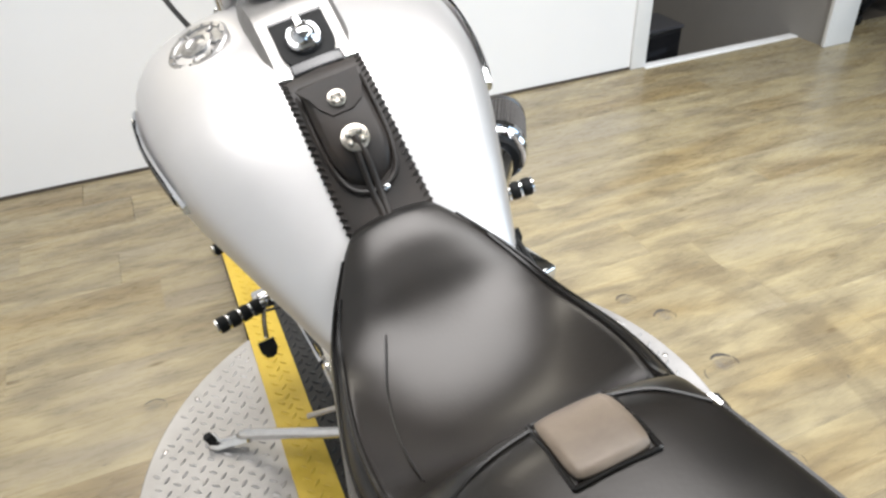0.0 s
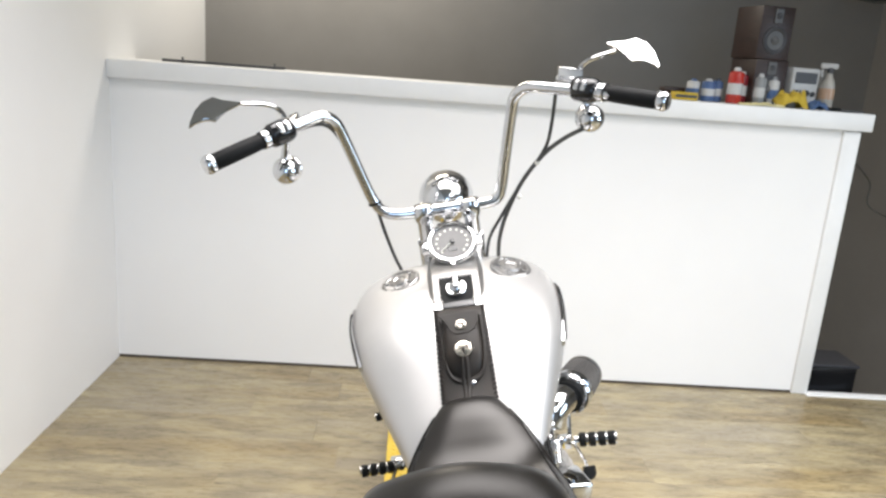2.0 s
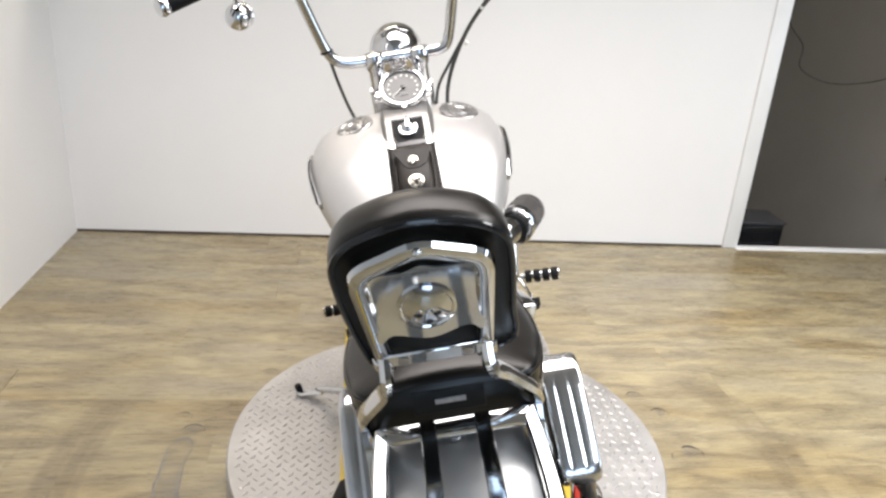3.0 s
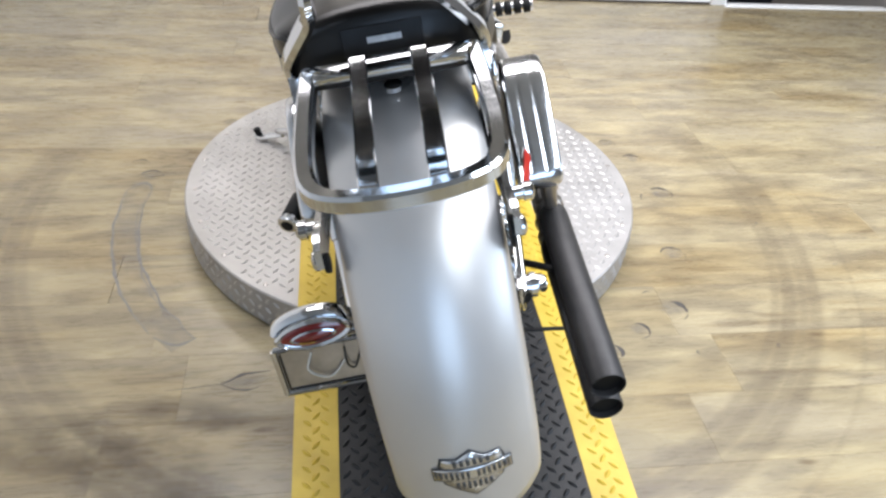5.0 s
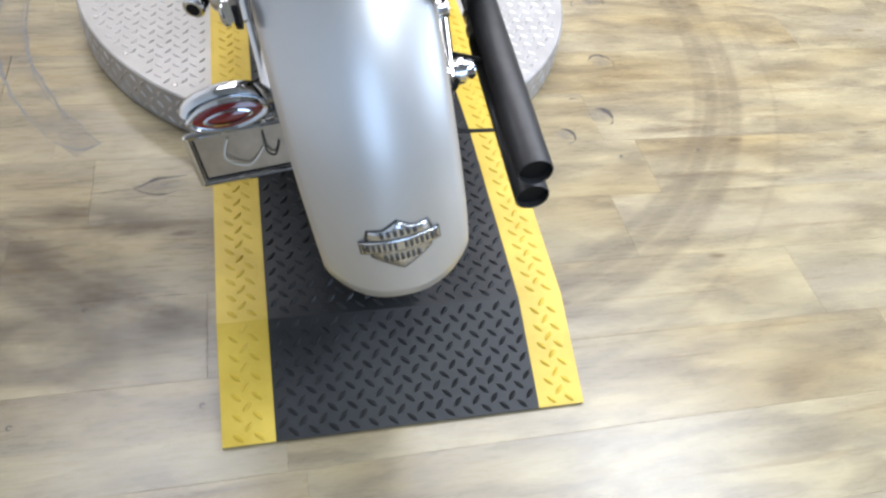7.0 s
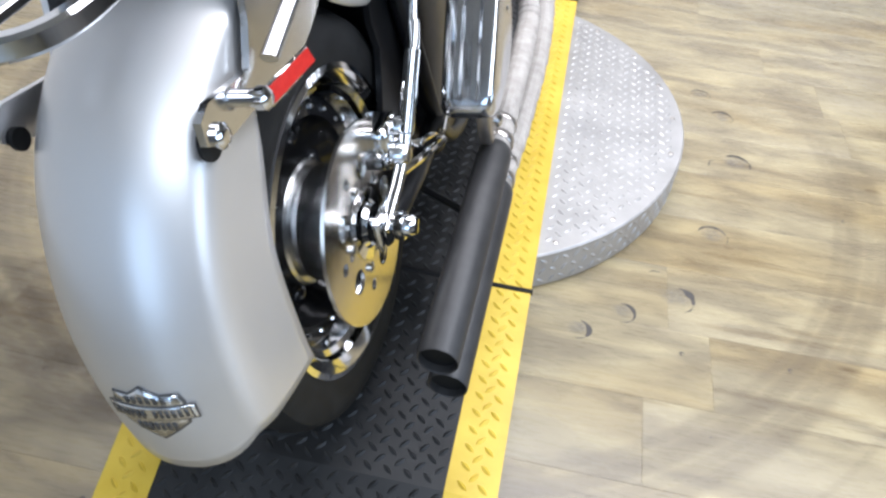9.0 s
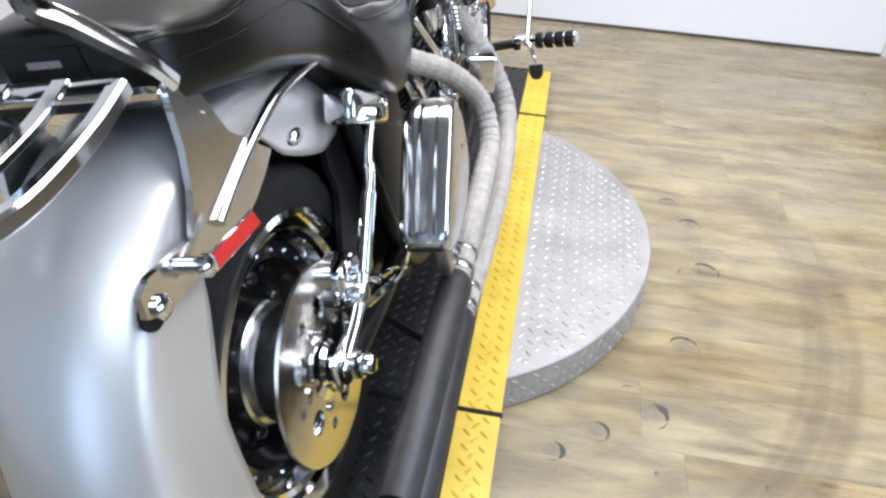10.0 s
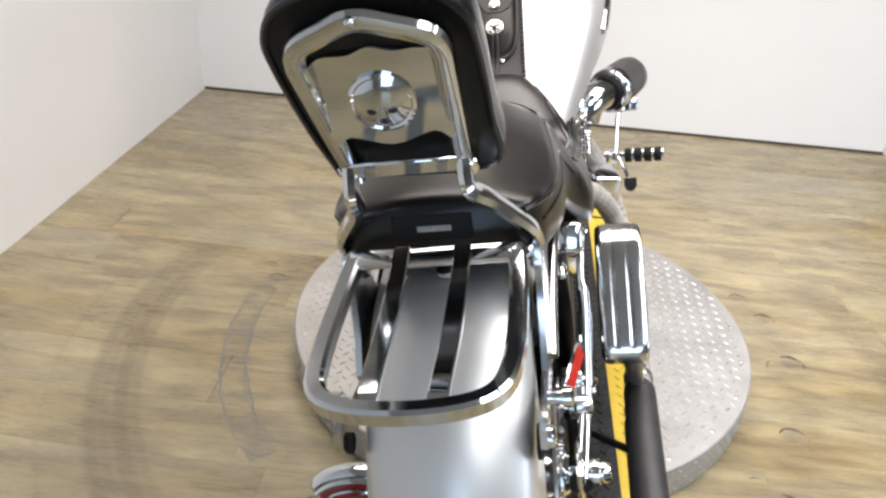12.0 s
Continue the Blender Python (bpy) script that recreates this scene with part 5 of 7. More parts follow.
# exhausts on the right
EX1 = [V(0.10, -0.35, 0.56), V(0.135, -0.325, 0.53), V(0.19, -0.235, 0.46), V(0.228, -0.175, 0.37), V(0.245, -0.215, 0.30), V(0.248, -0.33, 0.283), V(0.246, -0.45, 0.268), V(0.243, -0.61, 0.25)]
EX2 = [V(0.09, 0.05, 0.60), V(0.15, 0.01, 0.52), V(0.2, 0.012, 0.43), V(0.232, 0.025, 0.33), V(0.25, -0.015, 0.255), V(0.255, -0.19, 0.198), V(0.25, -0.45, 0.183), V(0.241, -0.62, 0.178)]
for pts, tip in ((EX1, V(0.237, -1.037, 0.216)), (EX2, V(0.237, -1.023, 0.146))):
    wrapf = lambda t: 0.0212 + 0.0026 * ((t * 30) % 1.0)
    part("exhaust_pipe", tube(bmesh.new(), pts, wrapf, 14, 20), WRAP, bike, "header pipe in pale heat wrap", 25)
    a = pts[-1]
    d = (tip - a).normalized()
    L0 = (tip - a).length
    bm = lathe(bmesh.new(), [(0.0, 0.02), (0.020, 0.0), (0.0275, 0.012), (0.0285, 0.03), (0.0285, L0 - 0.002), (0.0275, L0), (0.0262, L0 - 0.001), (0.0262, L0 - 0.09), (0.0, L0 - 0.1)], a, d, 32)
    muf = part("muffler", bm, MUFFLER, bike, "matt black straight exhaust muffler")
    part("clamp_ring", lathe(bmesh.new(), [(0.025, -0.012), (0.0265, -0.01), (0.0265, 0.004), (0.025, 0.006)], a - d * 0.012, d, 24), STEEL, muf)
    part("clamp_ring", lathe(bmesh.new(), [(0.024, -0.006), (0.0245, -0.005), (0.0245, 0.003), (0.024, 0.004)], a - d * 0.06, d, 24), STEEL, muf)
    part("muffler_bore", lathe(bmesh.new(), [(0.0255, L0 - 0.012), (0.0255, L0 - 0.085), (0.0, L0 - 0.086)], a, d, 24), RUBBER, muf)
part("exhaust_bracket", tube(bmesh.new(), [V(0.12, -0.66, 0.2), V(0.18, -0.7, 0.2), V(0.225, -0.73, 0.2)], 0.007, 8), BLACKMETAL, bike)

# engine
eng = part("engine", box(bmesh.new(), (-0.10, -0.33, 0.15), (0.10, 0.16, 0.37), 0.035, 3), BLACKMETAL, bike, "air-cooled V-twin engine in black and chrome")
for tilt in SIDE:
    ax = Vector((0, tilt * 0.40, 0.92)).normalized()
    o = V(0, -0.095 + tilt * 0.05, 0.34)
    bm = bmesh.new()
    for k in range(12):
        lathe(bm, [(0.05, 0.03 + 0.014 * k), (0.106, 0.031 + 0.014 * k), (0.106, 0.036 + 0.014 * k), (0.05, 0.037 + 0.014 * k)], o, ax, 20)
    part("cylinder", lathe(bm, [(0.058, 0.0), (0.058, 0.2)], o, ax, 20), BLACKMETAL, eng, "finned black cylinder")
    hd = o + ax * 0.2
    bm = box(bmesh.new(), (-0.085, -0.066, 0), (0.108, 0.066, 0.05), 0.014, 2, plane(hd, (1, 0, 0), Vector((1, 0, 0)).cross(ax) * -1))
    part("rocker_box", bm, CHROME, eng, "chrome rocker box")
    for q in (-0.022, 0.022):
        side = Vector((1, 0, 0)).cross(ax).normalized()
        bm = bmesh.new()
        lathe(bm, [(0.011, 0.0), (0.014, 0.01), (0.014, 0.03), (0.009, 0.035), (0.009, 0.10), (0.012, 0.105), (0.012, 0.13), (0.009, 0.135), (0.009, 0.22), (0.012, 0.23)], V(0.115, -0.095 + tilt * 0.06, 0.31) + side * q, (ax + V(-0.12, 0, 0)), 12)
        part("pushrod_tube", bm, CHROME, eng, "chrome pushrod tube")
part("cam_cover", lathe(bmesh.new(), [(0.085, 0.0), (0.085, 0.03), (0.075, 0.042), (0.05, 0.046), (0.045, 0.04), (0.0, 0.04)], V(0.095, -0.07, 0.255), (1, 0, 0), 32), CHROME, eng, "round chrome cam cover")
bm = bmesh.new()
for y in (-0.005, 0.03, 0.065):
    lathe(bm, [(0.004, 0), (0.009, 0.002), (0.009, 0.012), (0.004, 0.016)], V(0.138, y - 0.1, 0.33), (1, 0, 0), 10)
part("tappet_bolts", bm, CHROME, eng)
part("rear_box", box(bmesh.new(), (-0.034, -0.042, -0.042), (0.034, 0.042, 0.042), 0.008, 3, plane((0.205, -0.045, 0.392), (0.92, 0.3, -0.2), (-0.3, 0.95, 0.1))), CHROME, eng, "square chrome cover beside the cylinders")
for k in range(4):
    o = 0.009 * k
    part("plug_wire", tube(bmesh.new(), [V(0.085 + o, -0.02, 0.635), V(0.112 + o, -0.10, 0.648 - 0.3 * o), V(0.122 + o, -0.22, 0.635 - 0.4 * o), V(0.118 + o, -0.30, 0.60 - 0.4 * o), V(0.09 + o, -0.36, 0.55)], 0.0042, 8, 5), RUBBER, eng, "black plug wire")
for y0, y1 in ((0.13, 0.0), (0.085, -0.045)):
    a, b = V(0.118, y0, 0.605), V(0.138, y1, 0.455)
    pt = part("pushrod_tube", rod(bmesh.new(), a, b, 0.0095, 14), CHROME, eng, "chrome pushrod tube")
    part("collar", rod(bmesh.new(), b + (a - b) * 0.05, b + (a - b) * 0.3, 0.0135, 14), CHROME, pt)
    coil = [a + (b - a) * (0.2 + 0.25 * q / 40) + V(math.cos(q * 0.9), 0.35 * math.sin(q * 0.9), 0.94 * math.sin(q * 0.9)) * 0.0125 for q in range(41)]
    part("spring", tube(bmesh.new(), coil, 0.0024, 6, 1), CHROME, pt)
# added black box that darkens the see-through gap behind the intake
part("engine_infill", box(bmesh.new(), (0.082, -0.17, 0.36), (0.104, 0.19, 0.575), 0.012, 2), BLACKMETAL, eng, "black infill box added beside the cylinders")
for k in range(9):
    part("cooling_fin", box(bmesh.new(), (0.100, -0.16, 0.385 + 0.021 * k), (0.114, 0.18, 0.391 + 0.021 * k), 0.002, 1), BLACKMETAL, eng)
part("tappet_block", box(bmesh.new(), (0.115, -0.07, 0.40), (0.155, 0.025, 0.455), 0.008, 2), CHROME, eng, "chrome tappet block")
part("transmission", box(bmesh.new(), (-0.10, -0.52, 0.15), (0.118, -0.30, 0.44), 0.03, 3), BLACKMETAL, eng, "black gearbox housing")
part("oil_rod", rod(bmesh.new(), V(0.145, -0.27, 0.585), V(0.155, -0.15, 0.455), 0.008, 12), CHROME, eng)
part("carburettor", box(bmesh.new(), (0.085, -0.115, 0.545), (0.145, -0.03, 0.635), 0.012, 3), BLACKMETAL, eng, "black carburettor body")
part("float_bowl", lathe(bmesh.new(), [(0.0, -0.05), (0.026, -0.048), (0.031, -0.03), (0.032, 0.0), (0.026, 0.004)], V(0.118, -0.07, 0.545), (0, 0, 1), 20), CHROME, eng)
part("manifold", tube(bmesh.new(), [V(0.0, -0.16, 0.60), V(0.04, -0.10, 0.60), V(0.09, -0.07, 0.595)], 0.026, 12), BLACKMETAL, eng)
for tilt in SIDE:
    ax = Vector((0, tilt * 0.40, 0.92)).normalized()
    o = V(0, -0.095 + tilt * 0.05, 0.34)
    bm = box(bmesh.new(), (-0.088, -0.078, 0.168), (0.096, 0.078, 0.205), 0.01, 2, plane(o, (1, 0, 0), ax.cross(Vector((1, 0, 0)))))
    part("cylinder_head", bm, BLACKMETAL, eng, "black cylinder head")
    side = Vector((1, 0, 0)).cross(ax).normalized()
    for q in (-0.05, -0.025, 0.0, 0.025, 0.05):
        part("rocker_bolt", lathe(bmesh.new(), [(0.0075, 0), (0.0075, 0.007), (0.0045, 0.010), (0, 0.010)], o + ax * 0.228 + side * q + V(0.086, 0, 0), (1, 0, 0), 10), CHROME, eng)
        part("head_stud", rod(bmesh.new(), o + ax * 0.19 + side * q + V(0.092, 0, 0), o + ax * 0.19 + side * q + V(0.112, 0, 0), 0.006, 10), CHROME, eng)
part("breather_pipe", tube(bmesh.new(), [V(0.12, 0.16, 0.63), V(0.145, 0.10, 0.66), V(0.135, 0.02, 0.66), V(0.11, -0.03, 0.64)], 0.007, 8), CHROME, eng)
part("choke_bracket", box(bmesh.new(), (0.125, 0.07, 0.60), (0.165, 0.13, 0.625), 0.006, 2), CHROME, eng)
part("coil_cover", box(bmesh.new(), (0.07, 0.17, 0.47), (0.135, 0.27, 0.60), 0.015, 3), BLACKMETAL, eng, "black ignition coil cover")
part("horn", lathe(bmesh.new(), [(0.012, -0.02), (0.036, -0.012), (0.038, 0.0), (0.034, 0.01), (0.022, 0.016), (0.018, 0.012), (0.0, 0.014)], V(0.165, 0.28, 0.468), V(1, -0.2, 0.15), 24), CHROME, eng, "round chrome horn cover")
part("front_cover", box(bmesh.new(), (0.10, 0.20, 0.28), (0.165, 0.29, 0.41), 0.014, 3), CHROME, eng, "rounded chrome front cover")
for y, z in ((0.215, 0.30), (0.275, 0.30), (0.215, 0.39), (0.275, 0.39)):
    part("cover_screw", lathe(bmesh.new(), [(0.006, 0), (0.006, 0.005), (0.003, 0.007)], V(0.164, y, z), (1, 0, 0), 10), STEEL, eng)
# primary cover on the left
bm = bmesh.new()
out = [(y, z) for y, z in [(-0.40 + 0.085 * math.cos(radians(a)), 0.26 + 0.085 * math.sin(radians(a))) for a in range(90, 271, 15)] + [(0.06 + 0.09 * math.cos(radians(a)), 0.26 + 0.09 * math.sin(radians(a))) for a in range(-90, 91, 15)]]
plate(bm, out, -0.07, plane((-0.095, 0, 0), (0, 1, 0), (0, 0, 1)))
pc = part("primary_cover", bm, CHROME, bike, "long polished primary drive cover", 30)
for y in (-0.40, 0.06):
    part("inspection_cap", lathe(bmesh.new(), [(0.05, 0), (0.05, 0.008), (0.04, 0.014), (0.0, 0.016)], V(-0.165, y, 0.26), (-1, 0, 0), 28), CHROME, pc)
for y in (-0.4, -0.25, -0.1, 0.05):
    for z in (0.335, 0.185):
        part("cover_screw", lathe(bmesh.new(), [(0.006, 0), (0.006, 0.004), (0.003, 0.006)], V(-0.165, y, z), (-1, 0, 0), 8), STEEL, pc)

# air cleaner
el = part("air_intake", tube(bmesh.new(), [V(0.172, -0.012, 0.560), V(0.184, -0.008, 0.582), V(0.200, 0.008, 0.592), V(0.222, 0.036, 0.592), V(0.236, 0.058, 0.592)], lambda t: 0.0365 + 0.006 * (1 - t) ** 3, 22, 6), CHROME, bike, "chrome intake elbow with pleated cone filter")
ad = Vector((0.46, 0.88, 0.0)).normalized()
ao = V(0.230, 0.040, 0.592)
throat = V(0.150, -0.050, 0.590)
part("throat_flange", lathe(bmesh.new(), [(0.02, -0.016), (0.034, -0.014), (0.036, 0.0), (0.032, 0.004), (0.032, 0.012), (0.0, 0.016)], throat, V(0.8, 0.5, 0), 28), ALU, el, "cast alloy throat flange")
for k in range(5):
    a = 2 * math.pi * k / 5 + 0.4
    d, u, w2 = basis(V(0.8, 0.5, 0))
    part("flange_bolt", lathe(bmesh.new(), [(0.006, 0), (0.006, 0.006), (0.003, 0.008)], throat + d * 0.012 + (u * math.cos(a) + w2 * math.sin(a)) * 0.027, d, 10), CHROME, el)
part("throttle_linkage", tube(bmesh.new(), [V(0.165, -0.075, 0.645), V(0.150, -0.02, 0.655), V(0.14, 0.06, 0.668), V(0.12, 0.16, 0.70)], 0.0045, 8), RUBBER, eng, "black throttle cable")
coil2 = [V(0.176, -0.075, 0.555) + V(0.012 * math.cos(q * 0.8), 0.012 * math.sin(q * 0.8), -0.0011 * q) for q in range(56)]
part("return_spring", tube(bmesh.new(), coil2, 0.0024, 6, 1), CHROME, eng, "chrome coil spring")
part("spring_rod", rod(bmesh.new(), V(0.176, -0.075, 0.575), V(0.172, -0.085, 0.43), 0.0055, 10), CHROME, eng)
part("band", lathe(bmesh.new(), [(0.037, -0.008), (0.040, -0.006), (0.040, 0.008), (0.037, 0.010)], ao, ad, 28), RUBBER, el)
part("filter_ring", lathe(bmesh.new(), [(0.040, 0.008), (0.050, 0.010), (0.053, 0.016), (0.048, 0.020), (0.048, 0.025), (0.052, 0.027), (0.052, 0.040), (0.046, 0.044)], ao, ad, 32), CHROME, el, "chrome ring")
bm = bmesh.new()
d, u, w2 = basis(ad)
rings = []
for h, r in ((0.036, 0.046), (0.05, 0.0485), (0.124, 0.046), (0.130, 0.042)):
    rings.append([ao + d * h + (u * math.cos(2 * math.pi * k / 96) + w2 * math.sin(2 * math.pi * k / 96)) * (r + (0.0022 if k % 2 else -0.0012)) for k in range(96)])
skin(bm, rings)
part("filter", bm, FILTER, el, "black pleated filter", 20)
part("end_cap", lathe(bmesh.new(), [(0.043, 0.128), (0.0475, 0.130), (0.0475, 0.136), (0.042, 0.139), (0.0, 0.137)], ao, ad, 32), STEEL, el)
for s2, pz in ((1, 0.0), (-1, 0.03)):
    part("bracket", box(bmesh.new(), (0.12, -0.02 + 0.05 * s2, 0.53 + pz), (0.18, 0.02 + 0.05 * s2, 0.57 + pz), 0.01, 2), CHROME, eng)


def peg(a, b, r=0.0175, rings_n=4, parent=None, name="foot_peg"):
    a, b = Vector(a), Vector(b)
    d = (b - a)
    n = d.length
    d.normalize()
    ob = part(name, rod(bmesh.new(), a - d * 0.012, b, r * 0.62, 14), CHROME, parent or bike, "chrome foot peg with black rubber rings")
    w = n / rings_n
    for k in range(rings_n):
        s0 = a + d * (w * k + w * 0.1)
        part("rubber", lathe(bmesh.new(), [(r * 0.6, 0), (r * 0.92, 0.001), (r, 0.004), (r, w * 0.75 - 0.004), (r * 0.92, w * 0.75), (r * 0.6, w * 0.76)], s0, d, 18), RUBBER, ob)
        part("ring", lathe(bmesh.new(), [(r * 0.7, 0), (r * 0.9, 0.001), (r * 0.9, w * 0.2), (r * 0.7, w * 0.22)], s0 + d * w * 0.77, d, 18), CHROME, ob)
    return ob


peg((0.285, 0.335, 0.303), (0.392, 0.312, 0.309), 0.0205)
peg((-0.252, 0.318, 0.303), (-0.348, 0.29, 0.316))
peg((-0.235, 0.375, 0.437), (-0.29, 0.360, 0.444), 0.0125, 3, None, "shift_peg")
for s in SIDE:
    mt = part("control_mount", tube(bmesh.new(), [V(s * 0.09, 0.30, 0.29), V(s * 0.16, 0.33, 0.295), V(s * 0.25, 0.34, 0.30)], 0.012, 10), BLACKMETAL, bike, "black forward control mount")
    part("clevis", box(bmesh.new(), (s * 0.245 - 0.02, 0.318, 0.285), (s * 0.245 + 0.02, 0.352, 0.32), 0.006, 2), CHROME, mt)
# brake pedal, right
bp = part("brake_pedal", tube(bmesh.new(), [V(0.262, 0.34, 0.30), V(0.268, 0.37, 0.35), V(0.275, 0.40, 0.40), V(0.285, 0.412, 0.415)], 0.006, 8), CHROME, bike, "chrome brake pedal with black insert")
part("pedal_pad", box(bmesh.new(), (-0.030, -0.019, -0.005), (0.030, 0.019, 0.006), 0.0055, 3, plane((0.302, 0.412, 0.428), (1, 0, 0), (0, 0.35, 0.94))), CHROME, bp, "rounded chrome pedal pad")
part("pad_insert", box(bmesh.new(), (-0.007, -0.016, 0.004), (0.007, 0.016, 0.009), 0.002, 1, plane((0.302, 0.412, 0.428), (1, 0, 0), (0, 0.35, 0.94))), RUBBER, bp)
lp = part("heel_pad", tube(bmesh.new(), [V(0.27, 0.33, 0.30), V(0.282, 0.29, 0.283), V(0.29, 0.25, 0.27)], 0.005, 8), CHROME, bike, "black rubber heel pad on a chrome stalk")
bm = bmesh.new()
sh = [(-0.017, 0.016), (0.017, 0.016), (0.017, -0.006), (0.010, -0.018), (0, -0.021), (-0.010, -0.018), (-0.017, -0.006)]
plate(bm, sh, 0.014, plane((0.294, 0.235, 0.258), (1, 0, 0), (0, 0.5, 0.86)))
part("pad", bm, RUBBER, lp)
# shifter, left
sl = part("shift_lever", tube(bmesh.new(), [V(-0.225, 0.32, 0.30), V(-0.228, 0.35, 0.37), V(-0.232, 0.375, 0.437)], 0.006, 8), CHROME, bike, "chrome shift lever")
part("linkage", tube(bmesh.new(), [V(-0.2, 0.34, 0.33), V(-0.19, 0.2, 0.32), V(-0.175, 0.05, 0.33)], 0.005, 8), CHROME, sl)
lp = part("heel_pad", tube(bmesh.new(), [V(-0.245, 0.33, 0.30), V(-0.26, 0.29, 0.28), V(-0.268, 0.26, 0.26)], 0.005, 8), CHROME, bike, "black rubber heel pad on a chrome stalk")
bm = bmesh.new()
plate(bm, sh, 0.014, plane((-0.270, 0.245, 0.250), (1, 0, 0), (0, 0.5, 0.86)))
part("pad", bm, RUBBER, lp)
# passenger pegs, folded
for s in SIDE:
    if s < 0:
        pg = peg((s * 0.230, -0.55, 0.345), (s * 0.255, -0.63, 0.34), 0.0185, 1, None, "passenger_peg")
        part("peg_end", lathe(bmesh.new(), [(0.0195, 0), (0.0195, 0.003), (0.012, 0.007), (0.004, 0.005)], V(s * 0.255, -0.63, 0.34), V(s * 0.025, -0.08, -0.005), 18), CHROME, pg)
        part("peg_eye", lathe(bmesh.new(), [(0.0125, 0.0), (0.0125, 0.0075), (0.008, 0.0078), (0.0, 0.0078)], V(s * 0.255, -0.63, 0.34), V(s * 0.025, -0.08, -0.005), 16), RUBBER, pg)
        part("peg_hinge", tube(bmesh.new(), [V(s * 0.150, -0.50, 0.34), V(s * 0.200, -0.52, 0.345), V(s * 0.232, -0.552, 0.345)], 0.012, 10), CHROME, pg)

# side stand, reaching down to the deck
leg = [V(-0.125, -0.03, 0.19), V(-0.20, 0.03, 0.16), V(-0.30, 0.11, 0.135), V(-0.385, 0.175, 0.116), V(-0.40, 0.19, 0.106)]
st = part("side_stand", tube(bmesh.new(), leg, 0.0115, 10), ALU, bike, "polished side stand resting on the deck")
part("stand_foot", tube(bmesh.new(), [V(-0.385, 0.175, 0.108), V(-0.42, 0.19, 0.102), V(-0.455, 0.205, 0.096), V(-0.47, 0.235, 0.093)], 0.015, 10, 4, flat=0.45), ALU, st)
part("rubber_bump", rod(bmesh.new(), V(-0.462, 0.215, 0.098), V(-0.466, 0.215, 0.122), 0.010, 14), RUBBER, st)
part("spring", tube(bmesh.new(), [V(-0.14, 0.05, 0.19), V(-0.2, 0.08, 0.175), V(-0.25, 0.11, 0.155)], 0.006, 8), STEEL, st)

# tail light and number plate holder on the left
tl0 = V(-0.180, -0.997, 0.395)
bm = bmesh.new()
n, rings = 28, []
tn = Vector((0.05, -0.98, 0.14)).normalized()
tu = Vector((0.95, 0.2, 0.02))
tu = (tu - tn * tu.dot(tn)).normalized()
tv = tn.cross(tu).normalized()
if tv.z < 0:
    tv = -tv


def eye_ring(sx, sy, off):
    return [tl0 + tu * (sx * math.cos(a)) + tv * (sy * math.copysign(abs(math.sin(a)) ** 1.25, math.sin(a))) + tn * off for a in (2 * math.pi * k / n for k in range(n))]


skin(bm, [eye_ring(0.03, 0.0168, -0.045), eye_ring(0.045, 0.0235, -0.035), eye_ring(0.056, 0.0286, -0.01), eye_ring(0.058, 0.0252, 0.004), eye_ring(0.054, 0.0210, 0.007), eye_ring(0.048, 0.0176, 0.003)])
tail = part("tail_light", bm, CHROME, bike, "cat-eye chrome tail light with red lens", 50)
bm = bmesh.new()
skin(bm, [eye_ring(0.048, 0.0176, 0.0035), eye_ring(0.042, 0.0151, 0.005), eye_ring(0.02, 0.0076, 0.006)])
part("outer_lens", bm, REDLENS, tail, "dark red lens band", 60)
bm = bmesh.new()
skin(bm, [eye_ring(0.034, 0.0105, 0.005), eye_ring(0.034, 0.0105, 0.009), eye_ring(0.030, 0.0084, 0.010), eye_ring(0.030, 0.0084, 0.005)])
part("inner_ring", bm, CHROME, tail)
bm = bmesh.new()
skin(bm, [eye_ring(0.030, 0.0084, 0.007), eye_ring(0.020, 0.0059, 0.009), eye_ring(0.01, 0.0029, 0.010)])
part("lens", bm, REDLENS, tail, "red lens", 60)
part("visor", tube(bmesh.new(), [tl0 + tu * (0.058 * math.cos(a)) + tv * (0.027 * math.sin(a) + 0.006) - tn * 0.008 for a in (radians(k) for k in range(170, 9, -20))], 0.012, 8, 3, flat=0.5), CHROME, tail)
pm = plane(V(-0.180, -0.970, 0.303), (1, 0.0, 0.02), (0, 0.09, 0.8))
bm = bmesh.new()
W2, H2 = 0.076, 0.043
plate(bm, [(-W2, -H2), (W2, -H2), (W2, H2), (-W2, H2)], 0.003, pm)
ph = part("plate_holder", bm, STEEL, bike, "empty chrome number plate holder")
fr_pts = [pm @ V(x, y, 0.003) for x, y in ((-W2, -H2), (W2, -H2), (W2, H2), (-W2, H2), (-W2, -H2))]
bm = bmesh.new()
for a, b in zip(fr_pts, fr_pts[1:]):
    rod(bm, a, b, 0.005, 8)
part("plate_frame", bm, CHROME, ph)
bm = bmesh.new()
for x0, y0, x1, y1 in ((-W2 + 0.008, -H2 + 0.008, W2 - 0.008, -H2 + 0.008), (-W2 + 0.008, -H2 + 0.008, -W2 + 0.008, H2 - 0.008)):
    rod(bm, pm @ V(x0, y0, 0.003), pm @ V(x1, y1, 0.003), 0.002, 6)
part("inner_line", bm, GLOSSBLACK, ph)
for k in range(2):
    part("loose_wire", tube(bmesh.new(), [pm @ V(-0.02 + 0.05 * k, 0.03, 0.006), pm @ V(-0.03 + 0.06 * k, 0.0, 0.01), pm @ V(0.0 + 0.04 * k, -0.02 + 0.01 * k, 0.008), pm @ V(0.03 + 0.02 * k, 0.01, 0.006)], 0.0016, 6), DIALMARK if k == 0 else WIREBLACK, ph)
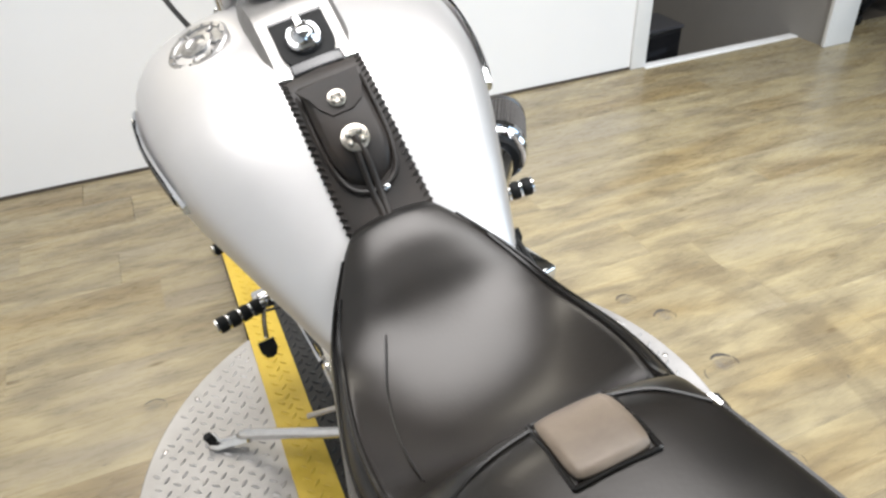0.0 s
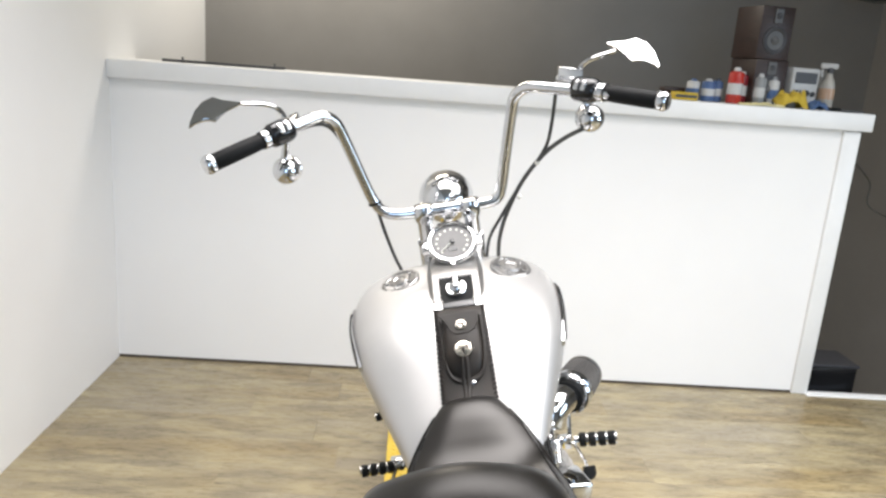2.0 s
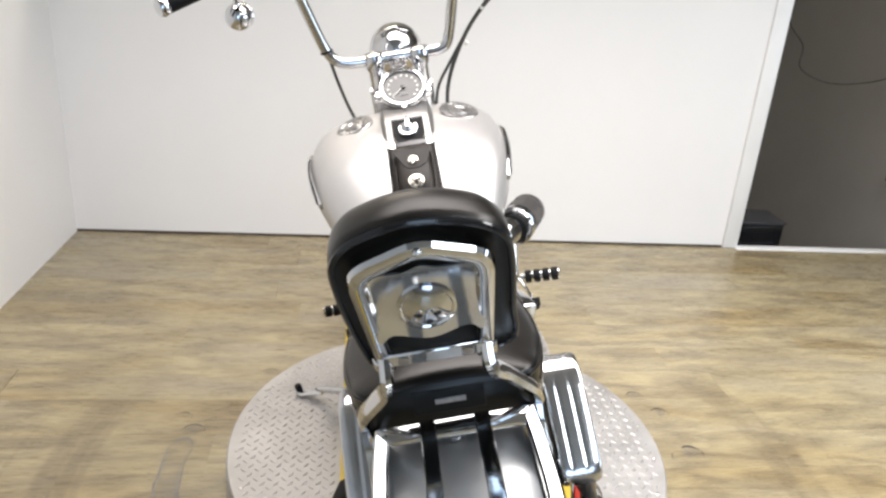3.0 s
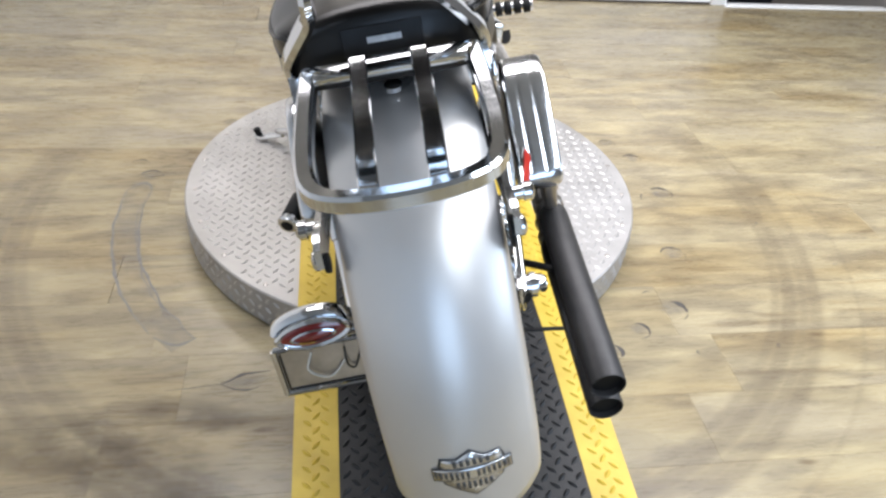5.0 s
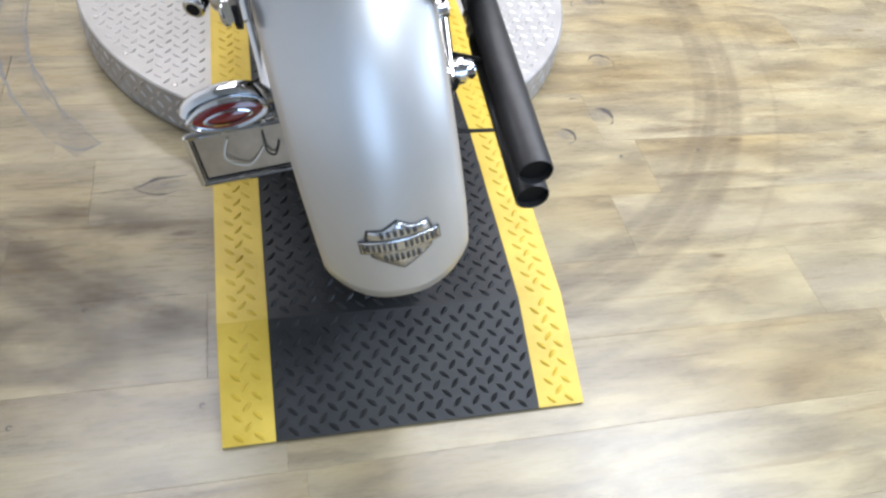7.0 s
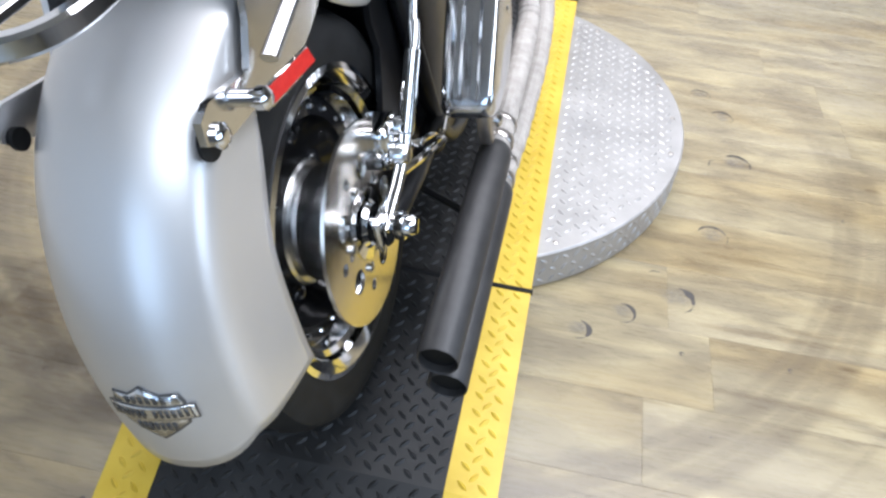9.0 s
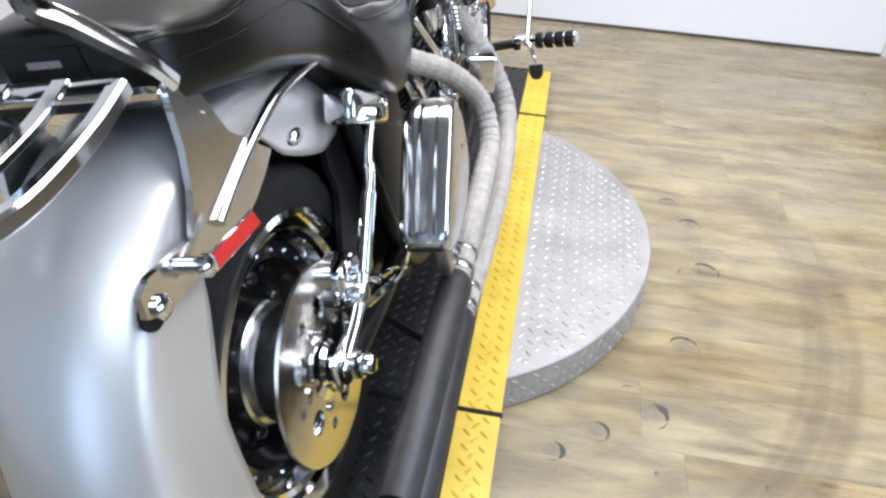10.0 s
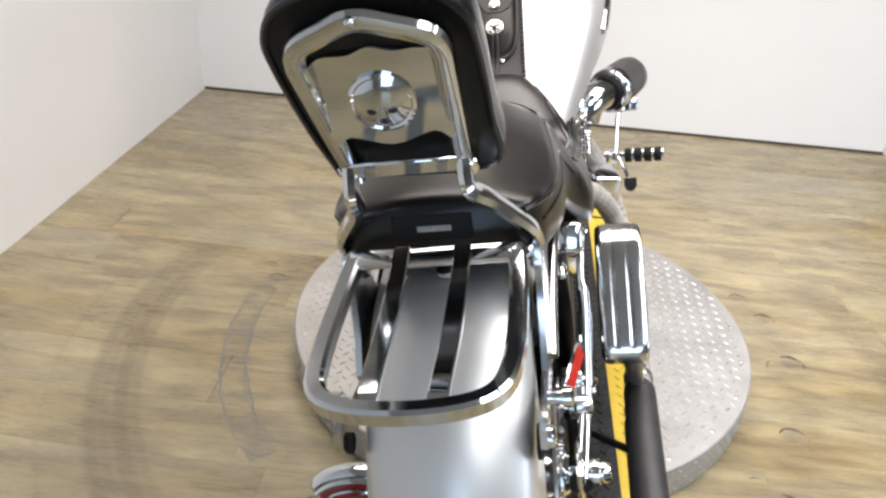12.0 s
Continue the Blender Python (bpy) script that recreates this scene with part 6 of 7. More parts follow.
part("holder_arm", tube(bmesh.new(), [V(-0.13, -0.93, 0.33), V(-0.15, -0.95, 0.34), V(-0.17, -0.965, 0.36)], 0.012, 10), CHROME, ph)
part("tail_bracket", tube(bmesh.new(), [V(-0.12, -0.90, 0.32), V(-0.13, -0.93, 0.36), V(-0.15, -0.965, 0.385)], 0.012, 10), CHROME, tail)

# forks, headlight, front wheel
FA = V(0, 0.79, 0.303)
for s in SIDE:
    top = V(s * 0.068, 0.31, 0.955)
    bot = V(s * 0.085, 0.775, 0.30)
    d = (bot - top).normalized()
    bm = lathe(bmesh.new(), [(0.02, 0), (0.02, 0.42), (0.028, 0.43), (0.029, 0.8), (0.022, 0.845)], top, d, 20)
    part("fork_leg", bm, CHROME, bike, "chrome telescopic fork leg")
bm = box(bmesh.new(), (-0.082, -0.030, -0.014), (0.082, 0.045, 0.014), 0.01, 2, plane(V(0, 0.305, 0.945), (1, 0, 0), (0, 0.81, 0.58)))
yoke = part("top_yoke", bm, CHROME, bike, "chrome top fork yoke")
part("lower_yoke", box(bmesh.new(), (-0.10, -0.035, -0.016), (0.10, 0.045, 0.016), 0.01, 2, plane(V(0, 0.40, 0.83), (1, 0, 0), (0, 0.81, 0.58))), CHROME, yoke)
part("stem_nut", lathe(bmesh.new(), [(0.02, 0), (0.02, 0.012), (0.012, 0.02), (0, 0.022)], V(0, 0.283, 0.982), V(0, -0.58, 0.81), 18), CHROME, yoke)
part("indicator_panel", box(bmesh.new(), (-0.03, -0.012, 0), (0.03, 0.02, 0.012), 0.004, 2, plane(V(0, 0.262, 0.99), (1, 0, 0), (0, 0.7, 0.7))), GLOSSBLACK, yoke, "black indicator lamp strip")
for s in SIDE:
    rs = part("riser", lathe(bmesh.new(), [(0.018, 0), (0.021, 0.01), (0.0205, 0.145), (0.026, 0.155), (0.0275, 0.18), (0.024, 0.193), (0.008, 0.196)], V(s * 0.062, 0.328, 0.863), V(0, -0.1, 1), 22), CHROME, bike, "chrome handlebar riser")
    part("riser_bolt", lathe(bmesh.new(), [(0.007, 0), (0.007, 0.003), (0.004, 0.002)], V(s * 0.062, 0.308, 1.057), V(0, -0.1, 1), 12), STEEL, rs)
part("riser_bridge", box(bmesh.new(), (-0.05, 0.308, 1.023), (0.05, 0.326, 1.049), 0.005, 2), CHROME, yoke)
bm = lathe(bmesh.new(), [(0.0, -0.085), (0.02, -0.083), (0.045, -0.07), (0.064, -0.045), (0.073, -0.015), (0.076, 0.02), (0.079, 0.03), (0.079, 0.045), (0.074, 0.05)], V(0, 0.50, 1.03), V(0, 1, -0.08), 40)
hl = part("headlight", bm, CHROME, bike, "chrome bullet headlight")
part("lens", lathe(bmesh.new(), [(0.073, 0.046), (0.05, 0.058), (0.0, 0.064)], V(0, 0.50, 1.03), V(0, 1, -0.08), 32), ALU, hl)
part("visor_strip", tube(bmesh.new(), [V(-0.04, 0.45, 1.085), V(0, 0.44, 1.10), V(0.04, 0.45, 1.085)], 0.004, 8), CHROME, hl)
fw = part("front_wheel", lathe(bmesh.new(), [(0.262, -0.03), (0.28, -0.042), (0.30, -0.03), (0.305, 0), (0.30, 0.03), (0.28, 0.042), (0.262, 0.03)], FA, (1, 0, 0), 56, False), RUBBER, bike, "narrow front wheel with black tyre")
bm = bmesh.new()
lathe(bm, [(0.266, -0.03), (0.25, -0.032), (0.245, 0), (0.25, 0.032), (0.266, 0.03)], FA, (1, 0, 0), 56, False)
part("rim", bm, CHROME, fw)
part("hub", lathe(bmesh.new(), [(0.02, -0.07), (0.035, -0.05), (0.03, 0), (0.035, 0.05), (0.02, 0.07)], FA, (1, 0, 0), 24), CHROME, fw)
for k in range(20):
    a = 2 * math.pi * k / 20
    part("spoke", rod(bmesh.new(), FA + V(0.03 * (1 if k % 2 else -1), 0.03 * math.cos(a), 0.03 * math.sin(a)), FA + V(0, 0.248 * math.cos(a + 0.15), 0.248 * math.sin(a + 0.15)), 0.0025, 6), CHROME, fw)
bm = bmesh.new()
rows = []
for k in range(25):
    a = radians(-10 + 150 * k / 24)
    rows.append([FA + V(x, (0.33 - 0.02 * (x / 0.06) ** 4) * math.cos(a), (0.33 - 0.02 * (x / 0.06) ** 4) * math.sin(a)) for x in (-0.06, -0.056, -0.045, -0.02, 0, 0.02, 0.045, 0.056, 0.06)])
skin(bm, rows, close=False, cap=False)
part("front_fender", bm, PAINT, bike, "silver painted front fender", 60, solid=0.004)

# handlebar, in one bent tube
half_bar = [V(0.0, 0.315, 1.038), V(0.06, 0.314, 1.038), V(0.125, 0.307, 1.040), V(0.162, 0.303, 1.052), V(0.185, 0.297, 1.085), V(0.205, 0.276, 1.16), V(0.228, 0.244, 1.262), V(0.241, 0.225, 1.305), V(0.268, 0.200, 1.324), V(0.31, 0.160, 1.316), V(0.40, 0.085, 1.292), V(0.49, 0.012, 1.266)]
inset = [0, 0, 0.012, 0.024, 0.034, 0.038, 0.038, 0.038, 0.034, 0.024, 0.008, 0]
line = [V(-p.x, p.y, p.z) for p in half_bar[:0:-1]] + [V(p.x - o, p.y, p.z) for p, o in zip(half_bar, inset)]
bar = part("handlebar", tube(bmesh.new(), line, 0.0145, 16, 6), CHROME, bike, "tall chrome ape-hanger handlebar")
for s in SIDE:
    g0, g1 = V(s * 0.385, 0.097, 1.296), V(s * 0.497, 0.006, 1.264)
    d = (g1 - g0).normalized()
    ln = (g1 - g0).length
    part("grip", lathe(bmesh.new(), [(0.015, 0), (0.0205, 0.002), (0.0205, 0.012), (0.0185, 0.014), (0.0195, 0.05), (0.0195, ln - 0.012), (0.018, ln - 0.01)], g0, d, 20), RUBBER, bar, "black rubber grip")
    part("grip_collar", lathe(bmesh.new(), [(0.02, -0.006), (0.022, -0.004), (0.022, 0.008), (0.02, 0.010)], g0, d, 20), CHROME, bar)
    part("grip_end", lathe(bmesh.new(), [(0.020, -0.012), (0.0215, -0.010), (0.0215, 0.003), (0.017, 0.009), (0.004, 0.010)], g1, d, 20), CHROME, bar)
    h0, h1 = V(s * 0.338, 0.137, 1.309), V(s * 0.380, 0.101, 1.298)
    dd = (h1 - h0).normalized()
    hs = part("switch_housing", lathe(bmesh.new(), [(0.017, -0.012), (0.024, -0.008), (0.028, 0.0), (0.029, 0.02), (0.028, 0.045), (0.024, 0.052), (0.02, 0.055)], h0, dd, 20), GLOSSBLACK, bar, "black handlebar switch housing")
    back = Vector((0, -1, 0.25)).normalized()
    across = dd
    upw = back.cross(across).normalized()
    if upw.z < 0:
        upw = -upw
    for q in (0.012, 0.030):
        part("switch", box(bmesh.new(), (q - 0.006, -0.012, 0.023), (q + 0.006, 0.012, 0.032), 0.0025, 2, plane(h0, across, across.cross(back) * -1) if (across.cross(across.cross(back) * -1)).y < 0 else plane(h0, across, across.cross(back))), ALU, hs)
    part("perch", box(bmesh.new(), (-0.016, -0.02, -0.014), (0.016, 0.035, 0.018), 0.007, 2, plane(h0 - dd * 0.01 + V(0, 0.02, 0.01), dd, V(0, 1, 0.2))), CHROME, bar, "chrome lever perch")
    part("lever", tube(bmesh.new(), [h0 + V(s * 0.0, 0.055, -0.012), h0 + V(s * 0.04, 0.045, -0.018), h0 + V(s * 0.10, -0.01, -0.028), h0 + V(s * 0.165, -0.07, -0.042), h0 + V(s * 0.178, -0.078, -0.044)], lambda t: 0.0065 if t < 0.93 else 0.009, 8, 5), CHROME, bar, "chrome hand lever")
    if s > 0:
        part("brake_reservoir", box(bmesh.new(), (-0.03, -0.02, 0), (0.035, 0.028, 0.035), 0.006, 2, plane(h0 + V(-0.015, 0.035, 0.016), dd, V(0, 1, 0.1))), CHROME, bar, "chrome brake fluid reservoir")
    # bullet turn signal under the housing
    c = V(-0.368, 0.178, 1.210) if s < 0 else V(0.375, 0.205, 1.23)
    sg = part("turn_signal", ball(bmesh.new(), c, 0.034, 24, (1, 1.1, 1)), CHROME, bar, "round chrome turn signal")
    part("signal_stalk", rod(bmesh.new(), c + V(0, -0.005, 0.025), h0 + V(s * 0.012, 0.02, -0.018), 0.009, 12), CHROME, bar)
    part("signal_ring", lathe(bmesh.new(), [(0.030, 0.0), (0.034, 0.004), (0.034, 0.012), (0.028, 0.014)], c + V(0, 0.01, 0), (0, 1, 0), 24), CHROME, bar)
    # blade-shaped mirror on its stem
    stem = [h0 + V(s * 0.006, 0.02, 0.02), h0 + V(s * 0.015, 0.015, 0.045), h0 + V(s * 0.04, -0.005, 0.062), h0 + V(s * 0.09, -0.02, 0.072)]
    part("mirror", tube(bmesh.new(), stem, lambda t: 0.0065 - 0.002 * t, 8, 5), CHROME, bar, "blade-shaped chrome mirror")
    mo = V(-0.490, 0.118, 1.384) if s < 0 else V(0.474, 0.135, 1.384)
    mu = Vector((-0.96, -0.27, -0.02)).normalized() if s < 0 else Vector((0.90, -0.3, -0.30)).normalized()
    mv = Vector((0.02, 0.48, 0.92)).normalized() if s < 0 else Vector((0.25, 0.60, 0.80)).normalized()
    mv = (mv - mu * mv.dot(mu)).normalized()
    shape = [(-0.062, -0.002), (-0.045, 0.004), (-0.02, 0.012), (0.0, 0.024), (0.025, 0.016), (0.045, -0.002), (0.062, -0.03), (0.066, -0.042), (0.05, -0.034), (0.03, -0.03), (0.015, -0.032), (0.005, -0.037), (-0.012, -0.024), (-0.03, -0.014), (-0.048, -0.008)]
    pmm = plane(mo, mu, mv)
    nn = pmm.to_3x3() @ V(0, 0, 1)
    sgn = 1 if nn.y < 0 else -1
    bm = bmesh.new()
    plate(bm, shape, -0.006 * sgn, pmm)
    part("mirror_shell", bm, CHROME, bar, "chrome mirror shell", 30)
    bm = bmesh.new()
    plate(bm, [(x * 0.93, -0.004 + (y + 0.004) * 0.86) for x, y in shape], 0.0012 * sgn, Matrix.Translation(nn * 0.0006 * sgn) @ pmm)
    part("mirror_glass", bm, CHROME, bar, "mirror glass", 30)
# cables
cb = part("clutch_cable", tube(bmesh.new(), [V(-0.335, 0.16, 1.30), V(-0.27, 0.205, 1.305), V(-0.238, 0.246, 1.26), V(-0.205, 0.288, 1.15), V(-0.183, 0.306, 1.07), V(-0.172, 0.315, 1.0), V(-0.155, 0.32, 0.92), V(-0.13, 0.31, 0.85)], 0.0045, 8), WIREBLACK, bike, "black clutch cable")
part("cable_clip", lathe(bmesh.new(), [(0.0155, -0.003), (0.0175, -0.002), (0.0175, 0.002), (0.0155, 0.003)], V(-0.184, 0.298, 1.08), V(-0.2, -0.1, 1), 16), RUBBER, cb)
cb = part("brake_hose", tube(bmesh.new(), [V(0.362, 0.19, 1.212), V(0.31, 0.205, 1.192), V(0.255, 0.225, 1.155), V(0.198, 0.268, 1.085), V(0.152, 0.30, 1.0), V(0.128, 0.325, 0.93), V(0.120, 0.34, 0.87)], 0.0055, 8), WIREBLACK, bike, "braided hose down from the bar")
part("throttle_cable", tube(bmesh.new(), [V(0.292, 0.17, 1.30), V(0.284, 0.19, 1.25), V(0.268, 0.215, 1.185), V(0.24, 0.232, 1.14)], 0.0045, 8), WIREBLACK, cb)
part("second_hose", tube(bmesh.new(), [V(0.198, 0.272, 1.085), V(0.142, 0.31, 1.0), V(0.104, 0.33, 0.94), V(0.088, 0.335, 0.88)], 0.0045, 8), WIREBLACK, cb)
for p in (V(0.24, 0.233, 1.137), V(0.19, 0.268, 1.05)):
    part("hose_tie", ball(bmesh.new(), p, 0.0068, 8), DIALMARK, cb)


# ---- things on the ledge ----
LZ = 1.403


def mat_plain(name, c, rough=0.5, metal=0.0, bump=0.05):
    return grain(name, tuple(0.9 * v for v in c), tuple(min(1.0, 1.08 * v) for v in c), 30, rough, 0.08, metal, bump)


SPK = grain("dark_veneer", (0.022, 0.012, 0.010), (0.04, 0.021, 0.016), 14, 0.4, 0.08, 0.0, 0.1, (1, 1, 8))
RED = mat_plain("red_can_paint", (0.42, 0.03, 0.02), 0.3)
MAROON = mat_plain("maroon_can_paint", (0.2, 0.02, 0.03), 0.3)
GREY = mat_plain("grey_can_paint", (0.25, 0.26, 0.26), 0.3)
WHITE = mat_plain("white_plastic", (0.52, 0.52, 0.51), 0.4)
BLUE = mat_plain("blue_label", (0.06, 0.11, 0.24), 0.35)
YELLOW = grain("yellow_cloth", (0.42, 0.29, 0.02), (0.55, 0.40, 0.05), 40, 0.9, 0.05, 0.0, 0.4)
PALE = grain("pale_yellow_cloth", (0.55, 0.50, 0.24), (0.62, 0.56, 0.32), 40, 0.9, 0.05, 0.0, 0.4)
DENIM = grain("blue_rag", (0.03, 0.07, 0.16), (0.08, 0.13, 0.25), 40, 0.9, 0.05, 0.0, 0.4)
AMBER = mat_plain("amber_liquid_bottle", (0.45, 0.30, 0.20), 0.2)
CLEARISH = mat_plain("milky_bottle", (0.40, 0.38, 0.34), 0.25)
DARKGREY = mat_plain("dark_grey_plastic", (0.05, 0.05, 0.055), 0.45)


CONE = mat_plain("grey_cone", (0.10, 0.10, 0.10), 0.5)


def speaker(x, y, z, h, rot):
    t = thing("bookshelf_speaker", "dark brown veneered bookshelf speaker with a silver cone", "speaker", pose(x, y, z, 0, 0, rot), "stacked speakers")
    part("cabinet", box(bmesh.new(), (-0.085, -0.10, 0), (0.085, 0.10, h), 0.004, 2), SPK, t)
    part("woofer_surround", lathe(bmesh.new(), [(0.062, 0), (0.06, 0.006), (0.052, 0.008), (0.046, 0.004), (0.03, 0.0)], V(0, -0.1, h * 0.36), (0, -1, 0), 28), DARKGREY, t)
    part("woofer_cone", lathe(bmesh.new(), [(0.046, 0.003), (0.02, 0.001), (0.018, 0.008), (0.008, 0.014), (0, 0.015)], V(0, -0.1, h * 0.36), (0, -1, 0), 28), CONE, t)
    part("tweeter_plate", box(bmesh.new(), (-0.022, -0.106, h * 0.68), (0.022, -0.1, h * 0.96), 0.004, 1), CONE, t)
    part("tweeter", lathe(bmesh.new(), [(0.014, 0), (0.012, 0.004), (0, 0.008)], V(0, -0.106, h * 0.82), (0, -1, 0), 16), DARKGREY, t)
    return t


speaker(1.345, 1.985, LZ, 0.21, 10)
speaker(1.335, 1.985, LZ + 0.211, 0.235, 10)


def can(x, y, r, h, body, cap, label, cat="spray can", name="spray_can"):
    t = thing(name, label, cat, pose(x, y, LZ))
    part("body", lathe(bmesh.new(), [(r * 0.92, 0), (r, 0.004), (r, h * 0.82), (r * 0.9, h * 0.86), (r * 0.45, h * 0.9)], (0, 0, 0), (0, 0, 1), 20), body, t)
    part("cap", lathe(bmesh.new(), [(r * 0.5, h * 0.88), (r * 0.5, h * 0.95), (r * 0.3, h), (0, h)], (0, 0, 0), (0, 0, 1), 16), cap, t)
    part("label_band", lathe(bmesh.new(), [(r * 1.005, h * 0.25), (r * 1.01, h * 0.26), (r * 1.01, h * 0.55), (r * 1.005, h * 0.56)], (0, 0, 0), (0, 0, 1), 20), WHITE if body is not WHITE else BLUE, t)
    return t


can(1.205, 1.89, 0.034, 0.165, RED, WHITE, "red aerosol can with pale label on the ledge")
can(1.252, 1.93, 0.028, 0.15, MAROON, WHITE, "maroon aerosol can on the ledge")
can(1.315, 1.88, 0.028, 0.145, GREY, WHITE, "grey aerosol can on the ledge")
can(1.385, 1.89, 0.027, 0.135, WHITE, GREY, "white bottle with blue label", "bottle", "bottle")
can(1.095, 1.93, 0.032, 0.105, BLUE, WHITE, "blue polish tin on the ledge", "tin", "polish_tin")
can(1.03, 1.95, 0.03, 0.1, WHITE, BLUE, "white and blue polish tin", "tin", "polish_tin")
can(1.145, 1.95, 0.026, 0.11, BLUE, DARKGREY, "blue tin with a black cap", "tin", "polish_tin")
t = thing("box", "yellow cardboard box lying on the ledge", "box", pose(0.975, 1.9, LZ))
part("carton", box(bmesh.new(), (-0.055, -0.03, 0), (0.055, 0.03, 0.036), 0.002, 1), YELLOW, t)
part("stripe", box(bmesh.new(), (-0.05, -0.0315, 0.012), (0.05, -0.0305, 0.024)), DARKGREY, t)
t = thing("cleaning_brush", "dark scrubbing brush behind the yellow box", "brush", pose(0.945, 1.99, LZ, 0, 0, 15))
part("brush_block", box(bmesh.new(), (-0.06, -0.025, 0.03), (0.06, 0.025, 0.055), 0.008, 2), SPK, t)
part("bristles", box(bmesh.new(), (-0.055, -0.022, 0), (0.055, 0.022, 0.03), 0.003, 1), DARKGREY, t)
t = thing("radio", "white desk radio with dark display", "radio", pose(1.535, 1.96, LZ, 0, 0, 12))
part("case", box(bmesh.new(), (-0.075, -0.05, 0), (0.075, 0.05, 0.185), 0.008, 2), WHITE, t)
part("display", box(bmesh.new(), (-0.06, -0.053, 0.115), (0.06, -0.0505, 0.165), 0.002, 1), DARKGREY, t, "dark display")
for k in range(3):
    part("button", box(bmesh.new(), (-0.062 + 0.017 * k, -0.054, 0.06), (-0.05 + 0.017 * k, -0.0505, 0.085), 0.002, 1), DARKGREY, t)
part("dial_knob", lathe(bmesh.new(), [(0.016, 0), (0.015, 0.008), (0.01, 0.009), (0.009, 0.003)], V(0.012, -0.05, 0.07), (0, -1, 0), 20), DARKGREY, t)
part("dial_knob", lathe(bmesh.new(), [(0.012, 0), (0.011, 0.008), (0.007, 0.009), (0.006, 0.003)], V(0.048, -0.05, 0.068), (0, -1, 0), 20), DARKGREY, t)
t = thing("spray_bottle", "trigger spray bottle with amber liquid", "spray bottle", pose(1.66, 1.92, LZ, 0, 0, -20))
part("bottle", lathe(bmesh.new(), [(0.03, 0), (0.034, 0.006), (0.034, 0.10), (0.028, 0.13), (0.014, 0.155), (0.013, 0.175)], (0, 0, 0), (0, 0, 1), 20), CLEARISH, t)
part("liquid_band", lathe(bmesh.new(), [(0.0345, 0.05), (0.035, 0.055), (0.035, 0.09), (0.0345, 0.1)], (0, 0, 0), (0, 0, 1), 20), AMBER, t)
part("trigger_head", box(bmesh.new(), (-0.045, -0.012, 0.19), (0.03, 0.012, 0.215), 0.006, 2), WHITE, t)
part("neck", lathe(bmesh.new(), [(0.015, 0.17), (0.016, 0.175), (0.016, 0.19), (0.012, 0.195)], (0, 0, 0), (0, 0, 1), 16), DARKGREY, t)
part("trigger", tube(bmesh.new(), [V(-0.03, 0, 0.19), V(-0.036, 0, 0.17), V(-0.03, 0, 0.15)], 0.005, 8), WHITE, t)


def rag(name, label, x, y, w, d, h, material, seed):
    rng = random.Random(seed)
    bm = bmesh.new()
    n = 16
    grid = []
    for i in range(n + 1):
        row = []
        for j in range(n + 1):
            u, v = 2 * i / n - 1, 2 * j / n - 1
            e = max(0.0, 1 - (u * u + v * v) ** 2 * 0.5)
            z = h * e * (0.5 + 0.9 * abs(noise.noise(V(u * 2.1 + seed, v * 2.1, seed))))
            row.append(V(u * w * (1 - 0.1 * abs(v)), v * d, max(z, 0.001)))
        grid.append(row)
    skin(bm, grid, close=False, cap=False)
    t = link(name, bm, material, None, label, 80, solid=0.002)
    t.location = (x, y, LZ + 0.001)
    return tagged(t, category="cloth")


rag("cleaning_cloth", "crumpled yellow microfibre cloth on the ledge", 1.46, 1.86, 0.085, 0.05, 0.095, YELLOW, 3)
rag("cleaning_cloth", "flat pale yellow cloth along the ledge", 1.31, 1.815, 0.11, 0.03, 0.016, PALE, 5)
rag("cleaning_cloth", "crumpled dark blue rag on the ledge", 1.585, 1.845, 0.05, 0.04, 0.05, DENIM, 8)
t = thing("hand_tool", "black flat hand tool lying on the ledge", "tool", pose(1.715, 1.82, LZ, 0, 0, -4))
part("blade", box(bmesh.new(), (-0.03, -0.012, 0), (0.08, 0.012, 0.01), 0.003, 1), DARKGREY, t)
part("grip", box(bmesh.new(), (-0.085, -0.016, 0), (-0.03, 0.016, 0.017), 0.005, 2), RUBBER, t)
t = thing("trim_strip", "thin dark strip lying on the ledge's far corner", "trim strip", pose(-1.18, 1.99, LZ, 0, 0, 2))
part("strip", box(bmesh.new(), (-0.28, -0.02, 0), (0.28, 0.02, 0.012), 0.003, 1), DARKGREY, t)
for x in (-1.345, -0.93):
    lathe_bm = lathe(bmesh.new(), [(0.004, 0), (0.004, 0.02), (0.007, 0.021), (0.006, 0.025), (0, 0.026)], (0, 0, 0), (0, 0, 1), 10)
    o = link("screw", lathe_bm, DARKGREY, None, "small dark screw standing on the ledge")
    o.location = (x, 1.90, LZ)
    tagged(o, category="screw")

# ---- stairwell and side room ----
t = thing("storage_box", "open black plastic storage box on the stair", "box", pose(2.02, 2.18, -0.359))
part("bin", box(bmesh.new(), (-0.2, -0.11, 0), (0.2, 0.11, 0.41), 0.01, 2), GLOSSBLACK, t)
part("lip", box(bmesh.new(), (-0.207, -0.117, 0.395), (0.207, 0.117, 0.412), 0.004, 1), DARKGREY, t)
WALLX = STAIR_X - 0.0005
t = thing("thermostat", "beige wall thermostat with a dark slot", "thermostat", pose(WALLX, 1.985, 0.69))
part("cover", box(bmesh.new(), (-0.028, -0.075, -0.035), (0, 0.075, 0.035), 0.004, 2), mat_plain("aged_plastic", (0.36, 0.33, 0.26), 0.5), t)
part("slot", box(bmesh.new(), (-0.030, -0.055, 0.005), (-0.0275, 0.04, 0.022), 0.001, 1), DARKGREY, t)
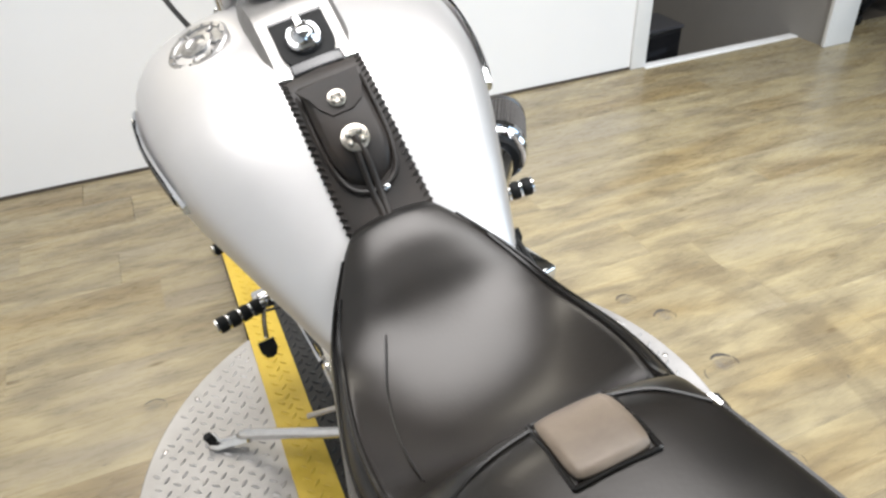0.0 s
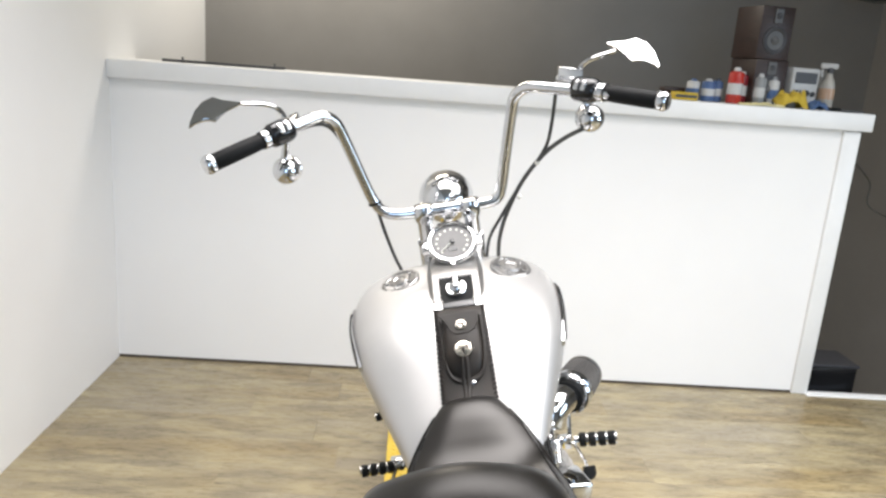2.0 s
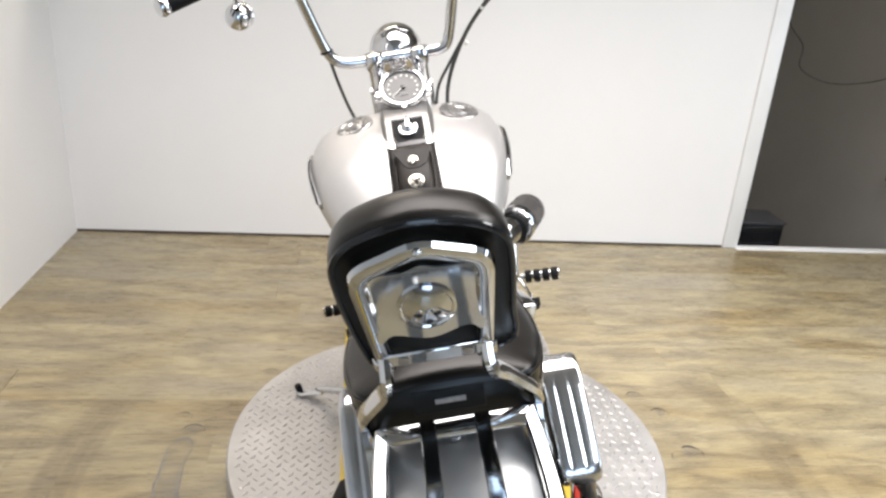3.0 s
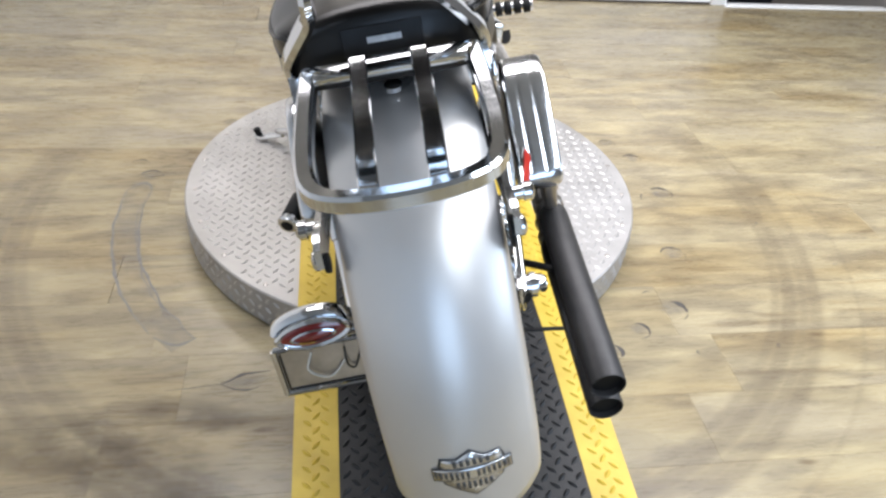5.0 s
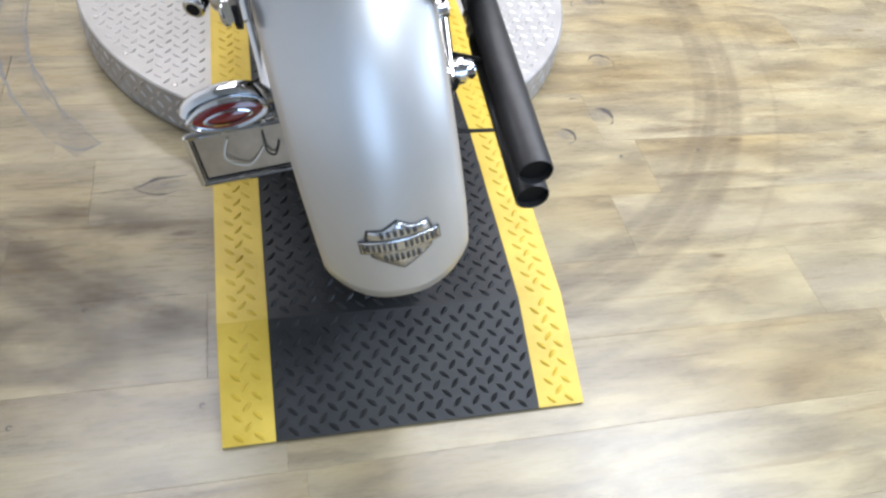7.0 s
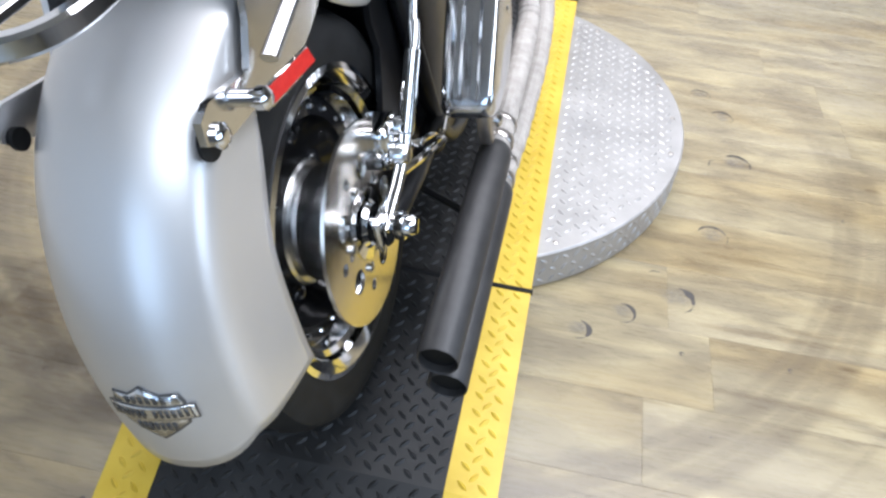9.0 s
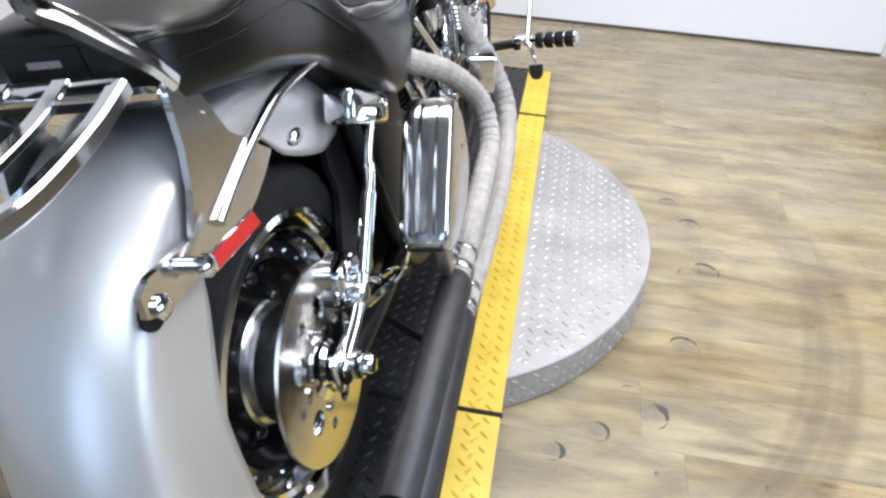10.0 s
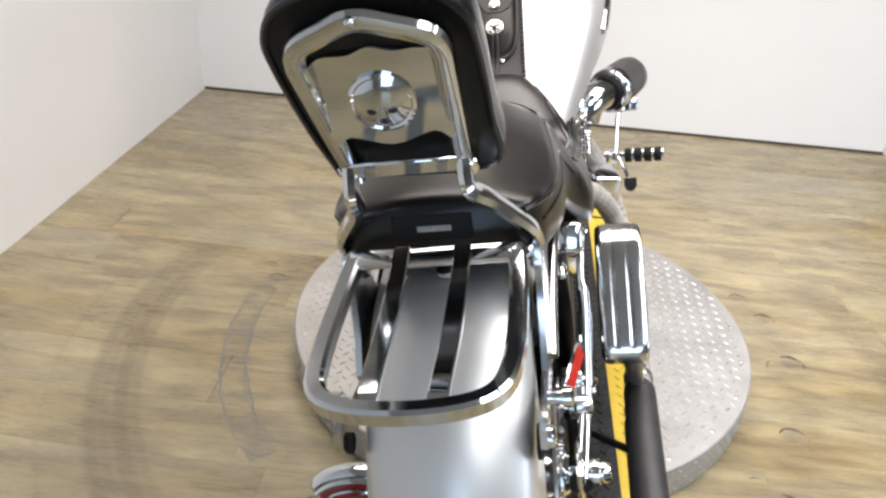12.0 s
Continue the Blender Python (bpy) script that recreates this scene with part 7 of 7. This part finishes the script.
t = thing("wall_outlet", "dark wall outlet with a plugged yellow cord", "outlet", pose(WALLX, 1.92, 0.385))
part("faceplate", box(bmesh.new(), (-0.006, -0.042, -0.062), (0, 0.042, 0.062), 0.002, 1), mat_plain("bronze_plate", (0.10, 0.09, 0.075), 0.4), t)
part("plug", box(bmesh.new(), (-0.04, -0.02, -0.02), (-0.006, 0.02, 0.03), 0.006, 2), GLOSSBLACK, t)
CORD = mat_plain("yellow_green_cord", (0.5, 0.52, 0.06), 0.5)
o = link("extension_cord", tube(bmesh.new(), [V(WALLX - 0.036, 1.912, 0.39), V(WALLX - 0.03, 1.83, 0.345), V(WALLX - 0.012, 1.72, 0.36), V(WALLX - 0.010, 1.66, 0.45), V(WALLX - 0.010, 1.632, 0.63), V(WALLX - 0.010, 1.622, 0.9), V(WALLX - 0.010, 1.62, 1.3)], 0.0055, 8), CORD, None, "yellow-green extension cord up the stair wall")
tagged(o, category="cord")
o = link("paint_patch", box(bmesh.new(), (WALLX - 0.0015, 1.635, 0.36), (WALLX, 1.735, 0.47), 0.0005, 1), mat_plain("pinkish_filler", (0.5, 0.36, 0.29), 0.8), None, "pinkish filler patch on the stair wall")
tagged(o, kind="structure")
o = link("cable", tube(bmesh.new(), [V(1.80, 1.93, 1.404), V(1.838, 1.95, 1.395), V(1.85, 1.96, 1.3), V(1.95, 2.05, 1.16), V(2.08, 2.1, 1.05), V(2.10, 2.1, 0.93), V(2.3, 2.1, 0.86), V(2.55, 2.05, 0.9), V(WALLX - 0.004, 2.0, 1.0)], 0.004, 6), WIREBLACK, None, "thin dark cable sagging from the ledge's end")
tagged(o, category="cable")
t = thing("wall_loudspeaker", "black loudspeaker on a bracket high in the corner", "speaker", pose(2.50, 3.05, 2.12, 0, 0, 35))
part("case", box(bmesh.new(), (-0.13, -0.09, -0.08), (0.13, 0.09, 0.08), 0.012, 2), GLOSSBLACK, t)
part("grille", box(bmesh.new(), (-0.12, -0.096, -0.07), (0.12, -0.09, 0.07), 0.004, 1), DARKGREY, t)
part("bracket", tube(bmesh.new(), [V(0.02, 0.05, 0), V(0.05, 0.14, 0.02), V(0.1, 0.22, 0.02)], 0.012, 8), BLACKMETAL, t)
o = link("wall_plate", box(bmesh.new(), (2.35, STAIR_Y - 0.008, 1.5), (2.43, STAIR_Y, 1.62), 0.002, 1), mat_plain("grey_plate", (0.45, 0.44, 0.42), 0.5), None, "plain grey wall plate")
tagged(o, kind="structure")


def office_chair(x, y, rot):
    t = thing("office_chair", "black swivel chair on a star base", "chair", pose(x, y, 0, 0, 0, rot))
    for k in range(5):
        a = 2 * math.pi * k / 5
        lg = part("leg", tube(bmesh.new(), [V(0.03 * math.cos(a), 0.03 * math.sin(a), 0.12), V(0.16 * math.cos(a), 0.16 * math.sin(a), 0.10), V(0.29 * math.cos(a), 0.29 * math.sin(a), 0.065)], 0.02, 8), BLACKMETAL, t)
        part("castor", lathe(bmesh.new(), [(0.02, -0.02), (0.027, -0.012), (0.027, 0.012), (0.02, 0.02)], V(0.29 * math.cos(a), 0.29 * math.sin(a), 0.0275), (-math.sin(a), math.cos(a), 0), 14), RUBBER, lg)
    part("column", rod(bmesh.new(), V(0, 0, 0.1), V(0, 0, 0.43), 0.028, 14), BLACKMETAL, t)
    part("seat", box(bmesh.new(), (-0.25, -0.24, 0.43), (0.25, 0.24, 0.51), 0.03, 3), LEATHER, t)
    part("backrest", box(bmesh.new(), (-0.22, 0.22, 0.58), (0.22, 0.29, 1.1), 0.03, 3), LEATHER, t)
    part("back_post", tube(bmesh.new(), [V(0, 0.15, 0.44), V(0, 0.3, 0.5), V(0, 0.31, 0.75)], 0.02, 8), BLACKMETAL, t)
    for s in SIDE:
        part("armrest", tube(bmesh.new(), [V(s * 0.24, -0.1, 0.46), V(s * 0.3, -0.12, 0.6), V(s * 0.3, 0.0, 0.68), V(s * 0.28, 0.15, 0.68)], 0.018, 8), BLACKMETAL, t)
    return t


office_chair(3.36, 1.86, 200)
t = thing("carton", "white cardboard carton behind the chair", "box", pose(3.2, 2.5, -0.003, 0, 0, 10))
part("carton_body", box(bmesh.new(), (-0.2, -0.15, 0), (0.2, 0.15, 0.5), 0.004, 1), WHITE, t)
part("flap", box(bmesh.new(), (-0.2, -0.151, 0.501), (0.2, 0.05, 0.505)), WHITE, t)

# ---- marks on the floor round the turntable ----
OUTLINE = grain("grey_outline_dirt", (0.10, 0.095, 0.09), (0.19, 0.175, 0.16), 50, 0.6)
MARK = grain("floor_scratch", (0.07, 0.06, 0.05), (0.14, 0.12, 0.10), 60, 0.7)


def mark(pts, w=0.0022, label="dark curved scratch in the floor", material=MARK):
    """A thin scratch along points (x, y) on the floor."""
    line = spline([V(x, y, 0.0) for x, y in pts], 6)
    bm = bmesh.new()
    rows = []
    n = len(line) - 1
    for i, p in enumerate(line):
        d = (line[min(i + 1, n)] - line[max(i - 1, 0)]).normalized()
        s = d.cross(V(0, 0, 1))
        ww = w * (0.25 + 0.75 * math.sin(math.pi * min(max(i / n, 0.04), 0.96))) * (0.6 + 0.8 * abs(noise.noise(p * 40)))
        rows.append([p - s * ww + V(0, 0, 0.0003), p + V(0, 0, 0.0007), p + s * ww + V(0, 0, 0.0003)])
    skin(bm, rows, close=False, cap=False)
    return tagged(link("scratch", bm, material, None, label), kind="structure")


def polar(r, a):
    return (r * math.cos(radians(a)), r * math.sin(radians(a)))


def arc(cx, cy, r, a0, a1, w=0.0022, material=MARK):
    mark([(cx + r * math.cos(radians(a0 + (a1 - a0) * k / 6)), cy + r * math.sin(radians(a0 + (a1 - a0) * k / 6))) for k in range(7)], w, material=material)


# grey smear between the two old outlines
def stain_material():
    m, nt, b = mat_new("grey_floor_smear")
    n = nd(nt, "ShaderNodeTexNoise", Scale=9.0, Detail=5.0, Roughness=0.65)
    g = nt.nodes.new("ShaderNodeNewGeometry")
    nt.links.new(g.outputs["Position"], n.inputs["Vector"])
    mr = nt.nodes.new("ShaderNodeMapRange")
    mr.inputs["From Min"].default_value, mr.inputs["From Max"].default_value = 0.4, 0.65
    mr.inputs["To Min"].default_value, mr.inputs["To Max"].default_value = 0.0, 0.32
    nt.links.new(n.outputs[0], mr.inputs["Value"])
    nt.links.new(mr.outputs[0], b.inputs["Alpha"])
    b.inputs["Base Color"].default_value = (0.24, 0.225, 0.21, 1)
    b.inputs["Roughness"].default_value = 0.6
    return m


SMEAR = stain_material()


def smear(r0, r1, a0, a1):
    bm = bmesh.new()
    skin(bm, [[V(r * math.cos(radians(a)), r * math.sin(radians(a)), 0.0005) for r in (r0, (r0 + r1) / 2, r1)] for a in range(a0, a1 + 1, 3)], close=False, cap=False)
    tagged(link("floor_smear", bm, SMEAR, None, "faint grey rub mark on the floor"), kind="structure")


smear(0.745, 0.81, 170, 226)
# old curved outline on one side
wander = random.Random(11)
for r, a1, w in ((0.745, 225, 0.0042), (0.812, 220, 0.0048), (0.752, 222, 0.0020)):
    mark([polar(r + wander.uniform(-0.004, 0.004), a) for a in range(173, a1, 3)], w, "grey edge of an old outline on the floor", OUTLINE)
mark([polar(0.745, 173), polar(0.76, 170.5), polar(0.785, 170), polar(0.812, 173)], 0.004, "grey edge of an old outline on the floor", OUTLINE)
mark([polar(0.812, 219), polar(0.79, 223), polar(0.745, 224)], 0.0034, "grey edge of an old outline on the floor", OUTLINE)
# half-moon dents where the stand's feet have stood, each with a grey rub inside
DENT = grain("dark_dent", (0.022, 0.019, 0.016), (0.06, 0.052, 0.045), 60, 0.6)


def rub_material(name, colour, most, scale):
    """A thin film of dirt or painted shade that thins out towards its rim."""
    m, nt, b = mat_new(name)
    L = nt.links.new
    tc = nt.nodes.new("ShaderNodeTexCoord")
    ln = nt.nodes.new("ShaderNodeVectorMath")
    ln.operation = "LENGTH"
    L(tc.outputs["Object"], ln.inputs[0])
    fall = nt.nodes.new("ShaderNodeMapRange")
    fall.interpolation_type = "SMOOTHSTEP"
    for key, v in (("From Min", 0.35), ("From Max", 1.0), ("To Min", most), ("To Max", 0.0)):
        fall.inputs[key].default_value = v
    L(ln.outputs["Value"], fall.inputs["Value"])
    g = nt.nodes.new("ShaderNodeNewGeometry")
    n = nd(nt, "ShaderNodeTexNoise", Scale=scale, Detail=5.0, Roughness=0.65)
    L(g.outputs["Position"], n.inputs["Vector"])
    mr = nt.nodes.new("ShaderNodeMapRange")
    mr.inputs["From Min"].default_value, mr.inputs["From Max"].default_value = 0.33, 0.62
    L(n.outputs[0], mr.inputs["Value"])
    mu = nt.nodes.new("ShaderNodeMath")
    mu.operation = "MULTIPLY"
    L(fall.outputs[0], mu.inputs[0])
    L(mr.outputs[0], mu.inputs[1])
    L(mu.outputs[0], b.inputs["Alpha"])
    b.inputs["Base Color"].default_value = (*colour, 1)
    b.inputs["Roughness"].default_value = 0.5
    return m


RUB = rub_material("grey_foot_rub", (0.19, 0.18, 0.17), 0.34, 40.0)
# tyre grime that also carries the shade left of the bike
GRIME_SHADE = rub_material("brown_grime_and_shade", (0.075, 0.054, 0.030), 0.42, 7.0)


def rub(x, y, rx, ry, turn=0, material=RUB, label="grey rub mark on the floor", z=0.0009):
    bm = bmesh.new()
    skin(bm, [[V(r * math.cos(a), r * math.sin(a), 0) for a in (2 * math.pi * k / 20 for k in range(20))] for r in (0.02, 0.5, 1.0)], cap=False)
    ob = tagged(link("floor_smear", bm, material, None, label), kind="structure")
    ob.matrix_world = pose(x, y, z, 0, 0, turn) @ Matrix.Diagonal((rx, ry, 1, 1))


def foot_mark(x, y, r, a0, a1, w, inner=True):
    """The edge of a foot pressed into the vinyl."""
    arc(x, y, r, a0, a1, w * 1.7, DENT)
    arc(x, y + 0.002, r * 1.05, a0 - 55, a0 - 8, w * 0.45, DENT)
    if inner:
        rub(x, y + 0.15 * r, r * 1.05, r * 0.9)


foot_mark(0.777, 0.040, 0.036, 28, 125, 0.0046)
arc(0.738, 0.020, 0.03, 120, 190, 0.002, DENT)
foot_mark(0.700, -0.262, 0.034, 20, 160, 0.0026)
foot_mark(0.612, -0.486, 0.036, -12, 78, 0.0044)
arc(0.570, -0.430, 0.02, 60, 140, 0.0022, DENT)
foot_mark(0.500, -0.552, 0.026, -40, 95, 0.0028)
foot_mark(0.412, -0.618, 0.024, -45, 75, 0.0036)
foot_mark(0.756, 0.252, 0.030, 25, 150, 0.0030)
foot_mark(0.702, 0.356, 0.027, 25, 155, 0.0026)
foot_mark(-0.755, 0.172, 0.032, 40, 160, 0.0030)
foot_mark(-0.80, 0.24, 0.028, 40, 150, 0.0018, False)
foot_mark(-0.56, 0.50, 0.028, 20, 150, 0.0018)
# chipped patch beside the ramp
mark([(-0.468, -0.660), (-0.45, -0.652), (-0.425, -0.636), (-0.40, -0.632), (-0.365, -0.628)], 0.0042, "dark torn edge in the floor", DENT)
mark([(-0.468, -0.660), (-0.44, -0.676), (-0.41, -0.680), (-0.385, -0.672)], 0.0026, "dark torn edge in the floor", DENT)
mark([(-0.58, -0.672), (-0.53, -0.668), (-0.468, -0.660)], 0.0012)
rub(-0.415, -0.655, 0.06, 0.024, 8)
# brown grime where tyres have turned, with the bike's soft shadow painted in
for gx, gy, grx, gry, gt in ((-0.78, -0.80, 0.28, 0.10, -6), (-0.60, -0.86, 0.26, 0.11, -24), (-0.43, -0.97, 0.16, 0.06, -24), (-0.52, -0.74, 0.20, 0.05, -10), (-0.62, -1.02, 0.30, 0.10, -8)):
    rub(gx, gy, grx, gry, gt, GRIME_SHADE, "brown grime and painted bike shade on the floor beside the ramp", 0.0012)
for gx, gy in ((-0.53, -0.956), (-0.335, -1.168), (-0.619, -1.169), (0.83, -0.62), (1.02, -0.12), (0.62, -0.63)):
    arc(gx, gy, 0.004, 0, 300, 0.0022, DENT)
for k in range(40):
    rng2 = random.Random(100 + k)
    x, y = rng2.uniform(-1.4, 1.5), rng2.uniform(-1.35, 1.6)
    if math.hypot(x, y) > 0.66 and not (abs(x) < 0.34):
        mark([(x, y), (x + 0.004, y + 0.001), (x + 0.008 + 0.01 * rng2.random(), y)], 0.0016, "small dark speck on the floor")


# ---- floor planks, laid in rows across the room ----
PW, PL, GAP = 0.182, 1.22, 0.0001


def plank_mesh(ln):
    me = bpy.data.meshes.new("plank")
    x, y, z, e = ln / 2 - GAP / 2, PW / 2 - GAP / 2, 0.0, 0.0004
    vs = [(-x, -y, -0.0034), (x, -y, -0.0034), (x, y, -0.0034), (-x, y, -0.0034), (-x, -y, -e), (x, -y, -e), (x, y, -e), (-x, y, -e), (-x + e, -y + e, z), (x - e, -y + e, z), (x - e, y - e, z), (-x + e, y - e, z)]
    fs = [(8, 9, 10, 11)]
    for a in (0, 4):
        fs += [(a + i, a + (i + 1) % 4, a + 4 + (i + 1) % 4, a + 4 + i) for i in range(4)]
    me.from_pydata(vs, [], fs)
    me.materials.append(PLANK)
    return me


full = plank_mesh(PL)
cuts = {}
rng = random.Random(4)
FX0, FX1 = WX0, 3.6
row, y = 0, WY - PW / 2 - 0.001
while y > BY + 0.1:
    x = FX0 - rng.random() * PL
    while x < FX1:
        a, b = max(x, FX0), min(x + PL, FX1)
        if b - a > 0.02:
            ln = round(b - a, 2)
            me = full if ln >= PL - 0.005 else cuts.setdefault(ln, plank_mesh(ln))
            ob = new("plank", me)
            ob.location = ((a + b) / 2, y, 0)
            ob.parent = floor
        x += PL
    y -= PW
    row += 1
rest_bm = box(bmesh.new(), (3.6, BY, -0.0034), (RX, WY, 0.0))
tagged(link("floor_edge", rest_bm, PLANK), label="oak vinyl floor at the room's far side", kind="structure")
